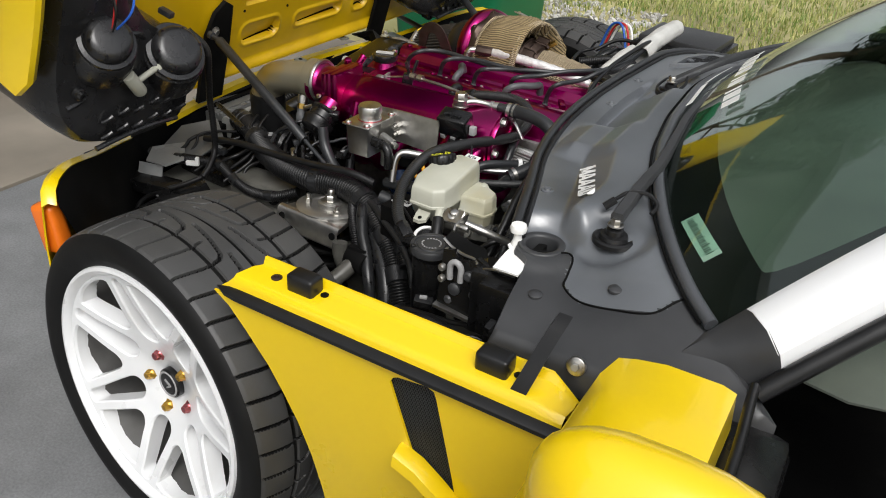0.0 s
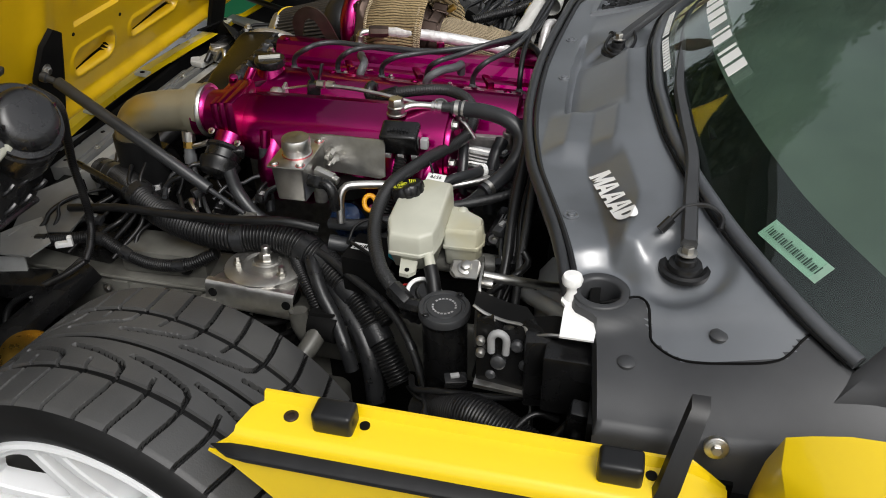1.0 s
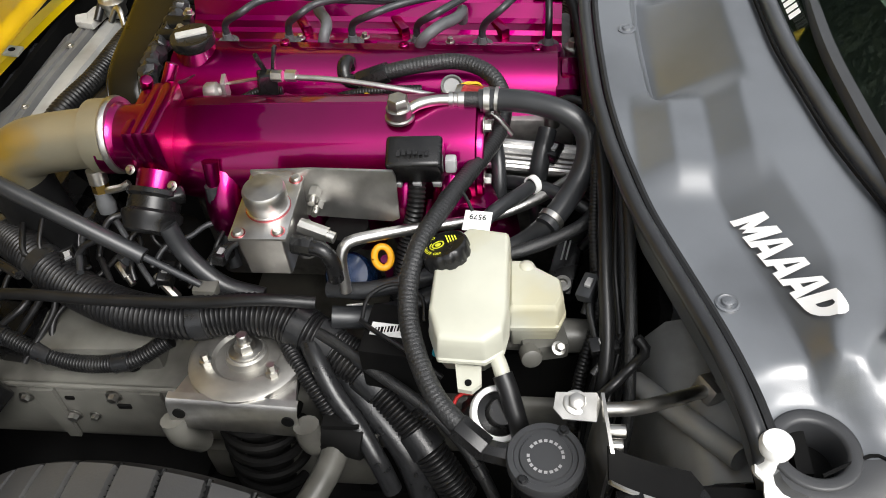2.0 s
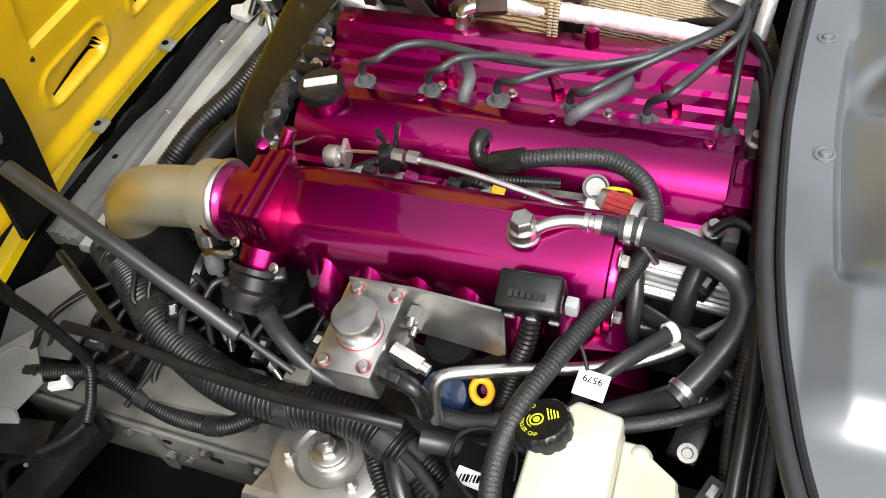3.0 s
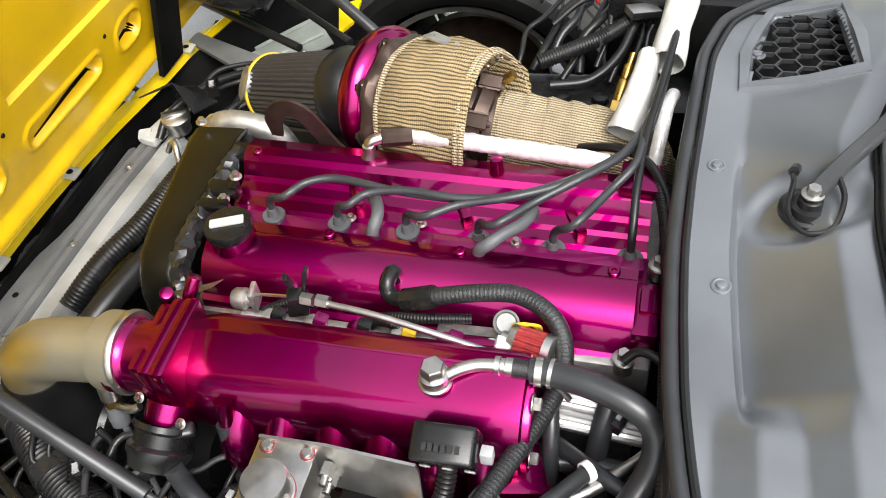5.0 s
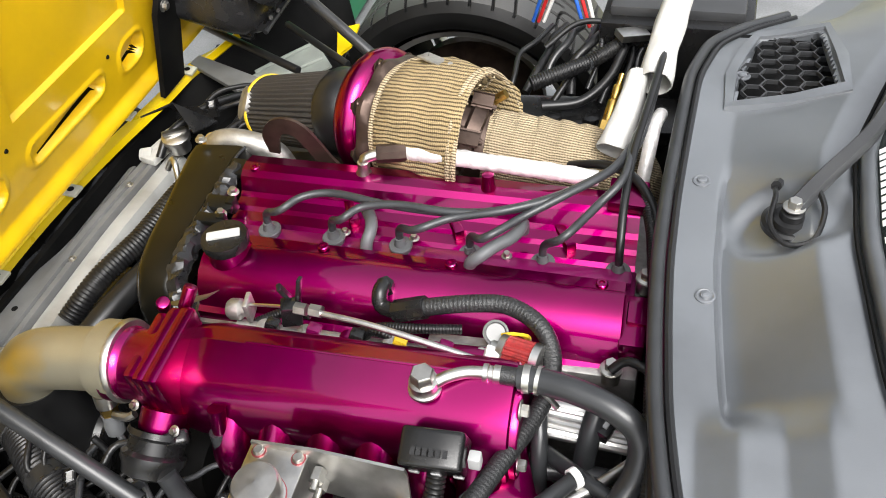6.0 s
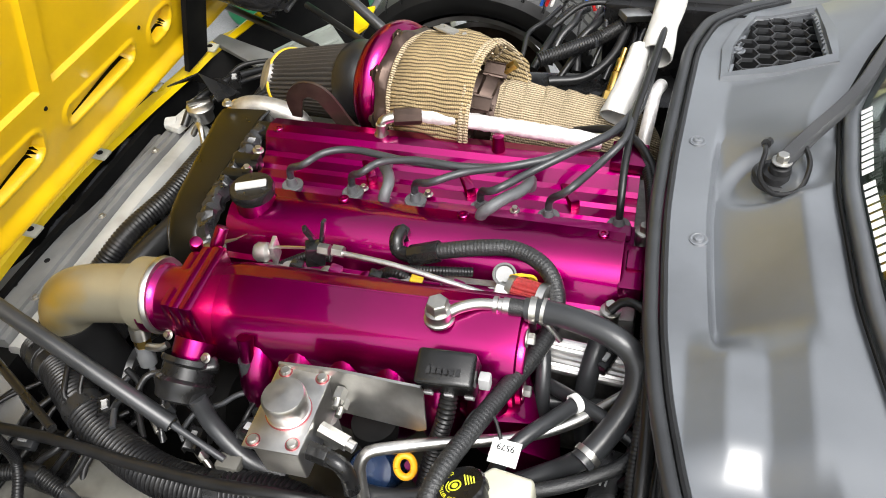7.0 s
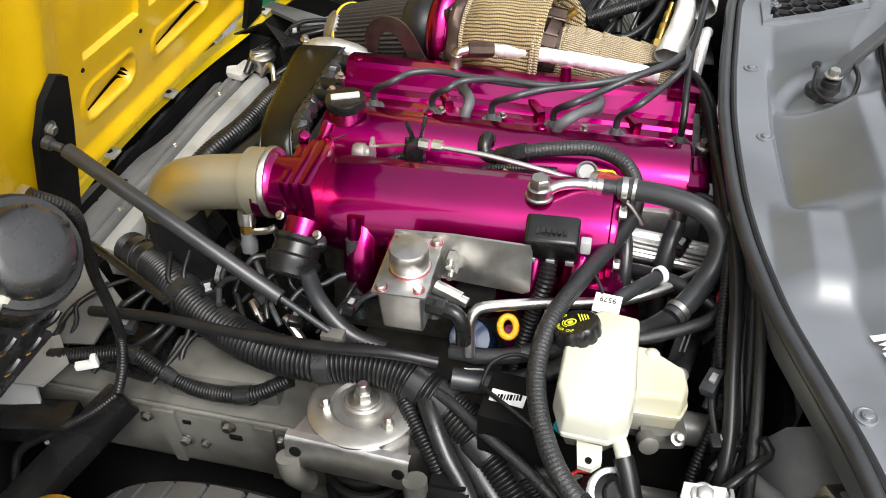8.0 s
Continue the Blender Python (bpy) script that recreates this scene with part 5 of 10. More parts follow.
def build_nose():
    # lower front bumper: top edge runs from the wheel arch round to the middle
    edge = [(-0.262, -0.012, 0.600), (-0.275, 0.000, 0.622), (-0.30, 0.03, 0.630), (-0.36, 0.10, 0.615), (-0.42, 0.20, 0.585), (-0.49, 0.32, 0.555), (-0.545, 0.43, 0.53), (-0.60, 0.60, 0.51), (-0.625, 0.85, 0.50)]
    path = smooth_path(edge, 0.03)
    path = path + [V((p.x, 2 * CY - p.y, p.z)) for p in path[::-1][1:]]
    bm = B()
    rows = []
    for i, p in enumerate(path):
        d = (path[min(i + 1, len(path) - 1)] - path[max(i - 1, 0)])
        out = V((-d.y, d.x, 0)).normalized()
        out = out if (p - V((0.2, CY, 0.5))).dot(out) > 0 else -out
        rows.append([p - out * 0.022 + V((0, 0, -0.006)), p - out * 0.008, p + out * 0.004 + V((0, 0, -0.006)), p + out * 0.012 + V((0, 0, -0.09)), p + out * 0.015 + V((0, 0, -0.2)), p + out * 0.0 + V((0, 0, 0.16 - p.z))])
    grid(bm, rows)
    thicken(bm, 0.003)
    inner = B()
    grid(inner, [[p + (V((0.35, CY, p.z)) - p).normalized() * 0.024 + V((0, 0, -0.008)), p + (V((0.35, CY, p.z)) - p).normalized() * 0.05 + V((0, 0, -0.09)), p + (V((0.35, CY, p.z)) - p).normalized() * 0.06 + V((0, 0, 0.2 - p.z))] for p in path])
    nose = part("front_bumper", bm, YELLOW, car, "yellow front bumper with an amber side lamp")
    part("bumper_liner", inner, DULL, nose)
    for y, o in ((-0.012, -1), (2 * CY + 0.012, 1)):
        bm = B()
        box(bm, (-0.285, y - 0.022 * o, 0.535), (0.05, 0.035, 0.10), (0, -8, 14 * -o), 0.012, 3)
        part("side_lamp", bm, AMBER, nose, "amber side marker lamp")
    bm = B()
    lathe(bm, (-0.30, 0.21, 0.40), (0.3, -0.2, 1), [(0, 0.02), (0.01, 0.042), (0.02, 0.046), (0.035, 0.044), (0.04, 0.03), (0.04, 0.0)], 28, False)
    part("fog_bulb_cap", bm, GOLD, nose, "amber round lamp back")
    # undertray and sheet behind, near-black: the bay's deep shade as colour
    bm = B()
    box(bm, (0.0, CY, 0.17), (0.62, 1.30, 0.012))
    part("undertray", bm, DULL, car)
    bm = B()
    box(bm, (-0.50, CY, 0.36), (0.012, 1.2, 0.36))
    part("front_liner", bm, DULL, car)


build_nose()


def build_lip():
    """Yellow flange along the bumper's top with cream clip pads."""
    pts = smooth_path([(-0.49, 0.46, 0.556), (-0.525, 0.68, 0.560), (-0.532, 0.90, 0.563), (-0.515, 1.10, 0.564), (-0.49, 1.27, 0.564), (-0.480, 1.385, 0.562), (-0.45, 1.47, 0.556)], 0.02)
    bm = B()
    grid(bm, [[p + V((-0.016, 0, -0.02)), p + V((-0.013, 0, 0.0)), p + V((0.014, 0, 0.001)), p + V((0.016, 0, -0.012))] for p in pts])
    thicken(bm, 0.002)
    lip = part("bumper_lip", bm, YELLOW, car, "yellow flange along the bumper top")
    for p in ((-0.505, 0.60, 0.564), (-0.513, 0.79, 0.566), (-0.508, 0.99, 0.568), (-0.490, 1.166, 0.598), (-0.474, 1.36, 0.568)):
        bm = B()
        box(bm, p, (0.030, 0.026, 0.006), (0, 8, 0), 0.002)
        pad = part("clip_pad", bm, BOTTLE, lip, "cream clip pad")
        bm = B()
        lathe(bm, V(p) + V((0, 0, 0.0032)), (0.14, 0, 1), [(0, 0.006), (0.0006, 0.006)], 12)
        part("pad_hole", bm, DULL, lip)


build_lip()


def build_bay():
    # firewall under the cowl, depth shade put into its near-black
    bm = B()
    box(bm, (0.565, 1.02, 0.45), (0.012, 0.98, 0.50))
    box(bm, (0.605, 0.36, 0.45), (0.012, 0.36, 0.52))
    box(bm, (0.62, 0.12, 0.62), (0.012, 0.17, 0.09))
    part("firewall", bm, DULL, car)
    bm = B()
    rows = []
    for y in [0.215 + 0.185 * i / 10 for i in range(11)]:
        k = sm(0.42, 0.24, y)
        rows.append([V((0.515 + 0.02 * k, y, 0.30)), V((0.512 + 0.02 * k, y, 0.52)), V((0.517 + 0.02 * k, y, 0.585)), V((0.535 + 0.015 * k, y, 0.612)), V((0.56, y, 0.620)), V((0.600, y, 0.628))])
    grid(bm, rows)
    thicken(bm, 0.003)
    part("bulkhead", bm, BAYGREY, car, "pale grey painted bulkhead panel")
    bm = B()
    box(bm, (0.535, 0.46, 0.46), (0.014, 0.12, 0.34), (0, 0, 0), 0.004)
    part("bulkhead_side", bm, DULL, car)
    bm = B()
    # dark sheet added where the bulkhead lies in shade
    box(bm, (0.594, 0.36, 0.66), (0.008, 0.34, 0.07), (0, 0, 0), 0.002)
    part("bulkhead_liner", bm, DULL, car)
    # undertray below the front bracing, blackened to stand for shade
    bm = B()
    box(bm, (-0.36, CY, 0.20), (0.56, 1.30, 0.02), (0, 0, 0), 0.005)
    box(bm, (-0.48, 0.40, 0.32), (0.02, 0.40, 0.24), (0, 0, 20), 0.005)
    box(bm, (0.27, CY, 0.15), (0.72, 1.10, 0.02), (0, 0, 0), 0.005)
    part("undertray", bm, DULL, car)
    # chassis rails with the folded flange and holes
    for y, o in ((0.45, 1), (1.25, -1)):
        bm = B()
        sec = round_section([(y - 0.06, 0.33), (y + 0.05, 0.33), (y + 0.05, 0.462), (y - 0.06, 0.452)], 3, 0.1)
        extrude_section(bm, sec, -0.44, 0.50, 6)
        rail = part("chassis_rail", bm, CHASSIS, car, "grey painted chassis rail")
        bm = B()
        box(bm, (-0.155, y + 0.0 * o, 0.478), (0.16, 0.07, 0.05), (0, 3, 5), 0.008)
        part("rail_bracket", bm, CHASSIS, rail)
        bm = B()
        box(bm, (-0.34, y + 0.02 * o, 0.468), (0.16, 0.08, 0.03), (0, -3, -8), 0.006)
        part("rail_end_bracket", bm, PLASTIC, rail)
        bm = B()
        lathe(bm, (-0.105, y - 0.038 * o, 0.482), (0.3, -1 * o, 0.2), [(-0.004, 0.013), (0.004, 0.013)], 18)
        part("rail_hole", bm, DULL, rail)
        for x, dz in ((-0.135, 0.0), (0.02, -0.03), (-0.21, -0.05)):
            bm = B()
            hexbolt(bm, (x, y - 0.062 * o, 0.44 + dz), (0, -1 * o, 0), 0.007, 0.007)
            part("rail_bolt", bm, STEEL, rail)
    for x, z, r in ((-0.06, 0.43, 0.006), (-0.03, 0.40, 0.005), (-0.26, 0.43, 0.006), (0.0, 0.44, 0.005), (-0.18, 0.39, 0.005)):
        bm = B()
        hexbolt(bm, (x, 0.388, z), (0, -1, 0), r, 0.006)
        part("rail_bolt", bm, STEEL, car)
    for x, w in ((-0.085, 0.012), (-0.235, 0.016)):
        bm = B()
        plate(bm, [(x, 0.388, 0.34), (x + w, 0.388, 0.34), (x + w * 1.4, 0.389, 0.452), (x - 0.01, 0.389, 0.452)], (0, -1, 0), 0.005)
        part("rail_strap", bm, CHASSIS, car)
    for x, z, w, h in ((-0.13, 0.415, 0.018, 0.009), (-0.045, 0.372, 0.010, 0.010), (-0.20, 0.43, 0.012, 0.006)):
        bm = B()
        box(bm, (x, 0.3885, z), (w, 0.003, h), (0, 0, 0), 0.001)
        part("rail_slot", bm, DULL, car)
    bm = B()
    tube(bm, [(-0.42, 0.392, 0.456), (-0.2, 0.390, 0.457), (0.0, 0.390, 0.456), (0.10, 0.392, 0.452)], 0.004, 8, 0.02)
    part("rail_seam", bm, CHASSIS, car)
    # wheel arch liner behind the strut, its shade coloured in as near-black
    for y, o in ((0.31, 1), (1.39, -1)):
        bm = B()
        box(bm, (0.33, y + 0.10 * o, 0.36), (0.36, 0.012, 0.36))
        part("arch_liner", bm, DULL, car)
    # floor of the bay, cross member, dark sump and gearbox
    bm = B()
    box(bm, (0.06, CY, 0.24), (0.26, 0.9, 0.09), bevel=0.02)
    part("cross_member", bm, CHASSIS, car)
    # left front bracing seen beside the lamp: plate with holes and a sloped black bar
    bm = B()
    plate(bm, [(-0.46, 0.42, 0.50), (-0.34, 0.43, 0.51), (-0.33, 0.50, 0.53), (-0.40, 0.55, 0.55), (-0.47, 0.50, 0.53)], (0, -0.3, 1), 0.004)
    part("gusset_plate", bm, GREYPAINT, car, "grey gusset plate")
    bm = B()
    plate(bm, [(-0.46, 0.397, 0.512), (-0.443, 0.421, 0.514), (-0.414, 0.455, 0.516), (-0.353, 0.392, 0.512), (-0.367, 0.351, 0.508), (-0.423, 0.346, 0.508)], (0, 0, 1), 0.004)
    shelf = part("lamp_shelf", bm, BAYGREY, car, "pale grey lamp shelf with a round hole")
    bm = B()
    lathe(bm, (-0.397, 0.383, 0.5125), (0, 0, 1), [(0, 0.0065), (0.0018, 0.0065)], 16)
    part("shelf_hole", bm, DULL, shelf)
    bm = B()
    tube(bm, [(-0.442, 0.392, 0.514), (-0.43, 0.421, 0.515), (-0.405, 0.425, 0.515), (-0.37, 0.392, 0.513)], 0.004, 8, 0.01)
    part("shelf_edge", bm, BAYGREY, shelf)
    bm = B()
    plate(bm, [(-0.445, 0.346, 0.500), (-0.387, 0.361, 0.500), (-0.352, 0.317, 0.455), (-0.415, 0.305, 0.455)], (0, -0.6, 0.8), 0.004)
    part("shelf_apron", bm, BAYGREY, shelf)
    bm = B()
    box(bm, (-0.328, 0.395, 0.512), (0.030, 0.010, 0.010), (0, 0, 25), 0.002)
    box(bm, (-0.318, 0.400, 0.518), (0.008, 0.010, 0.018), (0, 0, 25), 0.002)
    part("cable_clip", bm, INK, shelf, "white plastic cable clip")
    bm = B()
    lathe(bm, (-0.40, 0.455, 0.517), (0, -0.3, 1), [(-0.001, 0.009), (0.0025, 0.009)], 16)
    part("gusset_hole", bm, DULL, car)
    bm = B()
    box(bm, (-0.33, 0.27, 0.44), (0.05, 0.26, 0.03), (20, 0, -30), 0.004)
    box(bm, (-0.40, 0.32, 0.47), (0.16, 0.05, 0.03), (0, 0, 10), 0.004)
    part("lamp_carrier", bm, PLASTIC, car)
    for k in range(4):
        bm = B()
        lathe(bm, (-0.345 + 0.02 * k, 0.300 - 0.03 * k, 0.462 - 0.011 * k), (0, 0.3, 1), [(0, 0.003), (0.002, 0.003)], 8)
        part("carrier_hole", bm, GREYPAINT, car)


build_bay()


def build_far_corner():
    """Inner wing plates, arm and rods in the far front corner."""
    bm = B()
    box(bm, (-0.33, 1.45, 0.45), (0.34, 0.40, 0.012), (4, -6, 8), 0.003)
    box(bm, (-0.50, 1.42, 0.42), (0.012, 0.30, 0.16), (0, 0, 10), 0.003)
    part("far_liner", bm, DULL, car)
    flat = lambda pts, z: [(x, y, z) for x, y in pts]
    bm = B()
    plate(bm, flat(((-0.448, 1.608), (-0.373, 1.659), (-0.301, 1.594), (-0.230, 1.502), (-0.290, 1.427), (-0.399, 1.448)), 0.496), (0, 0, 1), 0.004)
    inner = part("inner_wing_plate", bm, WINGGREY, car, "pale green-grey inner wing plate")
    for a, b in (((-0.390, 1.462), (-0.300, 1.585)), ((-0.325, 1.450), (-0.260, 1.530))):
        bm = B()
        tube(bm, [(a[0], a[1], 0.502), ((a[0] + b[0]) / 2, (a[1] + b[1]) / 2, 0.503), (b[0], b[1], 0.502)], 0.0045, 8, 0.02)
        part("pressed_rib", bm, WINGGREY, inner)
    for x, y in ((-0.40, 1.50), (-0.35, 1.60), (-0.28, 1.46)):
        bm = B()
        hexbolt(bm, (x, y, 0.500), (0, 0, 1), 0.006, 0.005)
        part("plate_bolt", bm, STEEL, inner)
    bm = B()
    plate(bm, flat(((-0.486, 1.391), (-0.482, 1.422), (-0.302, 1.348), (-0.343, 1.308)), 0.556), (0, 0, 1), 0.008)
    part("arm_plate", bm, GREYPAINT, car, "dark grey arm plate")
    for a, b, r in (((-0.496, 1.482, 0.60), (-0.215, 1.332, 0.60), 0.008), ((-0.283, 1.460, 0.62), (-0.111, 1.328, 0.62), 0.007)):
        bm = B()
        cyl(bm, a, b, r, 12, bev=0.001)
        part("tie_rod", bm, RUBBER, car, "black painted rod")
    bm = B()
    plate(bm, flat(((-0.547, 1.362), (-0.543, 1.443), (-0.504, 1.405), (-0.520, 1.310)), 0.528), (0, 0, 1), 0.006)
    part("nose_flange", bm, YELLOW, car)
    bm = B()
    plate(bm, flat(((-0.188, 1.479), (-0.149, 1.502), (-0.140, 1.422), (-0.155, 1.383)), 0.596), (0, 0, 1), 0.006)
    part("wing_flange", bm, YELLOW, car)


build_far_corner()


def build_radiator():
    t = thing("radiator", (-0.42, 0.9, 0.176), "radiator with a pale grey aluminium top panel and black shroud", "radiator")
    bm = B()
    box(bm, (-0.435, 0.89, 0.35), (0.05, 0.78, 0.35))
    part("core", bm, DULL, t)

    def strip(y0, y1, sec, n=14):
        b = B()
        rows = [[V((x + 0.012 * sm(0.9, 1.15, y), y, z)) for x, z in sec] for y in [y0 + (y1 - y0) * k / n for k in range(n + 1)]]
        vs = grid(b, rows, True)
        b.faces.new(vs[0])
        b.faces.new(vs[-1])
        return b

    # broad panel, channel with a dark slot, and the paler tank edge
    bm = strip(0.60, 1.10, [(-0.552, 0.520), (-0.546, 0.529), (-0.500, 0.534), (-0.466, 0.536), (-0.461, 0.532), (-0.461, 0.505), (-0.552, 0.505)])
    for v in bm.verts:
        v.co.x = -0.461 + (v.co.x + 0.461) * (1.0 - 0.80 * sm(0.66, 0.93, v.co.y))
    part("top_panel", bm, GREYPAINT, t, "dusty pale grey top panel")
    bm = B()
    rows = []
    for i in range(41):
        y = 0.62 + 0.68 * i / 40
        row = []
        for k in range(13):
            x = -0.585 + 0.135 * k / 12
            row.append(V((x, y, 0.512 - 0.022 * math.sin(math.pi * k / 12) + 0.014 * noise.noise(V((x * 30, y * 22, 3.0))))))
        rows.append(row)
    grid(bm, rows)
    thicken(bm, 0.002)
    part("splash_cover", bm, PLASTIC, t, "crumpled glossy black splash cover", 50)
    part("channel", strip(0.592, 1.115, [(-0.459, 0.536), (-0.458, 0.543), (-0.446, 0.544), (-0.444, 0.538), (-0.440, 0.538), (-0.438, 0.545), (-0.428, 0.545), (-0.426, 0.537), (-0.426, 0.505), (-0.459, 0.505)]), GREYPAINT, t, "pale folded channel")
    part("channel_slot", strip(0.60, 1.11, [(-0.4445, 0.5390), (-0.4395, 0.5390), (-0.4395, 0.5365), (-0.4445, 0.5365)]), DULL, t)
    part("top_tank", strip(0.585, 1.135, [(-0.423, 0.532), (-0.418, 0.541), (-0.404, 0.544), (-0.392, 0.540), (-0.386, 0.530), (-0.385, 0.490), (-0.423, 0.490)]), BAYGREY, t, "pale tank edge")
    for x, y, r in ((-0.475, 0.757, 0.005), (-0.495, 0.70, 0.004), (-0.515, 0.66, 0.0045), (-0.480, 0.63, 0.004)):
        bm = B()
        lathe(bm, (x, y, 0.5335 + 0.0015 * sm(-0.52, -0.47, x)), (0, 0, 1), [(-0.002, r), (0.0012, r)], 14)
        part("panel_hole", bm, DULL, t)
    for y in (0.675, 0.86, 1.04):
        bm = B()
        hexbolt(bm, (-0.433, y, 0.545), (0, 0, 1), 0.0042, 0.004)
        part("tank_bolt", bm, STEEL, t)
    # worn mounting blocks and a filler at the far end
    bm = B()
    box(bm, (-0.420, 1.125, 0.552), (0.034, 0.060, 0.014), (0, 0, -12), 0.004)
    box(bm, (-0.436, 1.112, 0.556), (0.024, 0.024, 0.012), (10, 0, 20), 0.005)
    part("mount_block", bm, BARGREY, t, "pale worn mounting block")
    bm = B()
    lathe(bm, (-0.378, 1.135, 0.556), (0.1, -0.1, 1), [(0, 0.020), (0.020, 0.020), (0.023, 0.025), (0.032, 0.025), (0.036, 0.018), (0.036, 0.0)], 26, False)
    box(bm, (-0.375, 1.132, 0.595), (0.042, 0.011, 0.007), (0, 6, 40), 0.002)
    part("filler_cap", bm, ALU, t, "bright filler cap")
    # shroud with louvres
    bm = B()
    box(bm, (-0.345, 0.72, 0.45), (0.03, 0.30, 0.17), bevel=0.01)
    box(bm, (-0.345, 1.05, 0.45), (0.03, 0.30, 0.17), bevel=0.01)
    part("fan_shroud", bm, PLASTIC, t)
    bm = B()
    rows = [[V((x, 0.545 + dy, z + dz)) for x, z in ((-0.352, 0.535), (-0.330, 0.562), (-0.295, 0.575), (-0.262, 0.566), (-0.245, 0.54))] for dy, dz in ((-0.01, -0.05), (0.0, -0.006), (0.01, 0.0), (0.06, 0.008), (0.13, 0.006), (0.14, -0.05))]
    grid(bm, rows)
    thicken(bm, 0.003)
    duct = part("air_duct", bm, PLASTIC, t, "black moulded duct with louvres")
    for i in range(7):
        bm = B()
        box(bm, (-0.327 + 0.008 * i, 0.590 + 0.004 * i, 0.5785 + 0.0012 * i), (0.0035, 0.050, 0.006), (8, 0, 24), 0.001)
        part("shroud_slat", bm, GREYHOSE, duct)
    # black sheet in front, below the bonnet edge
    bm = B()
    rows = [[V((-0.62, y, 0.50)), V((-0.58, y, 0.524)), V((-0.556, y, 0.520)), V((-0.553, y, 0.49))] for y in [0.42 + 0.86 * i / 8 for i in range(9)]]
    grid(bm, rows)
    thicken(bm, 0.003)
    part("front_sheet", bm, DULL, t)


build_radiator()


# ---- engine ----
eng = thing("engine", (0.15, 0.80, 0.296), "straight-six engine with candy magenta covers and intake plenum", "engine")


def build_engine():
    # block and head
    bm = B()
    box(bm, (0.16, 0.83, 0.44), (0.56, 0.22, 0.28), bevel=0.015)
    box(bm, (0.16, 0.84, 0.605), (0.575, 0.27, 0.07), bevel=0.008)
    part("block", bm, CAST, eng, "dull cast cylinder head and block")
    slope = -0.028
    # intake cam cover
    sec = [(0.712, 0.640), (0.713, 0.652), (0.720, 0.656), (0.724, 0.664), (0.731, 0.680), (0.744, 0.694), (0.760, 0.702), (0.778, 0.705), (0.790, 0.703), (0.795, 0.6985), (0.812, 0.6965), (0.816, 0.692), (0.817, 0.668), (0.822, 0.660), (0.822, 0.640)]
    bm = B()
    extrude_section(bm, sec, -0.098, 0.424, 12, dz=slope * 0.5)
    bmesh.ops.bevel(bm, geom=[e for e in bm.edges if len(e.link_faces) == 2 and e.calc_face_angle(0) > 1.2], offset=0.003, segments=2, affect="EDGES")
    c1 = part("cam_cover", bm, CANDY, eng, "candy magenta intake cam cover", 32)
    # rear tab and step
    bm = B()
    box(bm, (0.437, 0.765, 0.655), (0.030, 0.075, 0.035), (0, 0, 0), 0.004)
    box(bm, (0.445, 0.774, 0.668), (0.034, 0.034, 0.016), (0, 8, 0), 0.003)
    part("cover_tab", bm, CANDY, c1)
    # oil filler neck and cap
    bm = B()
    lathe(bm, (-0.067, 0.777, 0.685), (0, 0, 1), [(0, 0.034), (0.01, 0.030), (0.026, 0.024)], 28)
    part("filler_neck", bm, CANDY, c1)
    bm = B()
    lathe(bm, (-0.067, 0.777, 0.710), (0, 0, 1), [(0, 0.025), (0.003, 0.029), (0.013, 0.0305), (0.017, 0.029), (0.018, 0.0)], 40, False)
    cap = part("oil_cap", bm, PLASTIC, c1, "black oil cap with a pale bar handle")
    bm = B()
    box(bm, (-0.067, 0.777, 0.7295), (0.042, 0.013, 0.004), (0, 0, 22), 0.0015)
    part("cap_handle", bm, BARGREY, c1, "pale grey bar handle")
    # exhaust cam cover
    sec = [(0.858, 0.640), (0.859, 0.660), (0.868, 0.666), (0.885, 0.667), (0.890, 0.672), (0.905, 0.6745), (0.912, 0.679), (0.922, 0.697), (0.930, 0.703), (0.945, 0.705), (0.965, 0.700), (0.978, 0.682), (0.985, 0.660), (0.986, 0.640)]
    bm = B()
    extrude_section(bm, sec, -0.118, 0.432, 12, dz=slope * 0.5)
    bmesh.ops.bevel(bm, geom=[e for e in bm.edges if len(e.link_faces) == 2 and e.calc_face_angle(0) > 1.2], offset=0.003, segments=2, affect="EDGES")
    c2 = part("cam_cover", bm, CANDY, eng, "candy magenta exhaust cam cover", 17)
    for x in (0.070, 0.215, 0.36):
        bm = B()
        box(bm, (x - 0.02, 0.900, 0.672 - 0.03 * (x + 0.1) * 0.9), (0.014, 0.05, 0.018), (0, 0, 30), 0.004)
        part("cover_rib", bm, CANDY, c2)
    bm = B()
    box(bm, (0.415, 0.945, 0.698), (0.05, 0.05, 0.016), (0, 4, 0), 0.004)
    part("cover_tab", bm, CANDY, c2)
    for p in ((0.234, 0.942, 0.69), (0.115, 0.985, 0.69)):
        bm = B()
        lathe(bm, p, (0, 0.1, 1), [(0, 0.011), (0.012, 0.009), (0.026, 0.008), (0.027, 0.005)], 18)
        part("breather_stub", bm, CANDY, c2)
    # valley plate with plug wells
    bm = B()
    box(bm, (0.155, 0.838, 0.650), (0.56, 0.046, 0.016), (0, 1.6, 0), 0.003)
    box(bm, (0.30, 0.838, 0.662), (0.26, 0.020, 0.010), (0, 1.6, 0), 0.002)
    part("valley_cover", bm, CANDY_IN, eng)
    for i in range(6):
        x = -0.050 + 0.0925 * i
        z = 0.664 - 0.0014 * i * 1.5
        bm = B()
        lathe(bm, (x, 0.849, z - 0.006), (0, 0, 1), [(0, 0.011), (0.011, 0.0150), (0.0135, 0.0156), (0.0150, 0.0148), (0.0152, 0.0085), (0.020, 0.0070), (0.026, 0.0060)], 28)
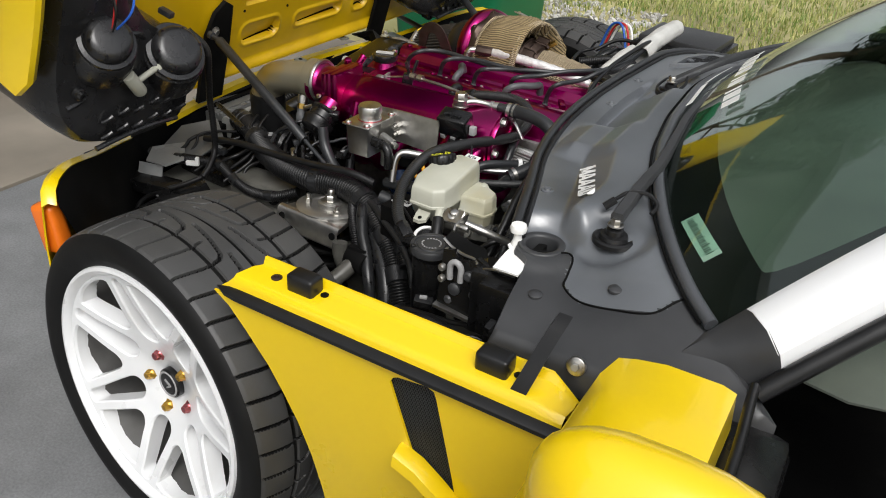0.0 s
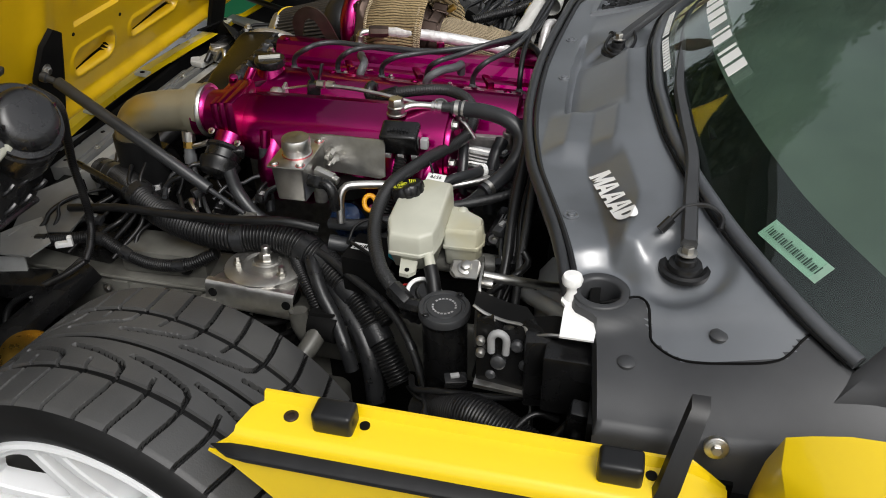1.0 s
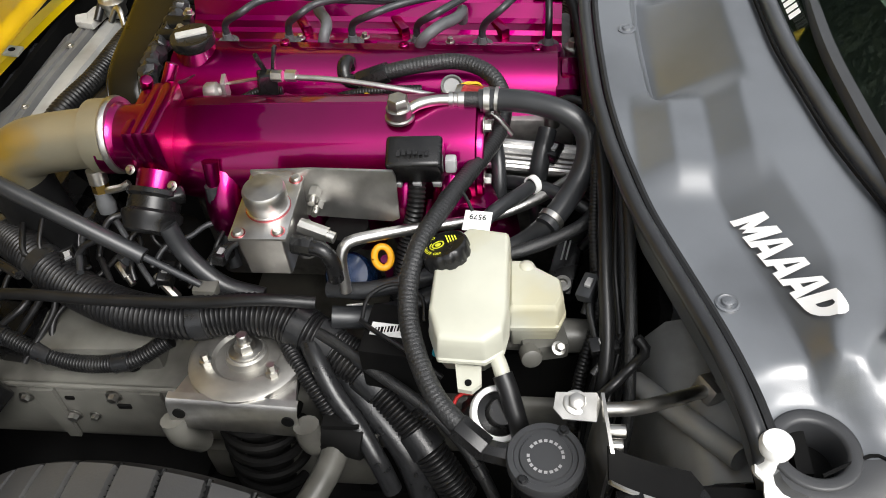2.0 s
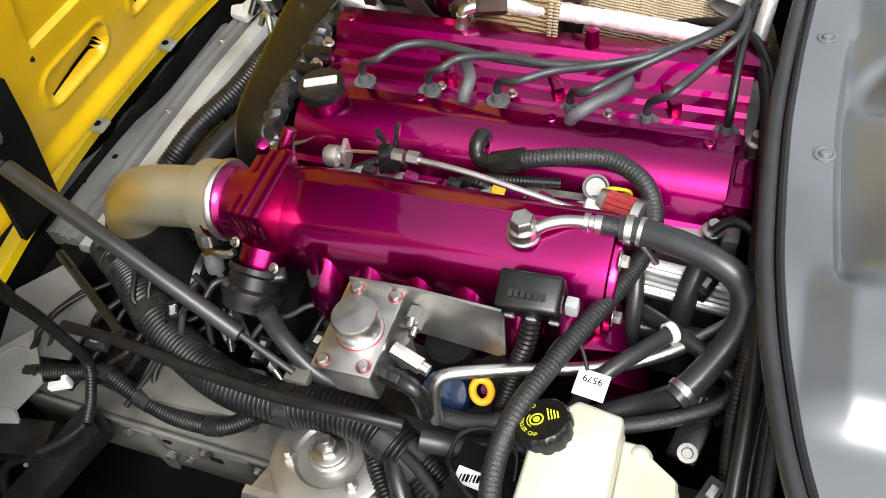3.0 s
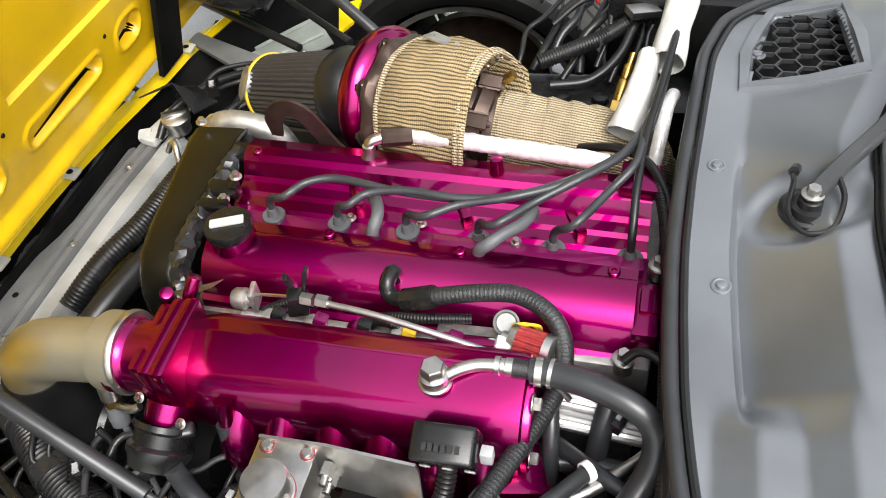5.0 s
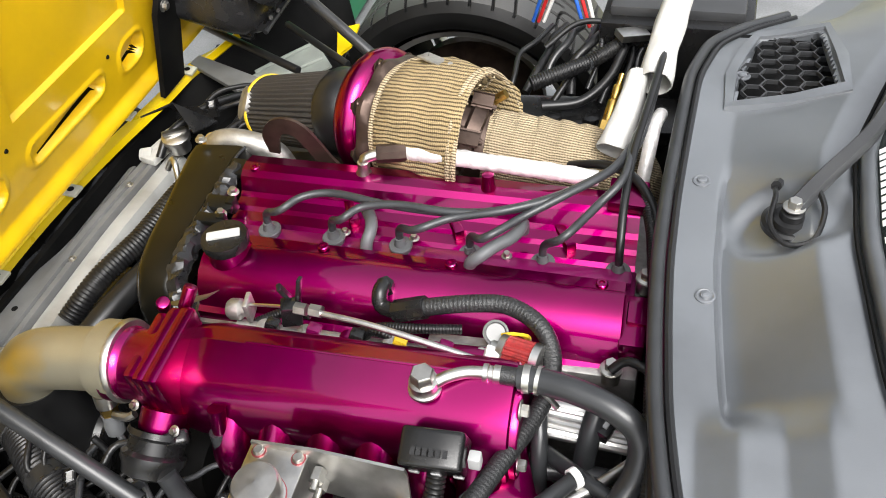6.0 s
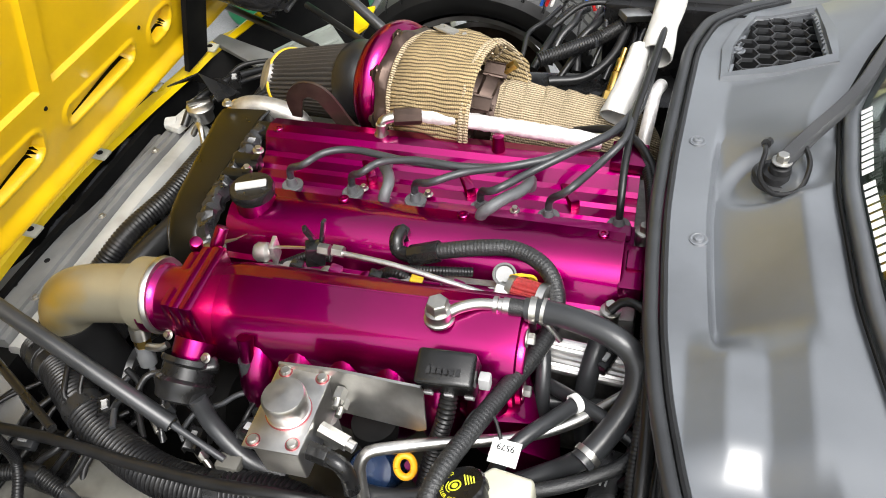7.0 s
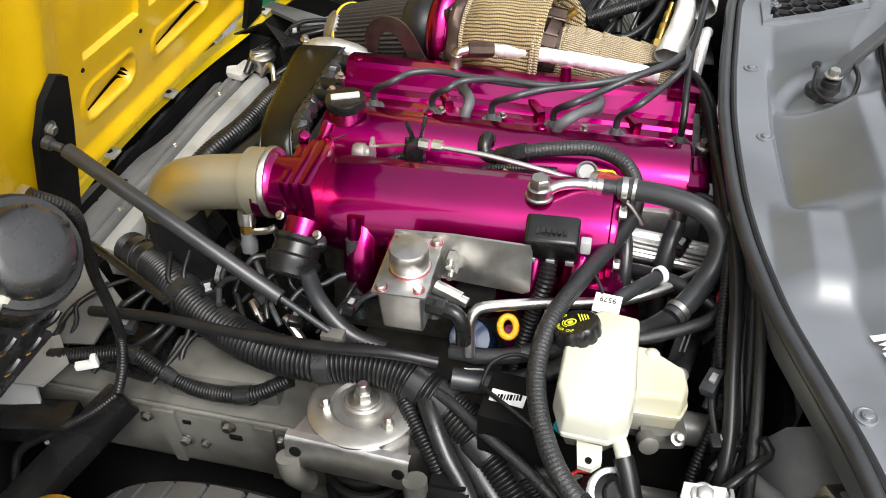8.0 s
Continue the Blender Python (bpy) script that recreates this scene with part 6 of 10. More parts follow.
        part("plug_boot", bm, BOOTGREY, eng, "grey rubber plug boot")
    # cover screws
    for x, y, z in ((0.05, 0.804, 0.6975), (0.216, 0.803, 0.6925), (0.397, 0.803, 0.686), (0.41, 0.935, 0.702), (-0.10, 0.935, 0.704)):
        bm = B()
        lathe(bm, (x, y, z - 0.002), (0, 0, 1), [(0, 0.0075), (0.003, 0.0072), (0.004, 0.006), (0.004, 0.0035), (0.002, 0.003), (0.002, 0)], 18, False)
        part("cover_screw", bm, CANDY, c1 if y < 0.85 else c2)
    # grey breather pipes between the covers
    for a in ([(0.098, 0.818, 0.668), (0.101, 0.822, 0.692), (0.104, 0.836, 0.702), (0.098, 0.856, 0.702), (0.086, 0.874, 0.703), (0.082, 0.888, 0.700), (0.082, 0.896, 0.685)], [(0.236, 0.812, 0.672), (0.240, 0.806, 0.694), (0.252, 0.806, 0.707), (0.268, 0.822, 0.711), (0.282, 0.838, 0.709), (0.290, 0.856, 0.706), (0.292, 0.874, 0.702), (0.290, 0.884, 0.680)]):
        bm = B()
        tube(bm, a, 0.0080, 16, 0.004)
        part("breather_pipe", bm, BOOTGREY, eng, "grey breather pipe")
    for p in ((0.055, 0.860, 0.668), (0.275, 0.848, 0.668), (0.15, 0.862, 0.668)):
        bm = B()
        hexbolt(bm, p, (0, 0, 1), 0.0045, 0.006)
        part("valley_bolt", bm, STEEL, eng)
    # stud and nut at the rear
    for p in ((0.447, 0.839, 0.645), (0.418, 0.711, 0.630)):
        bm = B()
        lathe(bm, p, (0, 0, 1), [(0, 0.012), (0.014, 0.011), (0.016, 0.013), (0.019, 0.013)], 16)
        hexbolt(bm, V(p) + V((0, 0, 0.019)), (0, 0, 1), 0.008, 0.010)
        part("stud", bm, STEEL, eng)
    # timing cover: a broad smooth bar across the front that curls down at its near end
    bm = B()
    line = [(0.712, 0.560, -0.190, -0.140), (0.716, 0.610, -0.192, -0.140), (0.722, 0.640, -0.194, -0.142), (0.735, 0.662, -0.197, -0.146), (0.757, 0.677, -0.202, -0.151), (0.80, 0.684, -0.209, -0.153), (0.86, 0.686, -0.217, -0.152), (0.92, 0.690, -0.224, -0.149), (0.965, 0.693, -0.229, -0.147), (0.992, 0.690, -0.232, -0.146), (1.004, 0.670, -0.232, -0.146), (1.008, 0.60, -0.230, -0.146)]
    rows = []
    for y, z, x0, x1 in line:
        d = V((0, 0.25, 1)) if y < 0.73 else V((0, 0, 1))
        rows.append([V((x0, y, z)) - d * 0.060, V((x0, y, z)) - d * 0.010, V((x0 + 0.004, y, z)) - d * 0.003, V((x0 + 0.012, y, z)), V((x1 - 0.012, y, z)) + d * 0.003, V((x1 - 0.003, y, z)) + d * 0.002, V((x1, y, z)) - d * 0.003, V((x1, y, z)) - d * 0.060])
    vs = grid(bm, rows)
    tc = part("timing_cover", bm, KHAKI, eng, "olive-black plastic timing belt cover")
    bm = B()
    tube(bm, [(x1 + 0.001, y, z + 0.001) for y, z, x0, x1 in line[1:10]], 0.0022, 8, 0.006)
    part("cover_seam", bm, GREYHOSE, tc, "worn pale seam edge")
    bm = B()
    tube(bm, [(x0 + 0.001, y, z - 0.012) for y, z, x0, x1 in line[1:10]], 0.003, 8, 0.008)
    part("cover_seam", bm, PLASTIC, tc)
    for y, sy in ((0.945, 0.034), (0.870, 0.026), (0.838, 0.018)):
        bm = B()
        box(bm, (-0.128, y, 0.690), (0.040, sy, 0.010), (0, 6, 4), 0.003)
        box(bm, (-0.113, y + 0.004, 0.686), (0.012, sy * 0.6, 0.022), (0, 0, 0), 0.003)
        part("cover_clip", bm, KHAKI, tc)
    for p in ((-0.118, 0.850, 0.690), (-0.214, 0.99, 0.700), (-0.120, 0.895, 0.690)):
        bm = B()
        hexbolt(bm, p, (0.2, 0, 1), 0.0055, 0.007)
        part("cover_bolt", bm, STEEL, tc)
    # crumpled tape edge between the timing cover and the cam covers
    bm = B()
    tube(bm, [(-0.110, 0.700, 0.640), (-0.120, 0.718, 0.668), (-0.130, 0.742, 0.684), (-0.138, 0.78, 0.682), (-0.142, 0.83, 0.680), (-0.142, 0.90, 0.682), (-0.138, 0.95, 0.688)], 0.013, 12, 0.004)
    for v in bm.verts:
        v.co += noise.noise_vector(v.co * 70) * 0.007 + noise.noise_vector(v.co * 160) * 0.002
    part("tape_edge", bm, TAPE, tc, "crumpled glossy black tape", 25)


build_engine()


def build_plenum():
    sl = 0.030
    sec = [(0.556, 0.638), (0.555, 0.655), (0.557, 0.668), (0.563, 0.684), (0.569, 0.6945), (0.574, 0.7010), (0.580, 0.7065), (0.588, 0.7110), (0.598, 0.7155), (0.612, 0.7205), (0.624, 0.7240), (0.627, 0.7225), (0.640, 0.7225), (0.650, 0.7190), (0.657, 0.7120), (0.661, 0.702), (0.662, 0.650), (0.640, 0.626), (0.590, 0.620), (0.564, 0.626)]
    bm = B()
    rows = []
    xs = [-0.062, -0.052, -0.036, -0.020, 0.0, 0.05, 0.10, 0.15, 0.20, 0.25, 0.30, 0.320, 0.328, 0.330]
    for x in xs:
        k = 1.0
        if x < 0.0:
            k = 0.86 + 0.14 * sm(-0.066, -0.012, x)
        if x > 0.325:
            k = 0.985 if x < 0.329 else 0.93
        cy, cz = 0.605, 0.675
        rows.append([V((x, cy + (y - cy) * k, cz + (z - cz) * k + 0.004 * (x / 0.33))) for y, z in sec])
    vs = grid(bm, rows, True)
    bm.faces.new(vs[0])
    bm.faces.new(vs[-1])
    pl = part("plenum", bm, CANDY, eng, "candy magenta intake plenum", 38)
    # end flange with bolts
    bm = B()
    rows = [[V((x, 0.605 + (y - 0.605) * k, 0.677 + (z - 0.675) * k)) for y, z in sec] for x, k in ((0.327, 0.90), (0.336, 0.90), (0.338, 0.86))]
    vs = grid(bm, rows, True)
    bm.faces.new(vs[0])
    bm.faces.new(vs[-1])
    part("end_plate", bm, CANDY, pl)
    for y, z in ((0.572, 0.655), (0.60, 0.712), (0.648, 0.70)):
        bm = B()
        hexbolt(bm, (0.337, y, z), (1, 0, 0), 0.007, 0.008)
        part("plate_bolt", bm, STEEL, pl)
    # fold line along the top
    bm = B()
    tube(bm, [(0.03, 0.6265, 0.7225), (0.17, 0.6265, 0.724), (0.315, 0.6265, 0.7262)], 0.0022, 8, 0.02)
    part("weld_bead", bm, CANDY, pl)
    # throttle body block, neck and lip
    bm = B()
    for x0, x1, s in ((-0.084, -0.067, 0.090), (-0.0685, -0.053, 0.101), (-0.0545, -0.036, 0.104)):
        box(bm, ((x0 + x1) / 2, 0.600, 0.690), (x1 - x0, s, s * 0.98), (0, 0, 3), 0.006)
    tb = part("throttle_body", bm, CANDY, pl)
    bm = B()
    lathe(bm, (-0.066, 0.598, 0.694), (-1, -0.06, 0.05), [(0, 0.045), (0.012, 0.042), (0.036, 0.040), (0.042, 0.0445), (0.060, 0.0445)], 40, True)
    part("throttle_neck", bm, CANDY, pl)
    for p, a in (((-0.085, 0.655, 0.728), (-0.08, 0.652, 0.742)), ((-0.06, 0.657, 0.728), (-0.05, 0.672, 0.752))):
        bm = B()
        cyl(bm, p, a, 0.008, 14, bev=0.002)
        part("throttle_boss", bm, CANDY, pl)
    # idle valve on the near side
    bm = B()
    lathe(bm, (-0.055, 0.560, 0.670), (-0.1, -0.75, -0.55), [(0, 0.026), (0.018, 0.025), (0.024, 0.024)], 24)
    part("valve_seat", bm, CANDY, pl)
    bm = B()
    lathe(bm, (-0.0575, 0.543, 0.657), (-0.1, -0.75, -0.6), [(0, 0.033), (0.006, 0.035), (0.010, 0.031), (0.024, 0.031), (0.028, 0.036), (0.034, 0.036), (0.040, 0.033), (0.050, 0.031), (0.053, 0.026), (0.054, 0.0)], 32, False)
    box(bm, (-0.036, 0.532, 0.657), (0.034, 0.018, 0.022), (20, 10, 30), 0.006, 3)
    iv = part("idle_valve", bm, PLASTIC, pl, "black idle valve")
    for p in ((-0.085, 0.552, 0.682), (-0.03, 0.535, 0.672), (-0.055, 0.515, 0.655)):
        bm = B()
        hexbolt(bm, p, (-0.1, -0.6, 0.7), 0.004, 0.005)
        part("valve_bolt", bm, STEEL, iv)
    # vacuum stub
    bm = B()
    lathe(bm, (0.014, 0.560, 0.690), (0.0, -0.35, -1), [(0, 0.010), (0.030, 0.0085), (0.034, 0.0075)], 18)
    part("vacuum_stub", bm, CANDY, pl)
    # runners, six, down and across to the head
    for i in range(6):
        x = 0.020 + 0.056 * i
        bm = B()
        tube(bm, [(x, 0.580, 0.662), (x, 0.556, 0.638), (x, 0.550, 0.605), (x + 0.004, 0.568, 0.570), (x + 0.012, 0.640, 0.570), (x + 0.018, 0.730, 0.600)], 0.024, 16, 0.012)
        part("runner", bm, CANDY, pl)
    bm = B()
    box(bm, (0.315, 0.575, 0.615), (0.06, 0.08, 0.05), (0, 20, 20), 0.008)
    box(bm, (0.345, 0.56, 0.575), (0.06, 0.07, 0.05), (0, 30, 10), 0.01)
    part("runner_brace", bm, CANDY, pl)
    # banjo bolt on top
    bm = B()
    lathe(bm, (0.240, 0.602, 0.722), (0, 0, 1), [(0, 0.0172), (0.003, 0.0172), (0.004, 0.0150), (0.015, 0.0150), (0.016, 0.0125)], 28)
    lathe(bm, (0.240, 0.602, 0.738), (0, 0, 1), [(0, 0.0128), (0.011, 0.0128), (0.013, 0.0110)], 6)
    part("banjo_bolt", bm, STEEL, pl, "worn brassy banjo bolt")


build_plenum()


def build_inlet_pipe():
    bm = B()
    pts = [(-0.112, 0.596, 0.700), (-0.16, 0.594, 0.695), (-0.21, 0.592, 0.688), (-0.245, 0.590, 0.676), (-0.264, 0.588, 0.648), (-0.268, 0.588, 0.628)]
    tube(bm, pts, 0.037, 28, 0.008)
    o = mesh_thing("intake_pipe", bm, PIPE, "dull bare metal intake pipe on the throttle body, yellow bonnet reflections in its colour", "pipe")
    bm = B()
    lathe(bm, (-0.108, 0.596, 0.700), (-1, -0.02, -0.06), [(-0.004, 0.046), (0.0, 0.048), (0.003, 0.048), (0.004, 0.0445)], 40)
    part("clamp_ring", bm, ALU, o, "bright clamp ring")
    bm = B()
    tube(bm, [(-0.2675, 0.588, 0.640), (-0.268, 0.588, 0.60), (-0.262, 0.588, 0.54), (-0.24, 0.59, 0.46)], 0.0405, 28, 0.01)
    part("coupling_hose", bm, RUBBER, o, "black silicone coupling hose")
    bm = B()
    lathe(bm, (-0.113, 0.596, 0.6995), (-1, -0.02, -0.06), [(0, 0.0455), (0.026, 0.0455), (0.029, 0.039)], 40)
    part("pipe_collar", bm, PIPE, o)
    # sensor boss, brass fitting and lead below
    bm = B()
    lathe(bm, (-0.142, 0.568, 0.668), (0, -0.25, -1), [(0, 0.012), (0.018, 0.012)], 16)
    part("sensor_boss", bm, ALU, o)
    bm = B()
    lathe(bm, (-0.142, 0.5635, 0.650), (0, -0.25, -1), [(0, 0.0105), (0.012, 0.0105)], 6)
    part("sensor_hex", bm, BRASS, o, "brass sensor nut")
    bm = B()
    lathe(bm, (-0.142, 0.560, 0.638), (0.05, -0.25, -1), [(0, 0.010), (0.010, 0.010), (0.014, 0.012), (0.028, 0.011)], 14)
    part("sensor_body", bm, BOOTGREY, o)
    bm = B()
    tube(bm, [(-0.138, 0.552, 0.612), (-0.125, 0.54, 0.58), (-0.11, 0.52, 0.55), (-0.09, 0.50, 0.53)], 0.004, 8, 0.008)
    part("sensor_lead", bm, BOOTGREY, o)
    bm = B()
    tube(bm, [(-0.13, 0.556, 0.644), (-0.105, 0.55, 0.655), (-0.095, 0.553, 0.66)], 0.005, 8, 0.006)
    part("side_fitting", bm, STEEL, o)


build_inlet_pipe()


# ---- turbocharger ----
def build_turbo():
    t = thing("turbocharger", (0.10, 1.08, 0.5), "turbocharger with a magenta compressor housing and woven heat blanket", "turbocharger")
    ax = V((-0.945, 0.310, -0.085)).normalized()
    c = V((0.046, 1.092, 0.684))
    # compressor: scroll of uneven radius with a bolted rim
    bm = B()
    u, w, d = frame_of(ax)
    rows = []
    for k in range(65):
        a = 2 * math.pi * k / 64
        g = 0.025 + 0.008 * (k / 64)
        R = 0.066 + 0.009 * (k / 64)
        e = u * math.cos(a) + w * math.sin(a)
        rows.append([c + e * (R + g * math.cos(b)) + ax * (0.010 + g * 0.85 * math.sin(b)) for b in (2 * math.pi * j / 18 for j in range(18))])
    grid(bm, rows, True)
    lathe(bm, c, ax, [(-0.016, 0.086), (-0.010, 0.092), (0.0, 0.088), (0.012, 0.070), (0.030, 0.050), (0.045, 0.046), (0.060, 0.050), (0.062, 0.053)], 56)
    part("compressor", bm, CANDY, t, "candy magenta compressor housing", 60)
    # scalloped backplate with clamp bolts
    bm = B()
    rows = []
    for h, r, q in ((-0.040, 0.074, 0), (-0.034, 0.090, 0), (-0.024, 0.096, 1), (-0.016, 0.096, 1), (-0.012, 0.091, 1), (-0.012, 0.065, 0)):
        rows.append([c + ax * h + (u * math.cos(a) + w * math.sin(a)) * (r + (0.0035 * math.cos(8 * a) if q else 0)) for a in (2 * math.pi * k / 96 for k in range(96))])
    grid(bm, rows, True)
    part("backplate", bm, BROWNSTEEL, t, "brown heat-stained backplate")
    for k in range(8):
        a = 2 * math.pi * k / 8
        bm = B()
        p = c - ax * 0.013 + (u * math.cos(a) + w * math.sin(a)) * 0.090
        hexbolt(bm, p, ax, 0.0085, 0.009)
        box(bm, p - ax * 0.002, (0.012, 0.022, 0.006), (90, 0, 90), 0.002)
        part("clamp_bolt", bm, BROWNSTEEL, t)
    # blanket: a puffy hood round the turbine housing, open towards the outlet
    bm = B()
    rows = []
    prof = [(0.004, 0.072), (0.002, 0.084), (0.010, 0.091), (0.035, 0.097), (0.065, 0.099), (0.095, 0.098), (0.118, 0.095), (0.134, 0.092), (0.140, 0.089), (0.138, 0.084), (0.122, 0.074), (0.100, 0.058)]
    cb = c - ax * 0.034
    for i, (h, r) in enumerate(prof):
        row = []
        for j in range(96):
            a = 2 * math.pi * j / 96
            e = u * math.cos(a) + w * math.sin(a)
            p = cb - ax * h + e * r
            q = V((0.6 * math.cos(a) * 3, h * 18, math.sin(a) * 3))
            k = noise.noise(q) * 0.010 + noise.noise(q * 2.7) * 0.004
            if i in (7, 8):
                k += 0.003
            row.append(p + e * k - ax * (k * 0.8 + 0.006 * math.sin(2 * a + 0.5) * sm(0.05, 0.14, h)))
        rows.append(row)
    grid(bm, rows, True)
    bl = part("heat_blanket", bm, BLANKET, t, "tan woven turbine heat blanket", 70)
    for h, r, wave in ((0.006, 0.091, 0.0), (0.139, 0.092, 0.006), (0.132, 0.0945, 0.006)):
        bm = B()
        ring = [cb - ax * (h + wave * math.sin(2 * a + 0.5)) + (u * math.cos(a) + w * math.sin(a)) * (r + 0.0025 * noise.noise(V((2 * math.cos(a), 2 * math.sin(a), h * 30)))) for a in (2 * math.pi * k / 60 for k in range(61))]
        tube(bm, ring, 0.0040, 8, 0.006)
        part("blanket_hem", bm, WRAP, bl)
    bm = B()
    top = cb - ax * 0.060 + V((0.004, 0.026, 0.0985))
    box(bm, top, (0.058, 0.026, 0.003), (-16, 3, -26), 0.001)
    part("blanket_tag", bm, CAST, bl, "small grey riveted tag")
    for k in (-1, 1):
        bm = B()
        lathe(bm, top + V((k * 0.020, -k * 0.010, 0.0015)), (0, -0.3, 1), [(0, 0.0045), (0.003, 0.0035), (0.003, 0)], 12, False)
        part("rivet", bm, STEEL, bl)
    # strings that lace the hood's mouth
    for k in range(5):
        a0 = radians(200 + 24 * k)
        bm = B()
        tube(bm, [cb - ax * (0.144 - 0.012 * q) + (u * math.cos(a0 + 0.1 * q) + w * math.sin(a0 + 0.1 * q)) * (0.088 - 0.010 * q) for q in range(4)], 0.0016, 6, 0.006)
        part("lacing", bm, WRAP, bl)
    # turbine outlet, clamp and wrapped downpipe
    p0 = V((0.206, 1.056, 0.668))
    o = cb - ax * 0.080
    way = (p0 - o).normalized()
    reach = (p0 - o).length
    bm = B()
    lathe(bm, o, way, [(0.0, 0.058), (reach - 0.062, 0.058), (reach - 0.056, 0.054), (reach - 0.046, 0.054), (reach - 0.042, 0.062), (reach - 0.024, 0.062), (reach - 0.020, 0.056), (reach + 0.01, 0.052)], 40)
    part("outlet_flange", bm, BROWNSTEEL, t, "brown heat-stained outlet flange")
    fu, fw, fd = frame_of(way)
    for k in range(6):
        bm = B()
        a = radians(60 * k + 15)
        p = o + way * (reach - 0.034) + (fu * math.cos(a) + fw * math.sin(a)) * 0.063
        box(bm, p, (0.024, 0.018, 0.018), (30 * k, 10, 0), 0.003)
        cyl(bm, p - way * 0.016, p + way * 0.020, 0.0042, 8)
        part("flange_lug", bm, BROWNSTEEL, t)
    bm = B()
    cyl(bm, (0.196, 1.092, 0.722), (0.214, 1.088, 0.730), 0.010, 12, bev=0.002)
    cyl(bm, (0.214, 1.088, 0.730), (0.232, 1.090, 0.742), 0.007, 12)
    part("probe", bm, BRASS, t, "dull brassy probe at the outlet")
    bm = B()
    pts = [p0, p0 + V((0.05, 0.002, -0.008)), p0 + V((0.125, 0.010, -0.024)), p0 + V((0.178, 0.035, -0.056)), p0 + V((0.202, 0.05, -0.11)), p0 + V((0.205, 0.05, -0.21)), p0 + V((0.20, 0.05, -0.37))]
    path = smooth_path(pts, 0.003)
    uu, ww, _ = frame_of(path[1] - path[0])
    rows = []
    for i, q in enumerate(path):
        dd = (path[min(i + 1, len(path) - 1)] - path[max(0, i - 1)]).normalized()
        uu = (uu - dd * uu.dot(dd)).normalized()
        ww = dd.cross(uu)
        row = []
        for j in range(40):
            a = 2 * math.pi * j / 40
            f = ((i * 0.003 + 0.030 * j / 40 + 0.004 * noise.noise(V((i * 0.02, j * 0.1, 0)))) / 0.030) % 1.0
            r = 0.0560 + 0.0042 * (1 - f) ** 0.7 + 0.0022 * noise.noise(q * 45 + V((j * 0.3, 0, 0)))
            row.append(q + uu * (r * math.cos(a)) + ww * (r * math.sin(a)))
        rows.append(row)
    vs = grid(bm, rows, True)
    bm.faces.new(vs[0])
    part("downpipe", bm, WRAP, t, "tan wrapped exhaust downpipe", 60)
    # manifold below
    bm = B()
    for i in range(3):
        tube(bm, [(0.02 + 0.10 * i, 0.985, 0.58), (0.03 + 0.09 * i, 1.03, 0.575), (0.08 + 0.04 * i, 1.06, 0.60)], 0.022, 12, 0.01)
    part("manifold", bm, BROWNSTEEL, t)
    # intake filter, drooping away from the compressor
    fax = V((-0.91, 0.33, -0.27)).normalized()
    f0 = c + ax * 0.050
    bm = B()
    u2, w2, d2 = frame_of(fax)
    rows = []
    for h, r, q in ((0.034, 0.064, 0), (0.040, 0.0660, 1), (0.07, 0.0650, 1), (0.10, 0.0635, 1), (0.13, 0.0620, 1), (0.16, 0.0605, 1), (0.19, 0.0590, 1), (0.213, 0.0580, 1), (0.216, 0.0570, 0)):
        row = []
        for j in range(240):
            a = 2 * math.pi * j / 240
            p = f0 + fax * h
            wob = 0.9 * noise.noise(V((a * 1.6, h * 16, 3.0)))
            rr = r - (0.0042 * (0.5 + 0.5 * math.cos(a * 48 + wob)) if q else 0)
            row.append(p + (u2 * math.cos(a) + w2 * math.sin(a)) * rr)
        rows.append(row)
    vs = grid(bm, rows, True)
    bm.faces.new(vs[-1])
    fl = part("air_filter", bm, FILTER, t, "dark pleated cone air filter", 25)
    bm = B()
    lathe(bm, f0, fax, [(-0.012, 0.052), (-0.002, 0.060), (0.012, 0.068), (0.034, 0.071), (0.040, 0.068), (0.041, 0.062)], 48)
    part("filter_base", bm, RUBBER, fl)
    bm = B()
    lathe(bm, f0, fax, [(0.212, 0.0585), (0.213, 0.0605), (0.2175, 0.0605), (0.219, 0.054), (0.219, 0)], 48, False)
    part("filter_end", bm, INJ, fl, "yellow filter end ring")
    e0 = f0 + fax * 0.219
    bm = B()
    lathe(bm, e0 + V((-0.010, -0.012, 0.012)), (-0.62, -0.30, 0.40), [(0, 0.024), (0.010, 0.026), (0.014, 0.029), (0.032, 0.029), (0.035, 0.024), (0.035, 0)], 30, False)
    part("breather_end", bm, CAST, t, "dull metal coupling beside the filter")
    bm = B()
    lathe(bm, e0 + V((-0.010, -0.012, 0.012)), (-0.62, -0.30, 0.40), [(0.003, 0.0255), (0.003, 0.0268), (0.009, 0.0272), (0.009, 0.0255)], 30, False)
    part("coupling_band", bm, INJ, t, "yellow band")
    # hooked strap in front of the filter
    bm = B()
    hook = smooth_path([(-0.094, 0.990, 0.690), (-0.090, 0.986, 0.722), (-0.076, 0.982, 0.742), (-0.058, 0.980, 0.748), (-0.040, 0.980, 0.740), (-0.026, 0.982, 0.716), (-0.014, 0.986, 0.686), (0.004, 0.990, 0.655)], 0.006)
    rows = []
    for i, q in enumerate(hook):
        dd = (hook[min(i + 1, len(hook) - 1)] - hook[max(0, i - 1)]).normalized()
        out = V((-dd.z, 0, dd.x)) * (0.013 if i > 5 else 0.008 + 0.001 * i)
        rows.append([q + out, q + out + V((0, -0.005, 0)), q - out + V((0, -0.005, 0)), q - out])
    vs = grid(bm, rows, True)
    bm.faces.new(vs[0])
    bm.faces.new(vs[-1])
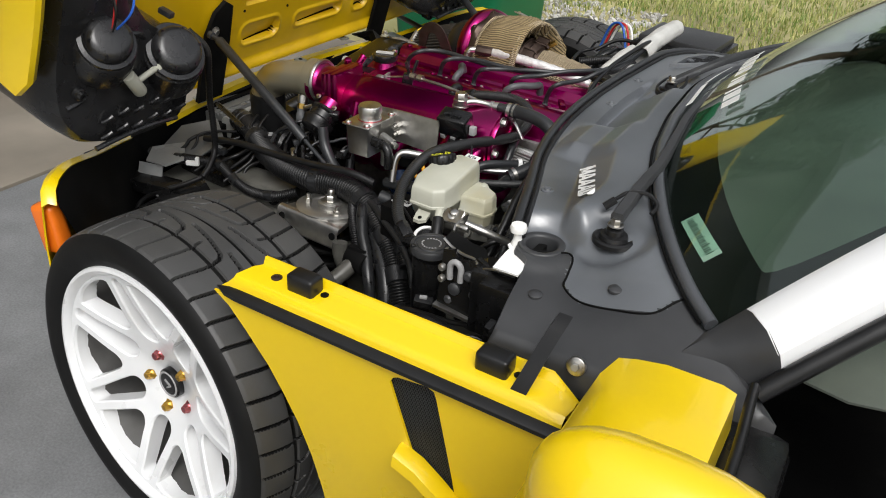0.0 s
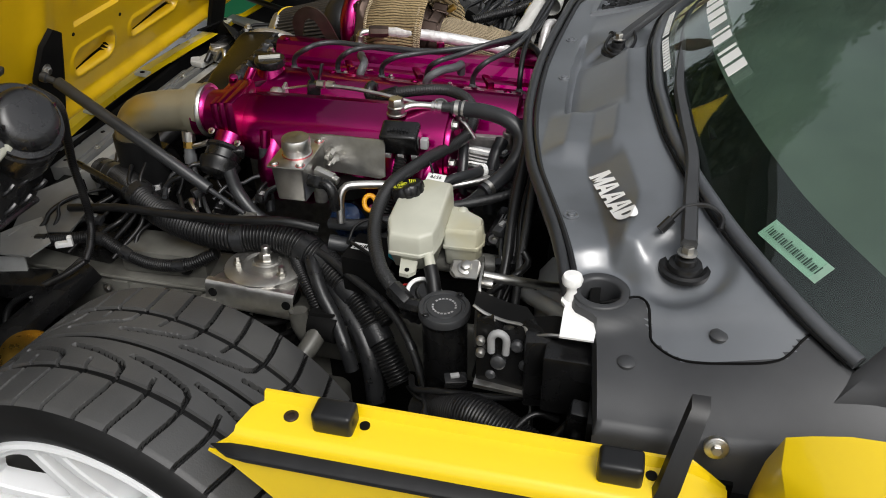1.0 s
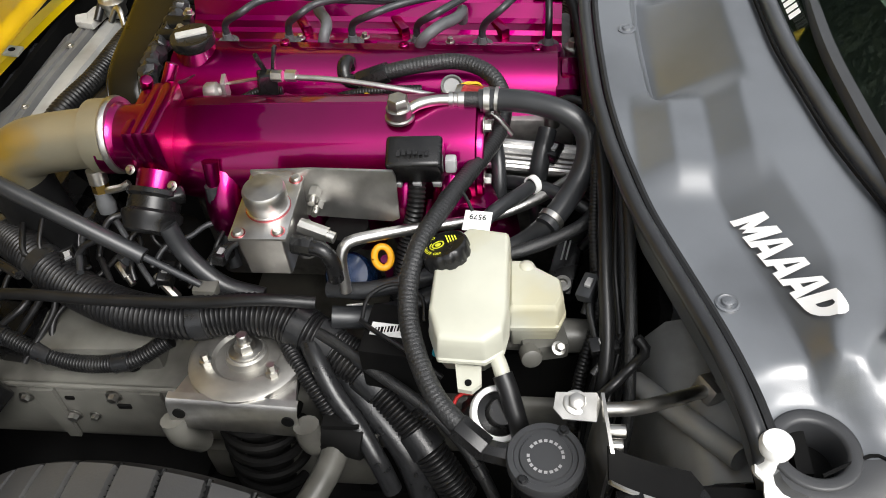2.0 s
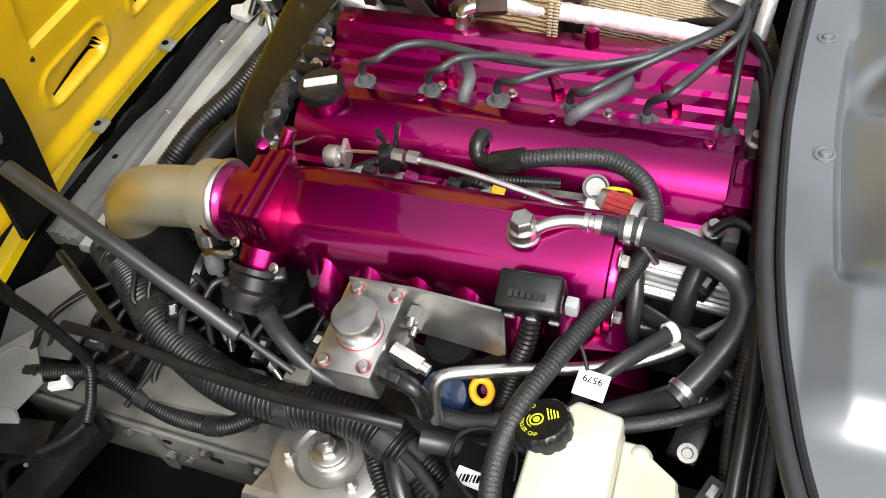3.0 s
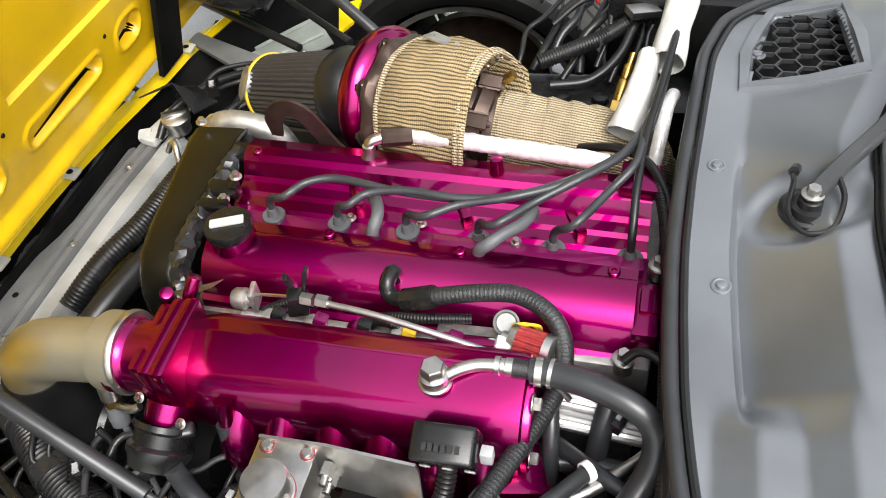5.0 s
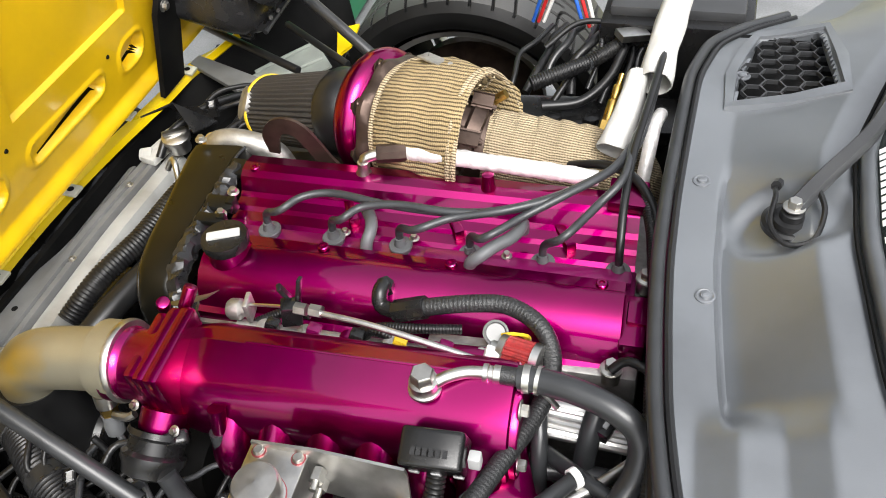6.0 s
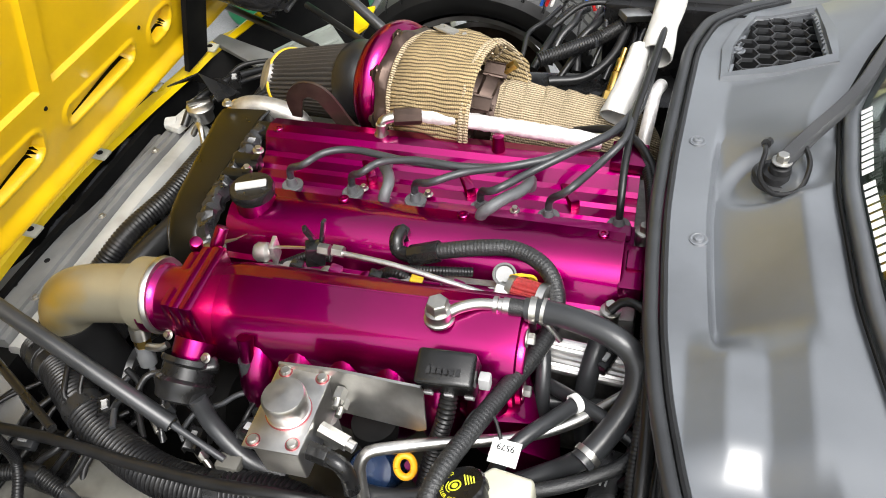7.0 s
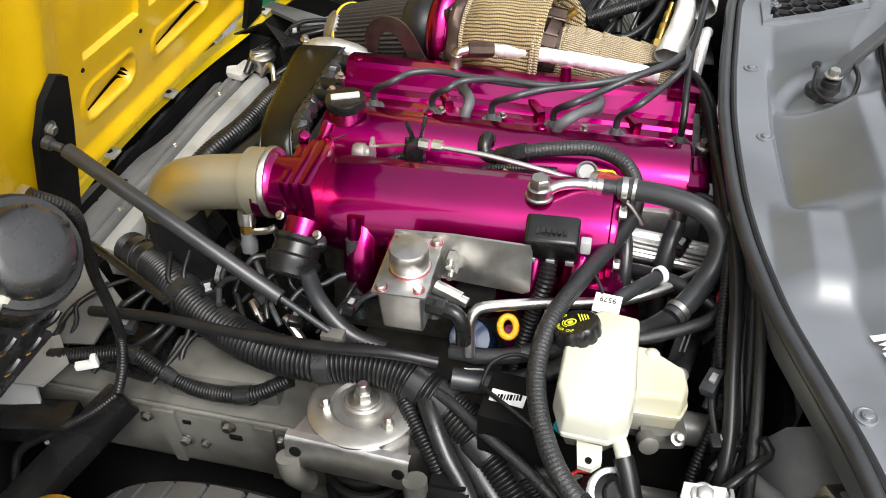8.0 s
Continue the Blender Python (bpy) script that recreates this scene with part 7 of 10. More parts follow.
    part("hooked_strap", bm, BROWNSTEEL, t, "dark hooked steel strap")
    # oil feed: fitting, dark hex and foil-wrapped line
    bm = B()
    lathe(bm, (0.057, 0.948, 0.688), (0.1, 0.0, 1), [(0, 0.011), (0.012, 0.011), (0.016, 0.008), (0.030, 0.008)], 12)
    tube(bm, [(0.060, 0.950, 0.708), (0.062, 0.953, 0.720), (0.080, 0.963, 0.722)], 0.008, 10, 0.004)
    part("feed_elbow", bm, STEEL, t)
    bm = B()
    cyl(bm, (0.076, 0.962, 0.722), (0.116, 0.973, 0.720), 0.0130, 8, bev=0.002)
    part("feed_nut", bm, BROWNSTEEL, t)
    bm = B()
    tube(bm, [(0.112, 0.974, 0.720), (0.17, 0.968, 0.722), (0.26, 0.966, 0.716), (0.33, 0.970, 0.706), (0.372, 0.978, 0.694)], 0.0115, 14, 0.004)
    for v in bm.verts:
        v.co += noise.noise_vector(v.co * 130) * 0.0016
    part("foil_line", bm, FOIL, t, "foil-wrapped oil line", 60)
    # oxygen sensor on the downpipe
    bm = B()
    a, b = V((0.366, 1.088, 0.668)), V((0.386, 1.170, 0.730))
    cyl(bm, a, a + (b - a) * 0.14, 0.014, 18, bev=0.002)
    cyl(bm, a + (b - a) * 0.14, a + (b - a) * 0.30, 0.0115, 6)
    cyl(bm, a + (b - a) * 0.30, a + (b - a) * 0.62, 0.0085, 16, bev=0.002)
    cyl(bm, a + (b - a) * 0.62, a + (b - a) * 0.84, 0.0070, 16, bev=0.002)
    cyl(bm, a + (b - a) * 0.84, b, 0.0045, 12)
    part("oxygen_sensor", bm, BRASS, t, "brassy oxygen sensor")


build_turbo()


# ---- things in the bay ----
def hose(name, pts, r, material, label, category="hose", ribs=0.0, pitch=0.0048, seg=14, step=0.008, group="", flat=1.0):
    bm = B()
    tube(bm, pts, r, seg, step, ribs, pitch, flat=flat)
    return mesh_thing(name, bm, material, label, category, group, smooth=60 if not ribs else 80)


def clamp(parent, p, d, r, material=None, w=0.007):
    bm = B()
    d = V(d).normalized()
    lathe(bm, V(p) - d * w / 2, d, [(0, r), (0, r + 0.0015), (w, r + 0.0015), (w, r)], 24, False)
    u, s, _ = frame_of(d)
    box(bm, V(p) + s * (r + 0.004), (0.007, 0.007, 0.007), (20, 30, 10), 0.001)
    part("hose_clamp", bm, material or STEEL, parent)


def bands(parent, pts, r, at, material, name="tape_band", w=0.014):
    """Tape bands or ties round a hose, at fractions of its length."""
    path = smooth_path(pts, 0.004)
    for f in at:
        i = min(len(path) - 2, max(1, int(f * (len(path) - 1))))
        d = (path[i + 1] - path[i - 1]).normalized()
        bm = B()
        lathe(bm, path[i] - d * w / 2, d, [(0, r), (0.0005, r + 0.0012), (w - 0.0005, r + 0.0012), (w, r)], 16, False)
        part(name, bm, material, parent)


def loom(name, pts, r, material, label, ribs=0.0, pitch=0.005, at=(), tape=None, group="", seg=14, w=0.014):
    o = hose(name, pts, r, material, label, "wiring loom", ribs, pitch, seg, group=group)
    bands(o, pts, r, at, tape or TAPE, w=w)
    return o


def build_alu_tank():
    t = thing("fluid_tank", (0.111, 0.47, 0.612), "bare aluminium fluid tank with a round cap", "tank")
    bm = B()
    rows = []
    for z, k in ((0.640, 0.86), (0.643, 0.90), (0.700, 0.985), (0.702, 1.0)):
        sec = round_section([(0.0835, 0.424), (0.1375, 0.424), (0.1395, 0.516), (0.0815, 0.516)], 3, 0.06)
        cx, cy = 0.111, 0.470
        rows.append([V((cx + (a - cx) * k, cy + (b - cy) * (k * 0.9 + 0.1), z)) for a, b in sec])
    vs = grid(bm, rows, True)
    bm.faces.new(vs[0])
    bm.faces.new(vs[-1])
    part("body", bm, ALU, t)
    bm = B()
    box(bm, (0.1105, 0.469, 0.7045), (0.062, 0.102, 0.004), (0, 0, 1), 0.0015)
    part("lid_plate", bm, ALU, t, "flat lid plate with red paint marks")
    for x, y in ((0.090, 0.426), (0.132, 0.429), (0.090, 0.512), (0.133, 0.511)):
        bm = B()
        lathe(bm, (x, y, 0.7065), (0, 0, 1), [(0, 0.0062), (0.002, 0.006), (0.004, 0.0045), (0.004, 0.0)], 16, False)
        part("lid_screw", bm, STEEL, t)
        bm = B()
        lathe(bm, (x, y, 0.7064), (0, 0, 1), [(0, 0.0078), (0.0006, 0.0078)], 16)
        part("paint_ring", bm, ROSE, t)
    bm = B()
    lathe(bm, (0.113, 0.466, 0.706), (0, 0, 1), [(0, 0.0235), (0.003, 0.0235), (0.004, 0.022), (0.012, 0.022), (0.013, 0.0232), (0.026, 0.0232), (0.029, 0.0215), (0.030, 0.0)], 44, False)
    part("cap", bm, ALU, t, "knurled aluminium cap")
    bm = B()
    lathe(bm, (0.113, 0.466, 0.7065), (0, 0, 1), [(0.0, 0.0245), (0.0014, 0.0245), (0.0018, 0.0235)], 40)
    part("paint_ring", bm, ROSE, t)
    # folded mounting plate beside it
    bm = B()
    plate(bm, [(0.080, 0.517, 0.712), (0.150, 0.517, 0.716), (0.243, 0.511, 0.719), (0.246, 0.509, 0.712), (0.246, 0.501, 0.658), (0.238, 0.500, 0.654), (0.15, 0.506, 0.655), (0.080, 0.512, 0.655)], (0, 1, 0.08), 0.003)
    mp = part("mount_plate", bm, ALU, t, "bare aluminium mounting plate")
    for z in (0.690, 0.673):
        bm = B()
        cyl(bm, (0.152, 0.512, z), (0.152, 0.498, z), 0.0075, 6)
        cyl(bm, (0.152, 0.498, z), (0.152, 0.489, z), 0.004, 10)
        part("plate_nut", bm, STEEL, t)
    bm = B()
    cyl(bm, (0.13, 0.50, 0.646), (0.13, 0.50, 0.60), 0.012, 14)
    part("mount_post", bm, CAST, t)
    # outlet fitting
    bm = B()
    cyl(bm, (0.135, 0.445, 0.672), (0.160, 0.440, 0.672), 0.0105, 8, bev=0.001)
    tube(bm, [(0.158, 0.440, 0.672), (0.172, 0.437, 0.670), (0.180, 0.434, 0.655), (0.181, 0.432, 0.630)], 0.009, 12, 0.005)
    part("outlet", bm, PLASTIC, t, "black outlet elbow")
    bm = B()
    cyl(bm, (0.140, 0.470, 0.675), (0.172, 0.462, 0.668), 0.009, 8)
    cyl(bm, (0.172, 0.462, 0.668), (0.180, 0.460, 0.666), 0.0065, 10)
    part("outlet_fitting", bm, STEEL, t)


build_alu_tank()


def build_map_sensor():
    t = thing("sensor_block", (0.265, 0.54, 0.62), "black plastic sensor block on a ribbed lead", "sensor")
    bm = B()
    sec = round_section([(-0.024, -0.020), (0.026, -0.020), (0.026, 0.020), (-0.024, 0.020)], 3, 0.14)
    rows = []
    for k, (h, s) in enumerate(((-0.020, 0.95), (-0.018, 1.0), (0.010, 1.0), (0.014, 0.96))):
        rows.append([V((0.2645, 0.540, 0.707)) + pose(0, 0, 0, 24, 0, 2).to_3x3() @ V((a * s, h, b * s)) for a, b in sec])
    m = pose(0.2645, 0.541, 0.708, 22, 0, 2)
    bm2 = B()
    box(bm2, (0, 0, 0), (0.050, 0.030, 0.034), (0, 0, 0), 0.004, 3)
    for v in bm2.verts:
        v.co = m @ (v.co + V((0, 0, 0.006 * (1 - (v.co.x / 0.025) ** 2) if v.co.z > 0 else 0)))
    bm.free()
    part("body", bm2, PLASTIC, t)
    bm = B()
    for x in (-0.018, 0, 0.018):
        box(bm, m @ V((x, -0.010, -0.019)), (0.008, 0.012, 0.008), (22, 0, 0), 0.001)
    part("terminal", bm, GREYCAP, t)
    bm = B()
    box(bm, m @ V((0.031, -0.002, -0.004)), (0.010, 0.010, 0.014), (0, 0, 0), 0.002)
    part("side_lug", bm, GREYCAP, t)
    bm = B()
    tube(bm, [m @ V((0, 0, -0.02)), (0.262, 0.526, 0.665), (0.255, 0.515, 0.640), (0.248, 0.50, 0.612), (0.24, 0.49, 0.57)], 0.0085, 12, ribs=0.0015, pitch=0.004)
    part("ribbed_lead", bm, CONDUIT, t)
    for k in range(6):
        bm = B()
        box(bm, m @ V((-0.013 + 0.005 * k, -0.004, 0.0235 - 0.012 * (abs(-0.013 + 0.005 * k) / 0.025) ** 2)), (0.0035, 0.006, 0.0012), (22, 0, 2))
        part("mould_mark", bm, PLASTIC, t)
    t.scale = (1.26, 1.26, 1.26)
    t.location = V(t["base"]) - (V((0.2645, 0.540, 0.700)) - V(t["base"])) * 0.26


build_map_sensor()


def build_bottle():
    t = thing("brake_fluid_bottle", (0.34, 0.385, 0.60), "cream plastic brake fluid bottle with a black cap", "bottle")
    bm = B()
    main = [(0.306, 0.318), (0.352, 0.316), (0.370, 0.330), (0.374, 0.352), (0.374, 0.452), (0.330, 0.458), (0.296, 0.425), (0.294, 0.352)]
    main = round_section(main, 3, 0.07)
    cx, cy = 0.336, 0.388

    def ring(z, k, dz=0.0):
        return [V((cx + (a - cx) * k, cy + (b - cy) * k, z + dz * (b - cy) / 0.07)) for a, b in main]

    rows = [ring(0.612, 0.78), ring(0.614, 0.83), ring(0.6415, 0.975), ring(0.643, 1.02), ring(0.647, 1.02), ring(0.6485, 0.995), ring(0.668, 0.985, 0.003), ring(0.679, 0.965, 0.006), ring(0.683, 0.945, 0.007), ring(0.6855, 0.91, 0.008), ring(0.687, 0.86, 0.008)]
    vs = grid(bm, rows, True)
    bm.faces.new(vs[0])
    bm.faces.new(vs[-1])
    body = part("body", bm, BOTTLE, t, "", 45)
    bm = B()
    sec = round_section([(0.372, 0.376), (0.424, 0.378), (0.431, 0.396), (0.428, 0.420), (0.384, 0.448), (0.370, 0.448)], 3, 0.08)
    cx2, cy2 = 0.398, 0.411
    rows = []
    for z, k in ((0.588, 0.80), (0.591, 0.88), (0.620, 0.95), (0.6215, 1.04), (0.626, 1.04), (0.6275, 0.99), (0.647, 0.95), (0.652, 0.91), (0.655, 0.84)):
        rows.append([V((cx2 + (a - cx2) * k, cy2 + (b - cy2) * k, z)) for a, b in sec])
    vs = grid(bm, rows, True)
    bm.faces.new(vs[0])
    bm.faces.new(vs[-1])
    part("side_chamber", bm, BOTTLE, t, "", 45)
    bm = B()
    lathe(bm, (0.390, 0.436, 0.645), (0, 0, 1), [(0, 0.012), (0.010, 0.008), (0.013, 0.004), (0.013, 0)], 16, False)
    part("nipple", bm, BOTTLE, t)
    bm = B()
    tube(bm, [(0.360, 0.332, 0.642), (0.366, 0.320, 0.638), (0.370, 0.310, 0.632)], 0.008, 12, 0.005)
    part("spout", bm, BOTTLE, t)
    bm = B()
    plate(bm, [(0.322, 0.322, 0.628), (0.348, 0.320, 0.628), (0.349, 0.304, 0.622), (0.340, 0.296, 0.620), (0.326, 0.298, 0.620)], (0, 0, 1), 0.006)
    part("mount_tab", bm, BOTTLE, t)
    bm = B()
    lathe(bm, (0.336, 0.304, 0.6275), (0, 0, 1), [(0, 0.0035), (0.002, 0.0035)], 12)
    part("tab_hole", bm, DULL, t)
    # tilted cap
    m = pose(0.308, 0.423, 0.684, -12, -18, 0)
    ax = (m.to_3x3() @ V((0, 0, 1)))
    o = m.translation
    bm = B()
    lathe(bm, o - ax * 0.020, ax, [(0, 0.019), (0.014, 0.019)], 24)
    part("neck", bm, BOTTLE, t)
    bm = B()
    u, w, d = frame_of(ax)
    rows = []
    for h, r in ((-0.006, 0.0255), (-0.004, 0.0265), (0.008, 0.0265), (0.012, 0.0255), (0.0135, 0.0235), (0.0138, 0.012), (0.0138, 0.0005)):
        row = []
        for j in range(72):
            a = 2 * math.pi * j / 72
            k = 1 - (0.045 if (j % 6 in (0, 1)) and r > 0.025 else 0)
            row.append(o + d * h + (u * math.cos(a) + w * math.sin(a)) * (r * k))
        rows.append(row)
    grid(bm, rows, True)
    cap = part("cap", bm, PLASTIC, t, "black ribbed cap with yellow warning print", 35)
    # print on the cap: ringed sign, warning words
    top = m @ Matrix.Translation((0, 0, 0.0143)) @ Matrix.Rotation(radians(-158), 4, "Z")
    bm = B()
    lathe(bm, top @ V((0.0045, 0.0, 0)), ax, [(0, 0.0068), (0.0004, 0.0068), (0.0004, 0.0052), (0, 0.0052)], 24, False)
    lathe(bm, top @ V((0.0045, 0.0, 0)), ax, [(0, 0.0032), (0.0004, 0.0032)], 16)
    for s in (-1, 1):
        tube(bm, [top @ V((0.0045 + 0.0088 * math.cos(a), 0.0088 * math.sin(a), 0.0002)) for a in (s * radians(k) for k in (50, 25, 0.0) if True)], 0.0005, 6, 0.001)
    part("warning_sign", bm, CAPYEL, cap)
    for i in range(4):
        bm = B()
        box(bm, top @ V((-0.0105 - 0.0028 * i + 0.004, 0.0, 0.0002)), (0.0013, 0.016 - 0.003 * i, 0.0005), (0, 0, math.degrees(top.to_euler().z)))
        part("print_bar", bm, CAPYEL, cap)
    words = "CLEAN FILLER CAP"
    for i, ch in enumerate(words):
        if ch == " ":
            continue
        a = radians(-70 + 140 * i / (len(words) - 1))
        lm = top @ Matrix.Rotation(a, 4, "Z") @ Matrix.Translation((0.0182, 0, 0)) @ Matrix.Rotation(radians(90), 4, "Z")
        lettering("print_letter", ch, 0.0052, lm, CAPYEL, cap, 0.0002)
    # level sensor plug, cyan, and its grey master cylinder below
    bm = B()
    cyl(bm, (0.300, 0.352, 0.622), (0.312, 0.346, 0.620), 0.011, 12, bev=0.002)
    part("sensor_collar", bm, CYAN, t, "cyan sensor collar")
    bm = B()
    cyl(bm, (0.312, 0.346, 0.620), (0.345, 0.330, 0.616), 0.012, 14, bev=0.002)
    part("sensor_plug", bm, PLASTIC, t)
    bm = B()
    cyl(bm, (0.33, 0.405, 0.580), (0.49, 0.405, 0.575), 0.019, 20, bev=0.004)
    box(bm, (0.41, 0.385, 0.588), (0.050, 0.030, 0.026), (0, 0, 12), 0.006)
    lathe(bm, (0.395, 0.372, 0.590), (0.2, -1, 0.3), [(0, 0.012), (0.014, 0.011), (0.016, 0.008)], 14)
    part("master_cylinder", bm, CHASSIS, t, "dull cast master cylinder")
    bm = B()
    hexbolt(bm, (0.425, 0.365, 0.607), (0.3, -0.4, 1), 0.005, 0.007)
    part("cylinder_bolt", bm, STEEL, t)


build_bottle()
hose("drain_hose", [(0.369, 0.312, 0.633), (0.376, 0.298, 0.622), (0.386, 0.275, 0.60), (0.398, 0.255, 0.575), (0.404, 0.250, 0.55)], 0.0105, RUBBER, "short black rubber hose under the bottle")


def build_catch_can():
    c = V((0.411, 0.222, 0.640))
    t = thing("catch_can", (0.411, 0.222, 0.48), "matt black round catch can with a printed lid", "can")
    bm = B()
    lathe(bm, c + V((0, 0, -0.17)), (0, 0, 1), [(0, 0.028), (0.004, 0.031), (0.150, 0.031), (0.152, 0.033), (0.158, 0.034)], 40)
    part("body", bm, PLASTIC, t)
    bm = B()
    lathe(bm, c + V((0, 0, -0.012)), (0, 0, 1), [(0, 0.035), (0.010, 0.0355), (0.0125, 0.034), (0.0125, 0.029), (0.0105, 0.028), (0.0105, 0.024), (0.0125, 0.023), (0.0125, 0.0)], 48, False)
    lid = part("lid", bm, COVER, t, "matt black lid with a ring of white print")
    for k in range(20):
        a = 2 * math.pi * k / 20
        if k in (9, 19):
            continue
        bm = B()
        box(bm, c + V((0.0155 * math.cos(a), 0.0155 * math.sin(a), 0.0008)), (0.0026, 0.003, 0.0005), (0, 0, math.degrees(a)))
        part("print_mark", bm, GREYCAP, lid)
    bm = B()
    cyl(bm, c + V((-0.03, 0.006, -0.014)), c + V((-0.062, 0.014, -0.016)), 0.011, 8, bev=0.001)
    part("inlet", bm, PLASTIC, t)
    for a in (60, 230):
        bm = B()
        hexbolt(bm, c + V((0.0315 * math.cos(radians(a)), 0.0315 * math.sin(radians(a)), 0.0)), (0, 0, 1), 0.0035, 0.003)
        part("lid_screw", bm, PLASTIC, t)
    # breather beside it: black fluted body with a white band
    d = V((0.366, 0.287, 0.602))
    bm = B()
    ax = V((0.35, -0.30, 0.85)).normalized()
    u, w, _ = frame_of(ax)
    rows = []
    for h, r in ((-0.045, 0.026), (-0.04, 0.030), (-0.008, 0.030), (-0.004, 0.028), (-0.004, 0.001)):
        rows.append([d + ax * h + (u * math.cos(x) + w * math.sin(x)) * (r * (1 - (0.06 if (j % 4 < 2 and r > 0.022) else 0))) for j, x in enumerate(2 * math.pi * q / 64 for q in range(64))])
    grid(bm, rows, True)
    b = part("breather", bm, RUBBER, t, "fluted black breather with a white band", 40)
    bm = B()
    lathe(bm, d - ax * 0.004, ax, [(-0.002, 0.0285), (0.003, 0.0285), (0.005, 0.0275), (0.005, 0.0225), (-0.002, 0.0225)], 40, False)
    part("white_band", bm, INK, t)
    bm = B()
    lathe(bm, d - ax * 0.004, ax, [(0, 0.0225), (0.003, 0.0215), (0.006, 0.015), (0.016, 0.013)], 24)
    part("breather_stub", bm, PLASTIC, t)


build_catch_can()


def build_latch():
    t = thing("bonnet_latch", (0.53, 0.19, 0.545), "bonnet latch with a zinc bracket and a black lock body", "latch")
    bm = B()
    plate(bm, [(0.418, 0.255, 0.692), (0.452, 0.252, 0.698), (0.456, 0.247, 0.692), (0.452, 0.232, 0.684), (0.424, 0.236, 0.680), (0.416, 0.244, 0.684)], (0.1, -0.35, 1), 0.003)
    part("bracket_tab", bm, STEEL, t)
    bm = B()
    plate(bm, [(0.456, 0.253, 0.698), (0.460, 0.206, 0.700), (0.462, 0.198, 0.694), (0.458, 0.196, 0.60), (0.452, 0.215, 0.585), (0.448, 0.245, 0.62)], (1, 0.05, 0), 0.003)
    part("bracket_web", bm, STEEL, t, "zinc-plated latch bracket")
    bm = B()
    rows = [[V((x, y, z)), V((x, y - 0.028, z - 0.006)), V((x, y - 0.030, z - 0.010))] for x, y, z in ((0.460, 0.205, 0.694), (0.475, 0.203, 0.686), (0.50, 0.196, 0.684), (0.525, 0.190, 0.686), (0.535, 0.180, 0.680), (0.56, 0.176, 0.690), (0.60, 0.170, 0.695))]
    grid(bm, rows)
    thicken(bm, 0.002)
    part("bracket_rail", bm, DULL, t)
    bm = B()
    tube(bm, [(0.460, 0.175, 0.690), (0.475, 0.173, 0.681), (0.50, 0.166, 0.679), (0.525, 0.160, 0.681), (0.535, 0.150, 0.675), (0.56, 0.146, 0.685), (0.60, 0.140, 0.690)], 0.0022, 6, 0.008)
    part("rail_edge", bm, STEEL, t, "bright bent edge strip")
    bm = B()
    lathe(bm, (0.435, 0.247, 0.690), (0.1, -0.35, 1), [(0, 0.011), (0.002, 0.011), (0.003, 0.009)], 20)
    lathe(bm, (0.4353, 0.2462, 0.6925), (0.1, -0.35, 1), [(0, 0.0075), (0.006, 0.0075), (0.007, 0.006)], 6)
    part("bracket_bolt", bm, STEEL, t)
    for z in (0.688, 0.664):
        bm = B()
        cyl(bm, (0.459, 0.222, z), (0.476, 0.222, z), 0.006, 10, bev=0.001)
        part("cross_bolt", bm, STEEL, t)
    # stay rod to the bulkhead
    bm = B()
    tube(bm, [(0.458, 0.246, 0.682), (0.49, 0.256, 0.672), (0.53, 0.282, 0.650), (0.562, 0.304, 0.632)], 0.0065, 12, 0.01)
    part("stay_rod", bm, STEEL, t)
    bm = B()
    box(bm, (0.570, 0.309, 0.628), (0.034, 0.026, 0.020), (0, 25, 32), 0.004)
    lathe(bm, (0.573, 0.306, 0.636), (-0.4, -0.2, 1), [(0, 0.007), (0.004, 0.007), (0.005, 0.005)], 6)
    part("rod_end", bm, CAST, t)
    bm = B()
    tube(bm, [(0.505, 0.345, 0.580), (0.530, 0.301, 0.605), (0.557, 0.261, 0.625), (0.581, 0.227, 0.640)], 0.0115, 14, 0.01)
    part("brace_tube", bm, BAYGREY, t, "pale grey brace tube")
    # lock body
    bm = B()
    plate(bm, [(0.466, 0.175, 0.676), (0.486, 0.172, 0.682), (0.50, 0.170, 0.668), (0.512, 0.168, 0.672), (0.528, 0.168, 0.684), (0.552, 0.160, 0.680), (0.556, 0.155, 0.60), (0.53, 0.150, 0.585), (0.47, 0.155, 0.590)], (0, -1, 0.15), 0.010)
    part("lock_plate", bm, PLASTIC, t, "black pressed lock plate")
    bm = B()
    box(bm, (0.55, 0.16, 0.625), (0.045, 0.05, 0.11), (0, 0, 8), 0.006)
    box(bm, (0.585, 0.135, 0.635), (0.06, 0.05, 0.09), (0, 0, 0), 0.006)
    part("lock_case", bm, PLASTIC, t)
    bm = B()
    tube(bm, [(0.488, 0.150, 0.640), (0.488, 0.150, 0.664), (0.497, 0.150, 0.672), (0.506, 0.150, 0.664), (0.506, 0.150, 0.640)], 0.005, 10, 0.004)
    part("lock_claw", bm, GREYCAP, t)
    for x, z, r in ((0.520, 0.655, 0.008), (0.497, 0.624, 0.010), (0.488, 0.602, 0.007), (0.53, 0.625, 0.007), (0.474, 0.655, 0.006), (0.474, 0.635, 0.006)):
        bm = B()
        lathe(bm, (x, 0.153, z), (0, -1, 0.15), [(0, r), (0.006, r), (0.009, r * 0.6), (0.009, 0)], 16, False)
        part("lock_rivet", bm, COVER if r != 0.006 else MOUNT, t)
    bm = B()
    box(bm, (0.51, 0.145, 0.588), (0.085, 0.02, 0.006), (0, 4, 0), 0.001)
    part("lock_rail", bm, STEEL, t)
    # white pin and bracket
    bm = B()
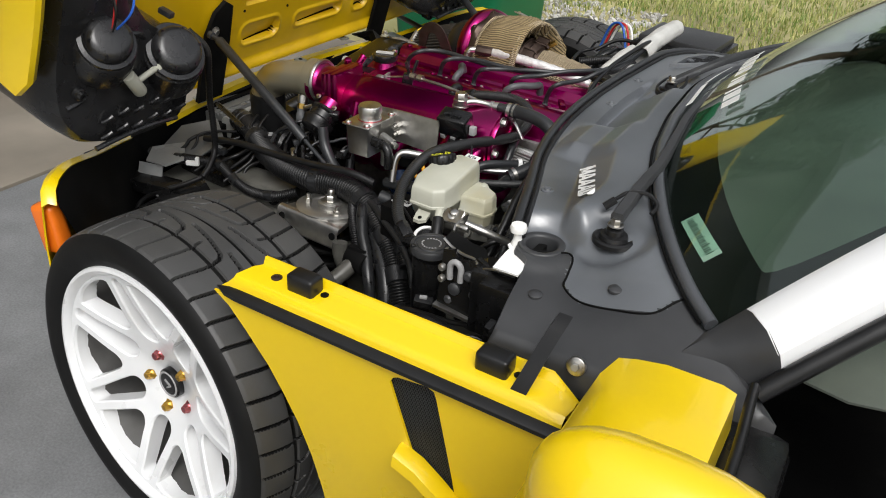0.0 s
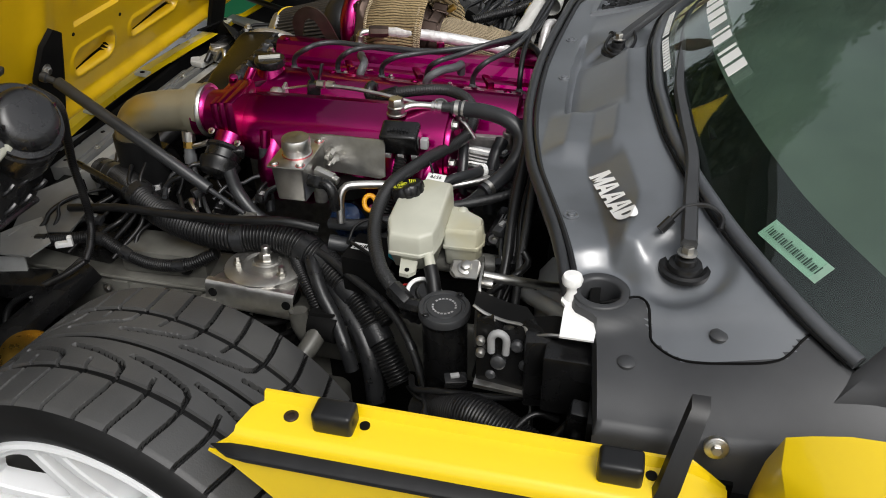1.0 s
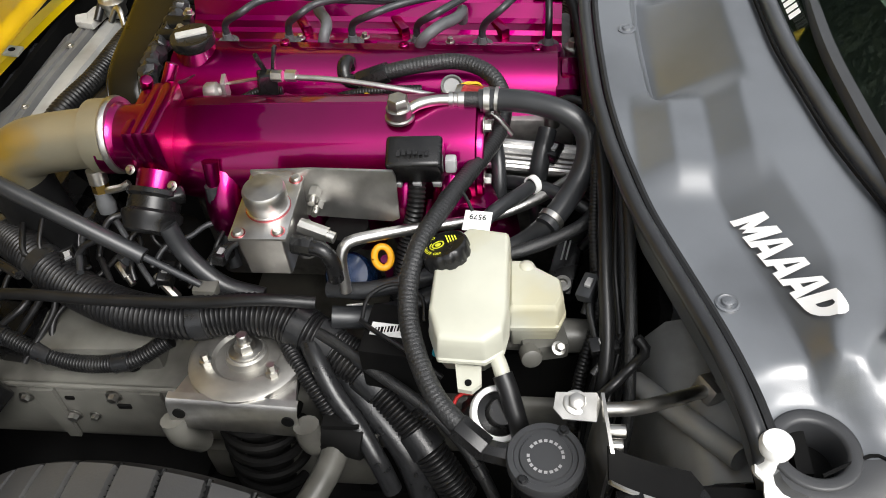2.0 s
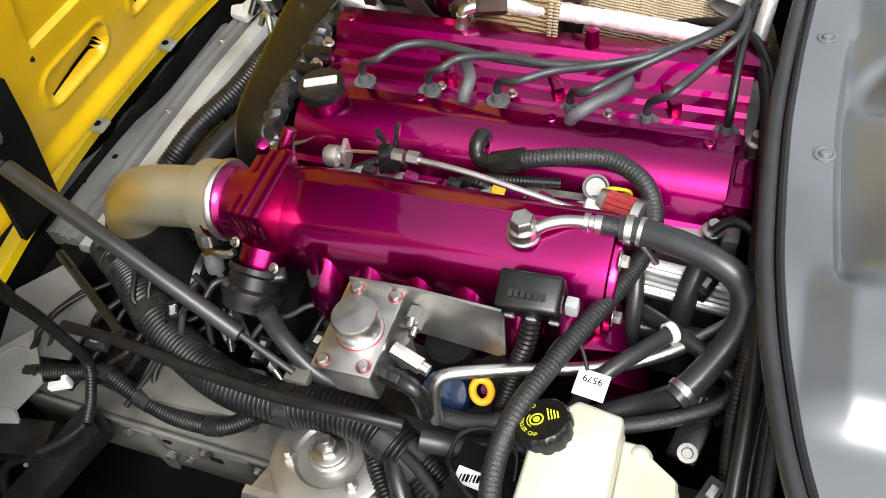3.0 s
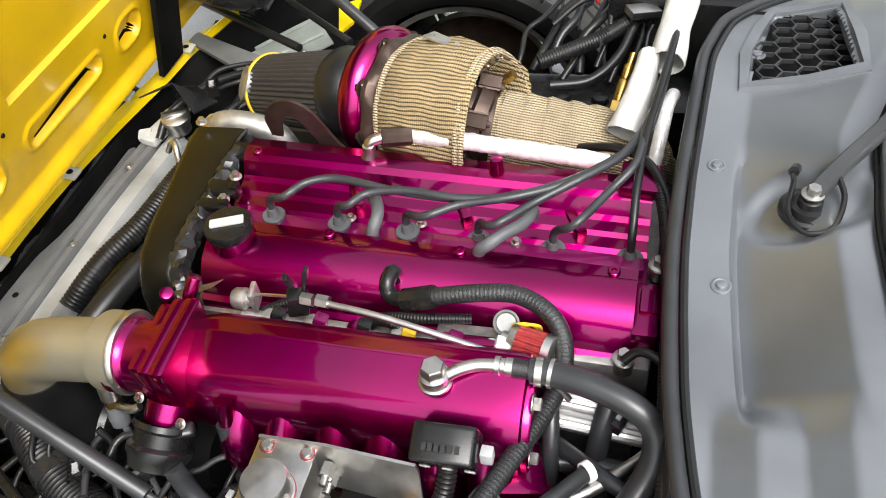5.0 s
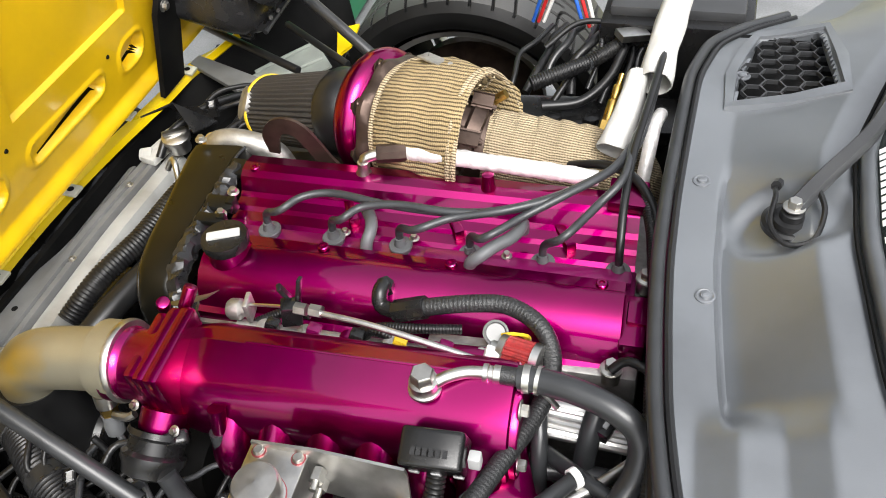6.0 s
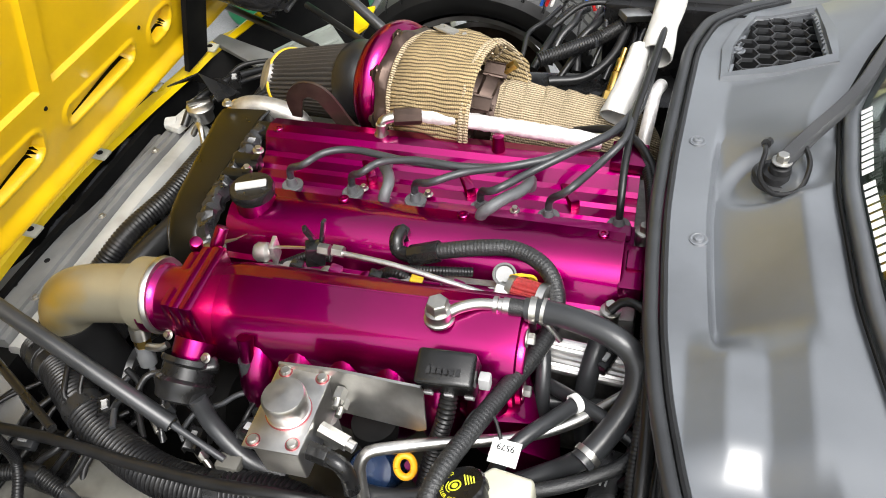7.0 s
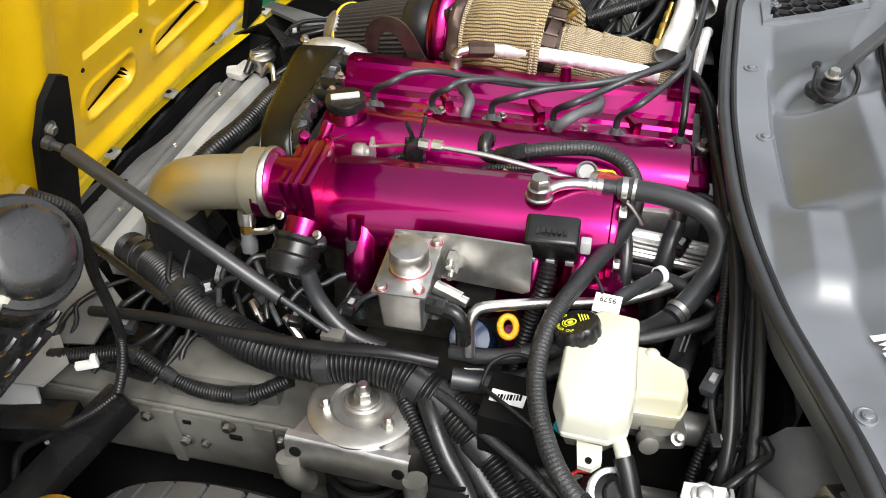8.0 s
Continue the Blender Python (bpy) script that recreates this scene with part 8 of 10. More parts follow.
    lathe(bm, (0.577, 0.184, 0.705), (0, 0, 1), [(0, 0.010), (0.012, 0.009), (0.022, 0.006), (0.030, 0.006), (0.032, 0.0115), (0.038, 0.0128), (0.043, 0.011), (0.044, 0.0)], 28, False)
    part("pin", bm, INK, t, "white painted pin")
    bm = B()
    rows = [[V((x0, y, z)), V((x1, y, z))] for x0, x1, y, z in ((0.568, 0.586, 0.192, 0.716), (0.566, 0.590, 0.176, 0.715), (0.572, 0.606, 0.170, 0.713), (0.571, 0.614, 0.162, 0.712), (0.571, 0.612, 0.145, 0.710), (0.571, 0.610, 0.122, 0.706))]
    grid(bm, rows)
    thicken(bm, 0.003)
    part("pin_bracket", bm, INK, t, "white painted pin bracket")


build_latch()


def build_strut():
    t = thing("suspension_strut", (0.066, 0.395, 0.33), "suspension strut with an alloy top mount and a black coil spring", "strut")
    bm = B()
    plate(bm, [(-0.008, 0.324, 0.507), (0.140, 0.322, 0.499), (0.130, 0.372, 0.502), (0.004, 0.372, 0.508)], (0, 0, 1), 0.010)
    rows = [[V((x, 0.332, 0.522 - 0.05 * (x + 0.006))), V((x, 0.323, 0.521 - 0.05 * (x + 0.006))), V((x, 0.318, 0.515 - 0.05 * (x + 0.006))), V((x, 0.316, 0.478 - 0.05 * (x + 0.006))), V((x, 0.320, 0.474 - 0.05 * (x + 0.006)))] for x in (-0.010, 0.03, 0.10, 0.142)]
    grid(bm, rows)
    part("mount_plate", bm, ALU, t, "bright alloy top mount")
    for x in (0.003, 0.130):
        bm = B()
        lathe(bm, (x, 0.3170, 0.502 - 0.05 * x), (0, -1, 0), [(-0.002, 0.0075), (0.0012, 0.0075)], 16)
        part("mount_hole", bm, DULL, t)
    c = V((0.066, 0.392, 0.516))
    bm = B()
    lathe(bm, c, (0, -0.04, 1), [(-0.006, 0.070), (0.006, 0.070), (0.009, 0.065), (0.009, 0.042), (0.005, 0.038), (0.005, 0.026)], 48)
    part("camber_plate", bm, MOUNT, t)
    bm = B()
    lathe(bm, c + V((0, 0, 0.004)), (0, 0, 1), [(0, 0.026), (0.009, 0.025), (0.011, 0.022), (0.012, 0.022)], 36)
    part("bearing", bm, MOUNT, t)
    bm = B()
    lathe(bm, c + V((0, 0, 0.014)), (0, 0, 1), [(0, 0.020), (0.003, 0.020), (0.004, 0.018)], 28)
    lathe(bm, c + V((0, 0, 0.017)), (0, 0, 1), [(0, 0.0125), (0.010, 0.0125), (0.012, 0.011)], 6)
    lathe(bm, c + V((0, 0, 0.029)), (0, 0, 1), [(0, 0.0075), (0.010, 0.0075), (0.012, 0.006)], 14)
    part("top_nut", bm, STEEL, t, "zinc-yellow top nut")
    for x, y in ((0.106, 0.362), (0.022, 0.375), (0.06, 0.445)):
        bm = B()
        lathe(bm, (x, y, 0.522), (0, 0, 1), [(0, 0.008), (0.008, 0.008), (0.009, 0.005), (0.018, 0.005)], 6)
        part("mount_bolt", bm, STEEL, t)
    bm = B()
    pts = []
    for k in range(120):
        a = 2 * math.pi * k / 20
        pts.append((0.066 + 0.048 * math.cos(a), 0.385 + 0.048 * math.sin(a), 0.492 - 0.028 * k / 20))
    tube(bm, pts, 0.0065, 8, 0.008)
    part("coil_spring", bm, DULL, t)
    bm = B()
    cyl(bm, (0.066, 0.388, 0.49), (0.066, 0.37, 0.30), 0.028, 20)
    part("damper", bm, DULL, t)
    # upright legs of the mount
    for x in (-0.008, 0.150):
        bm = B()
        tube(bm, [(x, 0.318, 0.490), (x + 0.002, 0.320, 0.46), (x + 0.004, 0.35, 0.41)], 0.015, 12, 0.012)
        part("mount_leg", bm, CHASSIS, t)
    # control arm with its bush
    bm = B()
    tube(bm, [(0.185, 0.325, 0.46), (0.165, 0.29, 0.425), (0.13, 0.24, 0.40), (0.06, 0.20, 0.39)], 0.016, 14, 0.012)
    part("control_arm", bm, CHASSIS, t)
    bm = B()
    cyl(bm, (0.165, 0.335, 0.462), (0.215, 0.325, 0.458), 0.024, 20, bev=0.003)
    box(bm, (0.188, 0.345, 0.468), (0.045, 0.05, 0.04), (0, 0, 0), 0.004)
    part("arm_bush", bm, DULL, t)
    bm = B()
    hexbolt(bm, (0.214, 0.325, 0.458), (1, -0.1, 0), 0.009, 0.012)
    part("arm_bolt", bm, STEEL, t)
    # the strut leans in at the top
    t.rotation_euler = (radians(-8), 0, 0)
    t.location = V(t["base"]) + V((-0.005, -0.019, 0.004))


build_strut()

# ---- wiring and hoses, largest first ----
loom("wiring_loom", [(-0.36, 0.585, 0.55), (-0.30, 0.552, 0.560), (-0.24, 0.510, 0.566), (-0.175, 0.472, 0.556), (-0.095, 0.442, 0.550), (-0.02, 0.434, 0.548), (0.035, 0.440, 0.552), (0.095, 0.438, 0.550), (0.148, 0.420, 0.538)], 0.0265, CONDUIT, "thick black corrugated wiring loom with tape bands", 0.0030, 0.0062, (0.06, 0.11, 0.30, 0.72, 0.95), seg=20, w=0.02)
loom("wiring_loom", [(0.135, 0.425, 0.540), (0.175, 0.402, 0.525), (0.212, 0.380, 0.508), (0.250, 0.352, 0.485), (0.285, 0.320, 0.455), (0.32, 0.29, 0.41)], 0.0215, CONDUIT, "black corrugated wiring loom running down", 0.0026, 0.0056, (0.1, 0.36, 0.7), seg=18, w=0.03)
loom("wiring_loom", [(0.13, 0.445, 0.548), (0.165, 0.420, 0.545), (0.20, 0.402, 0.535), (0.25, 0.372, 0.518), (0.29, 0.335, 0.49)], 0.0125, CONDUIT, "corrugated loom branch beside the thick loom", 0.0020, 0.0046, (0.2, 0.5, 0.8), group="loom branches", w=0.025)
loom("wiring_loom", [(0.125, 0.430, 0.545), (0.150, 0.388, 0.540), (0.175, 0.355, 0.515), (0.200, 0.333, 0.49), (0.225, 0.305, 0.46), (0.24, 0.29, 0.42)], 0.0115, TAPE, "taped black wiring loom branch", 0, group="loom branches")
loom("wiring_loom", [(0.115, 0.430, 0.552), (0.165, 0.405, 0.555), (0.222, 0.366, 0.552), (0.271, 0.336, 0.545), (0.318, 0.302, 0.53), (0.35, 0.27, 0.50), (0.375, 0.24, 0.45)], 0.0068, BRAID, "thin taped wiring loom branch", 0, at=(0.3, 0.55, 0.8), group="loom branches")
loom("wiring_loom", [(0.100, 0.425, 0.535), (0.125, 0.390, 0.528), (0.150, 0.362, 0.512), (0.168, 0.345, 0.49), (0.175, 0.335, 0.46)], 0.0105, CONDUIT, "short corrugated loom branch", 0.0020, 0.0044, group="loom branches")
loom("wiring_loom", [(0.16, 0.41, 0.52), (0.21, 0.36, 0.49), (0.25, 0.325, 0.46), (0.27, 0.30, 0.42), (0.28, 0.28, 0.37)], 0.016, TAPE, "taped loom deep beside the strut", 0, group="loom branches")
loom("wiring_loom", [(-0.47, 0.40, 0.50), (-0.40, 0.40, 0.505), (-0.34, 0.412, 0.510), (-0.28, 0.425, 0.512), (-0.23, 0.415, 0.498), (-0.17, 0.405, 0.486), (-0.10, 0.408, 0.492), (-0.05, 0.43, 0.51)], 0.0115, CONDUIT, "taped corrugated loom along the chassis rail", 0.0019, 0.0042, (0.1, 0.22, 0.45, 0.6, 0.85), w=0.022)
hose("release_cable", [(-0.35, 0.46, 0.545), (-0.24, 0.45, 0.566), (-0.12, 0.435, 0.578), (0.0, 0.425, 0.590), (0.09, 0.424, 0.600), (0.15, 0.43, 0.59)], 0.0075, RUBBER, "black rubber hose across the loom")
hose("lamp_cable", [(-0.255, 0.360, 0.835), (-0.236, 0.385, 0.795), (-0.248, 0.395, 0.735), (-0.268, 0.410, 0.672), (-0.272, 0.416, 0.610), (-0.280, 0.420, 0.549), (-0.268, 0.390, 0.525), (-0.262, 0.360, 0.510)], 0.0072, CONDUIT, "black corrugated lamp cable hanging from the bonnet", "cable", 0.0007, 0.004)
hose("lamp_cable", [(-0.262, 0.360, 0.510), (-0.290, 0.335, 0.495), (-0.335, 0.312, 0.475), (-0.390, 0.294, 0.440), (-0.400, 0.270, 0.400)], 0.0060, CONDUIT, "black cable down beside the lamp carrier", "cable", 0.0006, 0.004)
hose("prop_link", [(-0.375, 0.533, 0.600), (-0.300, 0.492, 0.606), (-0.206, 0.440, 0.613)], 0.0058, PLASTIC, "thin black link rod with a ball end", "rod")

# gas stay that holds the bonnet
st = thing("gas_stay", (0.0, 0.455, 0.575), "black gas stay holding the bonnet open", "stay")
bm = B()
top, low = H(0.18, 0.545, 0.07), V((0.0, 0.462, 0.578))
dirn = (low - top).normalized()
cyl(bm, top, top + dirn * ((low - top).length - 0.075), 0.0105, 18, bev=0.001)
part("stay_tube", bm, HOSEGREY, st)
bm = B()
cyl(bm, low - dirn * 0.078, low, 0.0045, 12)
part("stay_rod", bm, GREYHOSE, st)
bm = B()
lathe(bm, low - dirn * 0.100, dirn, [(0, 0.0098), (0.024, 0.0102), (0.026, 0.008)], 16)
part("stay_collar", bm, PLASTIC, st)
bm = B()
lathe(bm, top - HN * 0.03, HN, [(0, 0.009), (0.010, 0.009), (0.012, 0.006), (0.026, 0.006)], 14)
part("ball_joint", bm, GREYHOSE, st)
bm = B()
box(bm, low + V((0.005, 0, -0.008)), (0.03, 0.02, 0.016), (0, 0, 0), 0.003)
part("stay_foot", bm, CHASSIS, st)
# the same stay on the far side
copy_thing(st, pose(0.02, 1.30, 0.575, 0, 0, -14))

# breather hose: from the cover's elbow round to the catch can
h1 = hose("breather_hose", [(0.172, 0.722, 0.690), (0.206, 0.722, 0.703), (0.259, 0.729, 0.711), (0.301, 0.731, 0.712), (0.338, 0.714, 0.706), (0.356, 0.688, 0.690), (0.356, 0.650, 0.678), (0.345, 0.610, 0.676), (0.326, 0.560, 0.682), (0.300, 0.490, 0.690), (0.279, 0.430, 0.690), (0.272, 0.380, 0.675), (0.281, 0.330, 0.660), (0.305, 0.280, 0.645), (0.335, 0.250, 0.632), (0.352, 0.238, 0.626)], 0.0104, BRAID, "black braided breather hose looping over the engine", "hose", 0.0004, 0.0046, 20)
bm = B()
lathe(bm, (0.148, 0.754, 0.686), (0, -0.2, 1), [(0, 0.0115), (0.016, 0.0115)], 6)
tube(bm, [(0.148, 0.752, 0.700), (0.146, 0.738, 0.700), (0.150, 0.728, 0.688), (0.172, 0.722, 0.688)], 0.0095, 12, 0.005)
part("elbow", bm, PLASTIC, h1, "black anodised hose elbow")
bm = B()
cyl(bm, (0.168, 0.722, 0.689), (0.208, 0.722, 0.704), 0.0135, 8, bev=0.001)
part("hose_end", bm, PLASTIC, h1)
bm = B()
cyl(bm, (0.330, 0.253, 0.634), (0.356, 0.236, 0.624), 0.0135, 8, bev=0.001)
part("hose_end", bm, PLASTIC, h1)
bm = B()
lathe(bm, (0.148, 0.756, 0.680), (0, -0.2, 1), [(0, 0.016), (0.008, 0.013)], 18)
part("bung", bm, CANDY, h1)

# brake booster hose from the plenum's banjo
h2 = hose("vacuum_hose", [(0.332, 0.626, 0.729), (0.350, 0.625, 0.731), (0.392, 0.616, 0.733), (0.430, 0.604, 0.728), (0.452, 0.594, 0.712), (0.456, 0.575, 0.692), (0.446, 0.552, 0.672), (0.428, 0.522, 0.660), (0.410, 0.498, 0.652)], 0.0132, HOSEGREY, "thick grey-black rubber vacuum hose curving by the bulkhead", seg=20)
bm = B()
tube(bm, [(0.250, 0.604, 0.731), (0.262, 0.612, 0.734), (0.280, 0.622, 0.732), (0.300, 0.626, 0.730)], 0.0065, 12, 0.004)
part("banjo_pipe", bm, STEEL, h2)
bm = B()
lathe(bm, (0.296, 0.626, 0.730), (1, 0, 0), [(0, 0.0095), (0.005, 0.0095), (0.006, 0.008), (0.010, 0.008), (0.011, 0.0095), (0.018, 0.0095), (0.019, 0.008), (0.022, 0.008)], 18)
part("crimp_ferrule", bm, ALU, h2)
bm = B()
cyl(bm, (0.314, 0.626, 0.730), (0.338, 0.626, 0.7295), 0.0098, 14)
part("inner_hose", bm, BRAID, h2)
clamp(h2, (0.340, 0.6255, 0.730), (1, 0, 0), 0.0134)
clamp(h2, (0.352, 0.625, 0.731), (1, -0.1, 0), 0.0135, STEEL, 0.004)
clamp(h2, (0.416, 0.506, 0.655), (-0.5, -0.7, -0.2), 0.0135)

# silver hard line and the ribbed heater pipe
hose("coolant_line", [(0.186, 0.440, 0.600), (0.184, 0.452, 0.640), (0.190, 0.462, 0.654), (0.205, 0.470, 0.656), (0.26, 0.492, 0.650), (0.335, 0.520, 0.640), (0.39, 0.550, 0.638), (0.435, 0.590, 0.636), (0.46, 0.62, 0.63)], 0.0068, ALU, "bent silver coolant hard line", "pipe", seg=14)
bm = B()
u = V((1, -0.02, -0.10)).normalized()
o = V((0.328, 0.650, 0.630))
uu, ww, dd = frame_of(u)
rows = []
for h in (0.0, 0.126):
    rows.append([o + dd * h + (uu * math.cos(a) + ww * math.sin(a)) * (0.0212 - (0.0022 if j % 2 else 0)) for j, a in enumerate(2 * math.pi * q / 44 for q in range(44))])
vs = grid(bm, rows, True)
bm.faces.new(vs[0])
bm.faces.new(vs[-1])
mesh_thing("finned_tube", bm, ALU, "ribbed bright aluminium tube behind the plenum", "tube", smooth=20)

for pts, r, lab in (
    ([(0.345, 0.630, 0.60), (0.375, 0.600, 0.625), (0.405, 0.575, 0.640), (0.440, 0.555, 0.640), (0.47, 0.54, 0.63)], 0.0085, "black rubber hose behind the plenum"),
    ([(0.400, 0.578, 0.645), (0.375, 0.545, 0.652), (0.350, 0.515, 0.655), (0.330, 0.490, 0.645), (0.318, 0.47, 0.62)], 0.0085, "black rubber branch hose with a pale tie"),
    ([(0.345, 0.600, 0.600), (0.40, 0.605, 0.598), (0.46, 0.600, 0.600), (0.50, 0.60, 0.60)], 0.011, "black heater hose behind the plenum"),
    ([(0.345, 0.655, 0.66), (0.352, 0.620, 0.645), (0.355, 0.590, 0.61), (0.36, 0.57, 0.56)], 0.009, "black rubber hose by the plenum's end"),
    ([(0.412, 0.66, 0.66), (0.405, 0.635, 0.640), (0.400, 0.612, 0.60), (0.405, 0.59, 0.55)], 0.012, "black convoluted hose over the ribbed tube"),
    ([(0.245, 0.455, 0.600), (0.32, 0.475, 0.605), (0.38, 0.500, 0.620), (0.414, 0.506, 0.650)], 0.0115, "black coolant hose under the hard line"),
    ([(0.165, 0.430, 0.565), (0.20, 0.435, 0.560), (0.25, 0.440, 0.570), (0.31, 0.455, 0.60)], 0.0135, "thick black hose below the oil filter"),
    ([(0.16, 0.455, 0.585), (0.21, 0.450, 0.592), (0.27, 0.462, 0.60)], 0.010, "black hose looping under the dipstick"),
    ([(-0.035, 0.500, 0.640), (-0.02, 0.490, 0.600), (0.02, 0.475, 0.565), (0.07, 0.47, 0.55)], 0.0115, "black hose from the idle valve"),
    ([(0.012, 0.548, 0.662), (0.012, 0.542, 0.630), (0.014, 0.535, 0.59), (0.02, 0.52, 0.55)], 0.0092, "grey-black vacuum hose on the plenum stub"),
):
    hose("rubber_hose", pts, r, HOSEGREY, lab, group="engine bay hoses")
bm = B()
lathe(bm, (0.398, 0.574, 0.648), (-0.6, -0.6, 0.1), [(0, 0.009), (0, 0.011), (0.008, 0.011), (0.008, 0.009)], 16, False)
mesh_thing("hose_tie", bm, INK, "small white tie on a black hose", "tie")

# bundle of hoses and looms that drop along the bulkhead
rnd = random.Random(9)
for i, (x0, y0, r, rib, m) in enumerate(((0.470, 0.62, 0.0085, 0.0012, CONDUIT), (0.478, 0.585, 0.0095, 0, RUBBER), (0.462, 0.56, 0.009, 0.0012, CONDUIT), (0.486, 0.545, 0.0075, 0, BRAID), (0.474, 0.53, 0.0065, 0, RUBBER), (0.468, 0.50, 0.010, 0, RUBBER), (0.490, 0.49, 0.008, 0, BRAID), (0.482, 0.515, 0.0055, 0, RUBBER))):
    j = rnd.uniform(-0.01, 0.01)
    pts = [(x0 - 0.005, y0 + 0.20, 0.700), (x0, y0 + 0.08, 0.712), (x0 + 0.003, y0, 0.700 + j), (x0 + 0.002 + j * 0.3, y0 - 0.08, 0.668 + j), (x0 + 0.004, y0 - 0.15, 0.62 + j), (x0 - 0.006 + j, y0 - 0.20, 0.56), (x0 - 0.02, y0 - 0.24, 0.48)]
    hose("bulkhead_hose", pts, r * 0.78, m, "black hose in the bundle along the bulkhead" if not rib else "corrugated loom in the bundle along the bulkhead", "hose", rib, 0.0042, 10, group="bulkhead hose bundle")
# braided loom across to the connector
hose("braided_loom", [(0.345, 0.455, 0.640), (0.40, 0.475, 0.645), (0.45, 0.505, 0.648), (0.470, 0.535, 0.652)], 0.0075, BRAID, "braided black loom to the connector", "wiring loom")
cn = thing("wiring_plug", (0.469, 0.555, 0.60), "round black wiring plug with coloured wires", "connector")
bm = B()
cyl(bm, (0.470, 0.590, 0.664), (0.469, 0.552, 0.650), 0.0155, 20, bev=0.002)
cyl(bm, (0.470, 0.605, 0.668), (0.470, 0.590, 0.664), 0.012, 16, bev=0.002)
part("body", bm, PLASTIC, cn)
for k, m in enumerate((WIRERED, WIRERED, INK, WIREGREEN)):
    bm = B()
    x = 0.463 + 0.004 * k
    tube(bm, [(x, 0.554, 0.651), (x, 0.538, 0.645), (0.470 + 0.001 * k, 0.520, 0.638)], 0.0022, 6, 0.004)
    part("wire", bm, m, cn)
hose("plug_lead", [(0.470, 0.525, 0.640), (0.478, 0.495, 0.628), (0.488, 0.455, 0.62), (0.486, 0.40, 0.60), (0.478, 0.34, 0.57), (0.470, 0.28, 0.52)], 0.0062, RUBBER, "thin black lead from the wiring plug", "cable")
# solenoid with a printed label
so = thing("solenoid", (0.437, 0.52, 0.53), "black solenoid block with a pale printed label", "solenoid")
bm = B()
box(bm, (0.437, 0.525, 0.560), (0.032, 0.085, 0.030), (20, 0, -14), 0.004)
part("body", bm, PLASTIC, so)
bm = B()
lathe(bm, (0.432, 0.487, 0.566), (0, -0.3, 1), [(0, 0.010), (0.006, 0.010), (0.006, 0.006), (0.002, 0.005), (0.002, 0)], 18, False)
part("fixing", bm, STEEL, so)
for k in range(4):
    bm = B()
    box(bm, (0.4335 + 0.0055 * k, 0.532, 0.5785), (0.002, 0.026, 0.001), (20, 0, -14))
    part("label_bar", bm, GREYCAP, so)

# paper tag on a wire
tg = thing("paper_tag", (0.338, 0.50, 0.63), "white paper tag numbered on a loop of wire", "tag")
bm = B()
m = pose(0.336, 0.480, 0.676, 12, 0, -6)
box(bm, (0, 0, 0), (0.030, 0.026, 0.0012), (0, 0, 0), 0.0004)
for v in bm.verts:
    v.co = m @ (v.co + V((0, 0, 0.10 * v.co.x ** 2 * 20)))
part("paper", bm, INK, tg)
lettering("tag_number", "9579", 0.0095, m @ Matrix.Translation((0, 0.005, 0.0018)) @ Matrix.Rotation(radians(180), 4, "Z"), DULL, tg, 0.0002)
bm = B()
tube(bm, [(0.330, 0.492, 0.680), (0.318, 0.512, 0.688), (0.300, 0.515, 0.690), (0.290, 0.495, 0.685), (0.285, 0.47, 0.67)], 0.002, 6, 0.005)
part("tag_wire", bm, RUBBER, tg)

# oil filter and dipstick
of = thing("oil_filter", (0.178, 0.50, 0.49), "dark blue spin-on oil filter with white print bars", "oil filter")
bm = B()
ax = V((0, -0.45, 0.6)).normalized()
o = V((0.178, 0.505, 0.55))
lathe(bm, o, ax, [(-0.03, 0.028), (0.040, 0.028), (0.045, 0.025), (0.047, 0.0)], 36, False)
part("can", bm, BLUE, of)
for k in range(3):
    bm = B()
    box(bm, o + ax * (0.02 - 0.010 * k) + V((0.008 + 0.002 * k, -0.028, -0.020)), (0.024 - 0.005 * k, 0.002, 0.006), (37, 0, 8))
    part("print_bar", bm, INK, of)
bm = B()
lathe(bm, o + V((0.0, 0.01, 0.062)), (0, 0, 1), [(0, 0.026), (0.02, 0.026), (0.022, 0.02)], 24)
part("filter_head", bm, DULL, of)
ds = thing("dipstick", (0.226, 0.488, 0.55), "orange-yellow dipstick ring handle", "dipstick")
bm = B()
c = V((0.226, 0.474, 0.622))
n = V((0.25, -0.75, 0.6)).normalized()
uu, ww, _ = frame_of(n)
ring = [c + (uu * math.cos(a) * 0.0095 + ww * math.sin(a) * 0.0125) for a in (2 * math.pi * k / 28 for k in range(29))]
tube(bm, ring, 0.0042, 10, 0.003)
part("ring_handle", bm, DIPYEL, ds)
bm = B()
cyl(bm, c + V((0, 0.010, -0.014)), (0.228, 0.50, 0.53), 0.006, 10)
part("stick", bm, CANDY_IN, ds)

# fuel rail line, injectors and clutter between plenum and cover
fl = thing("fuel_line", (0.2, 0.67, 0.60), "braided steel fuel line with hex fittings", "fuel line")
bm = B()
tube(bm, [(0.092, 0.676, 0.728), (0.16, 0.668, 0.728), (0.24, 0.656, 0.722), (0.31, 0.646, 0.712), (0.345, 0.640, 0.70), (0.37, 0.635, 0.67)], 0.0037, 12, 0.008)
part("line", bm, ALU, fl)
for x in (0.070, 0.088):
    bm = B()
    cyl(bm, (x, 0.6775, 0.729), (x + 0.014, 0.6765, 0.729), 0.0075, 6)
    part("hex_fitting", bm, STEEL, fl)
bm = B()
box(bm, (0.060, 0.682, 0.715), (0.024, 0.02, 0.03), (0, 10, 25), 0.003)
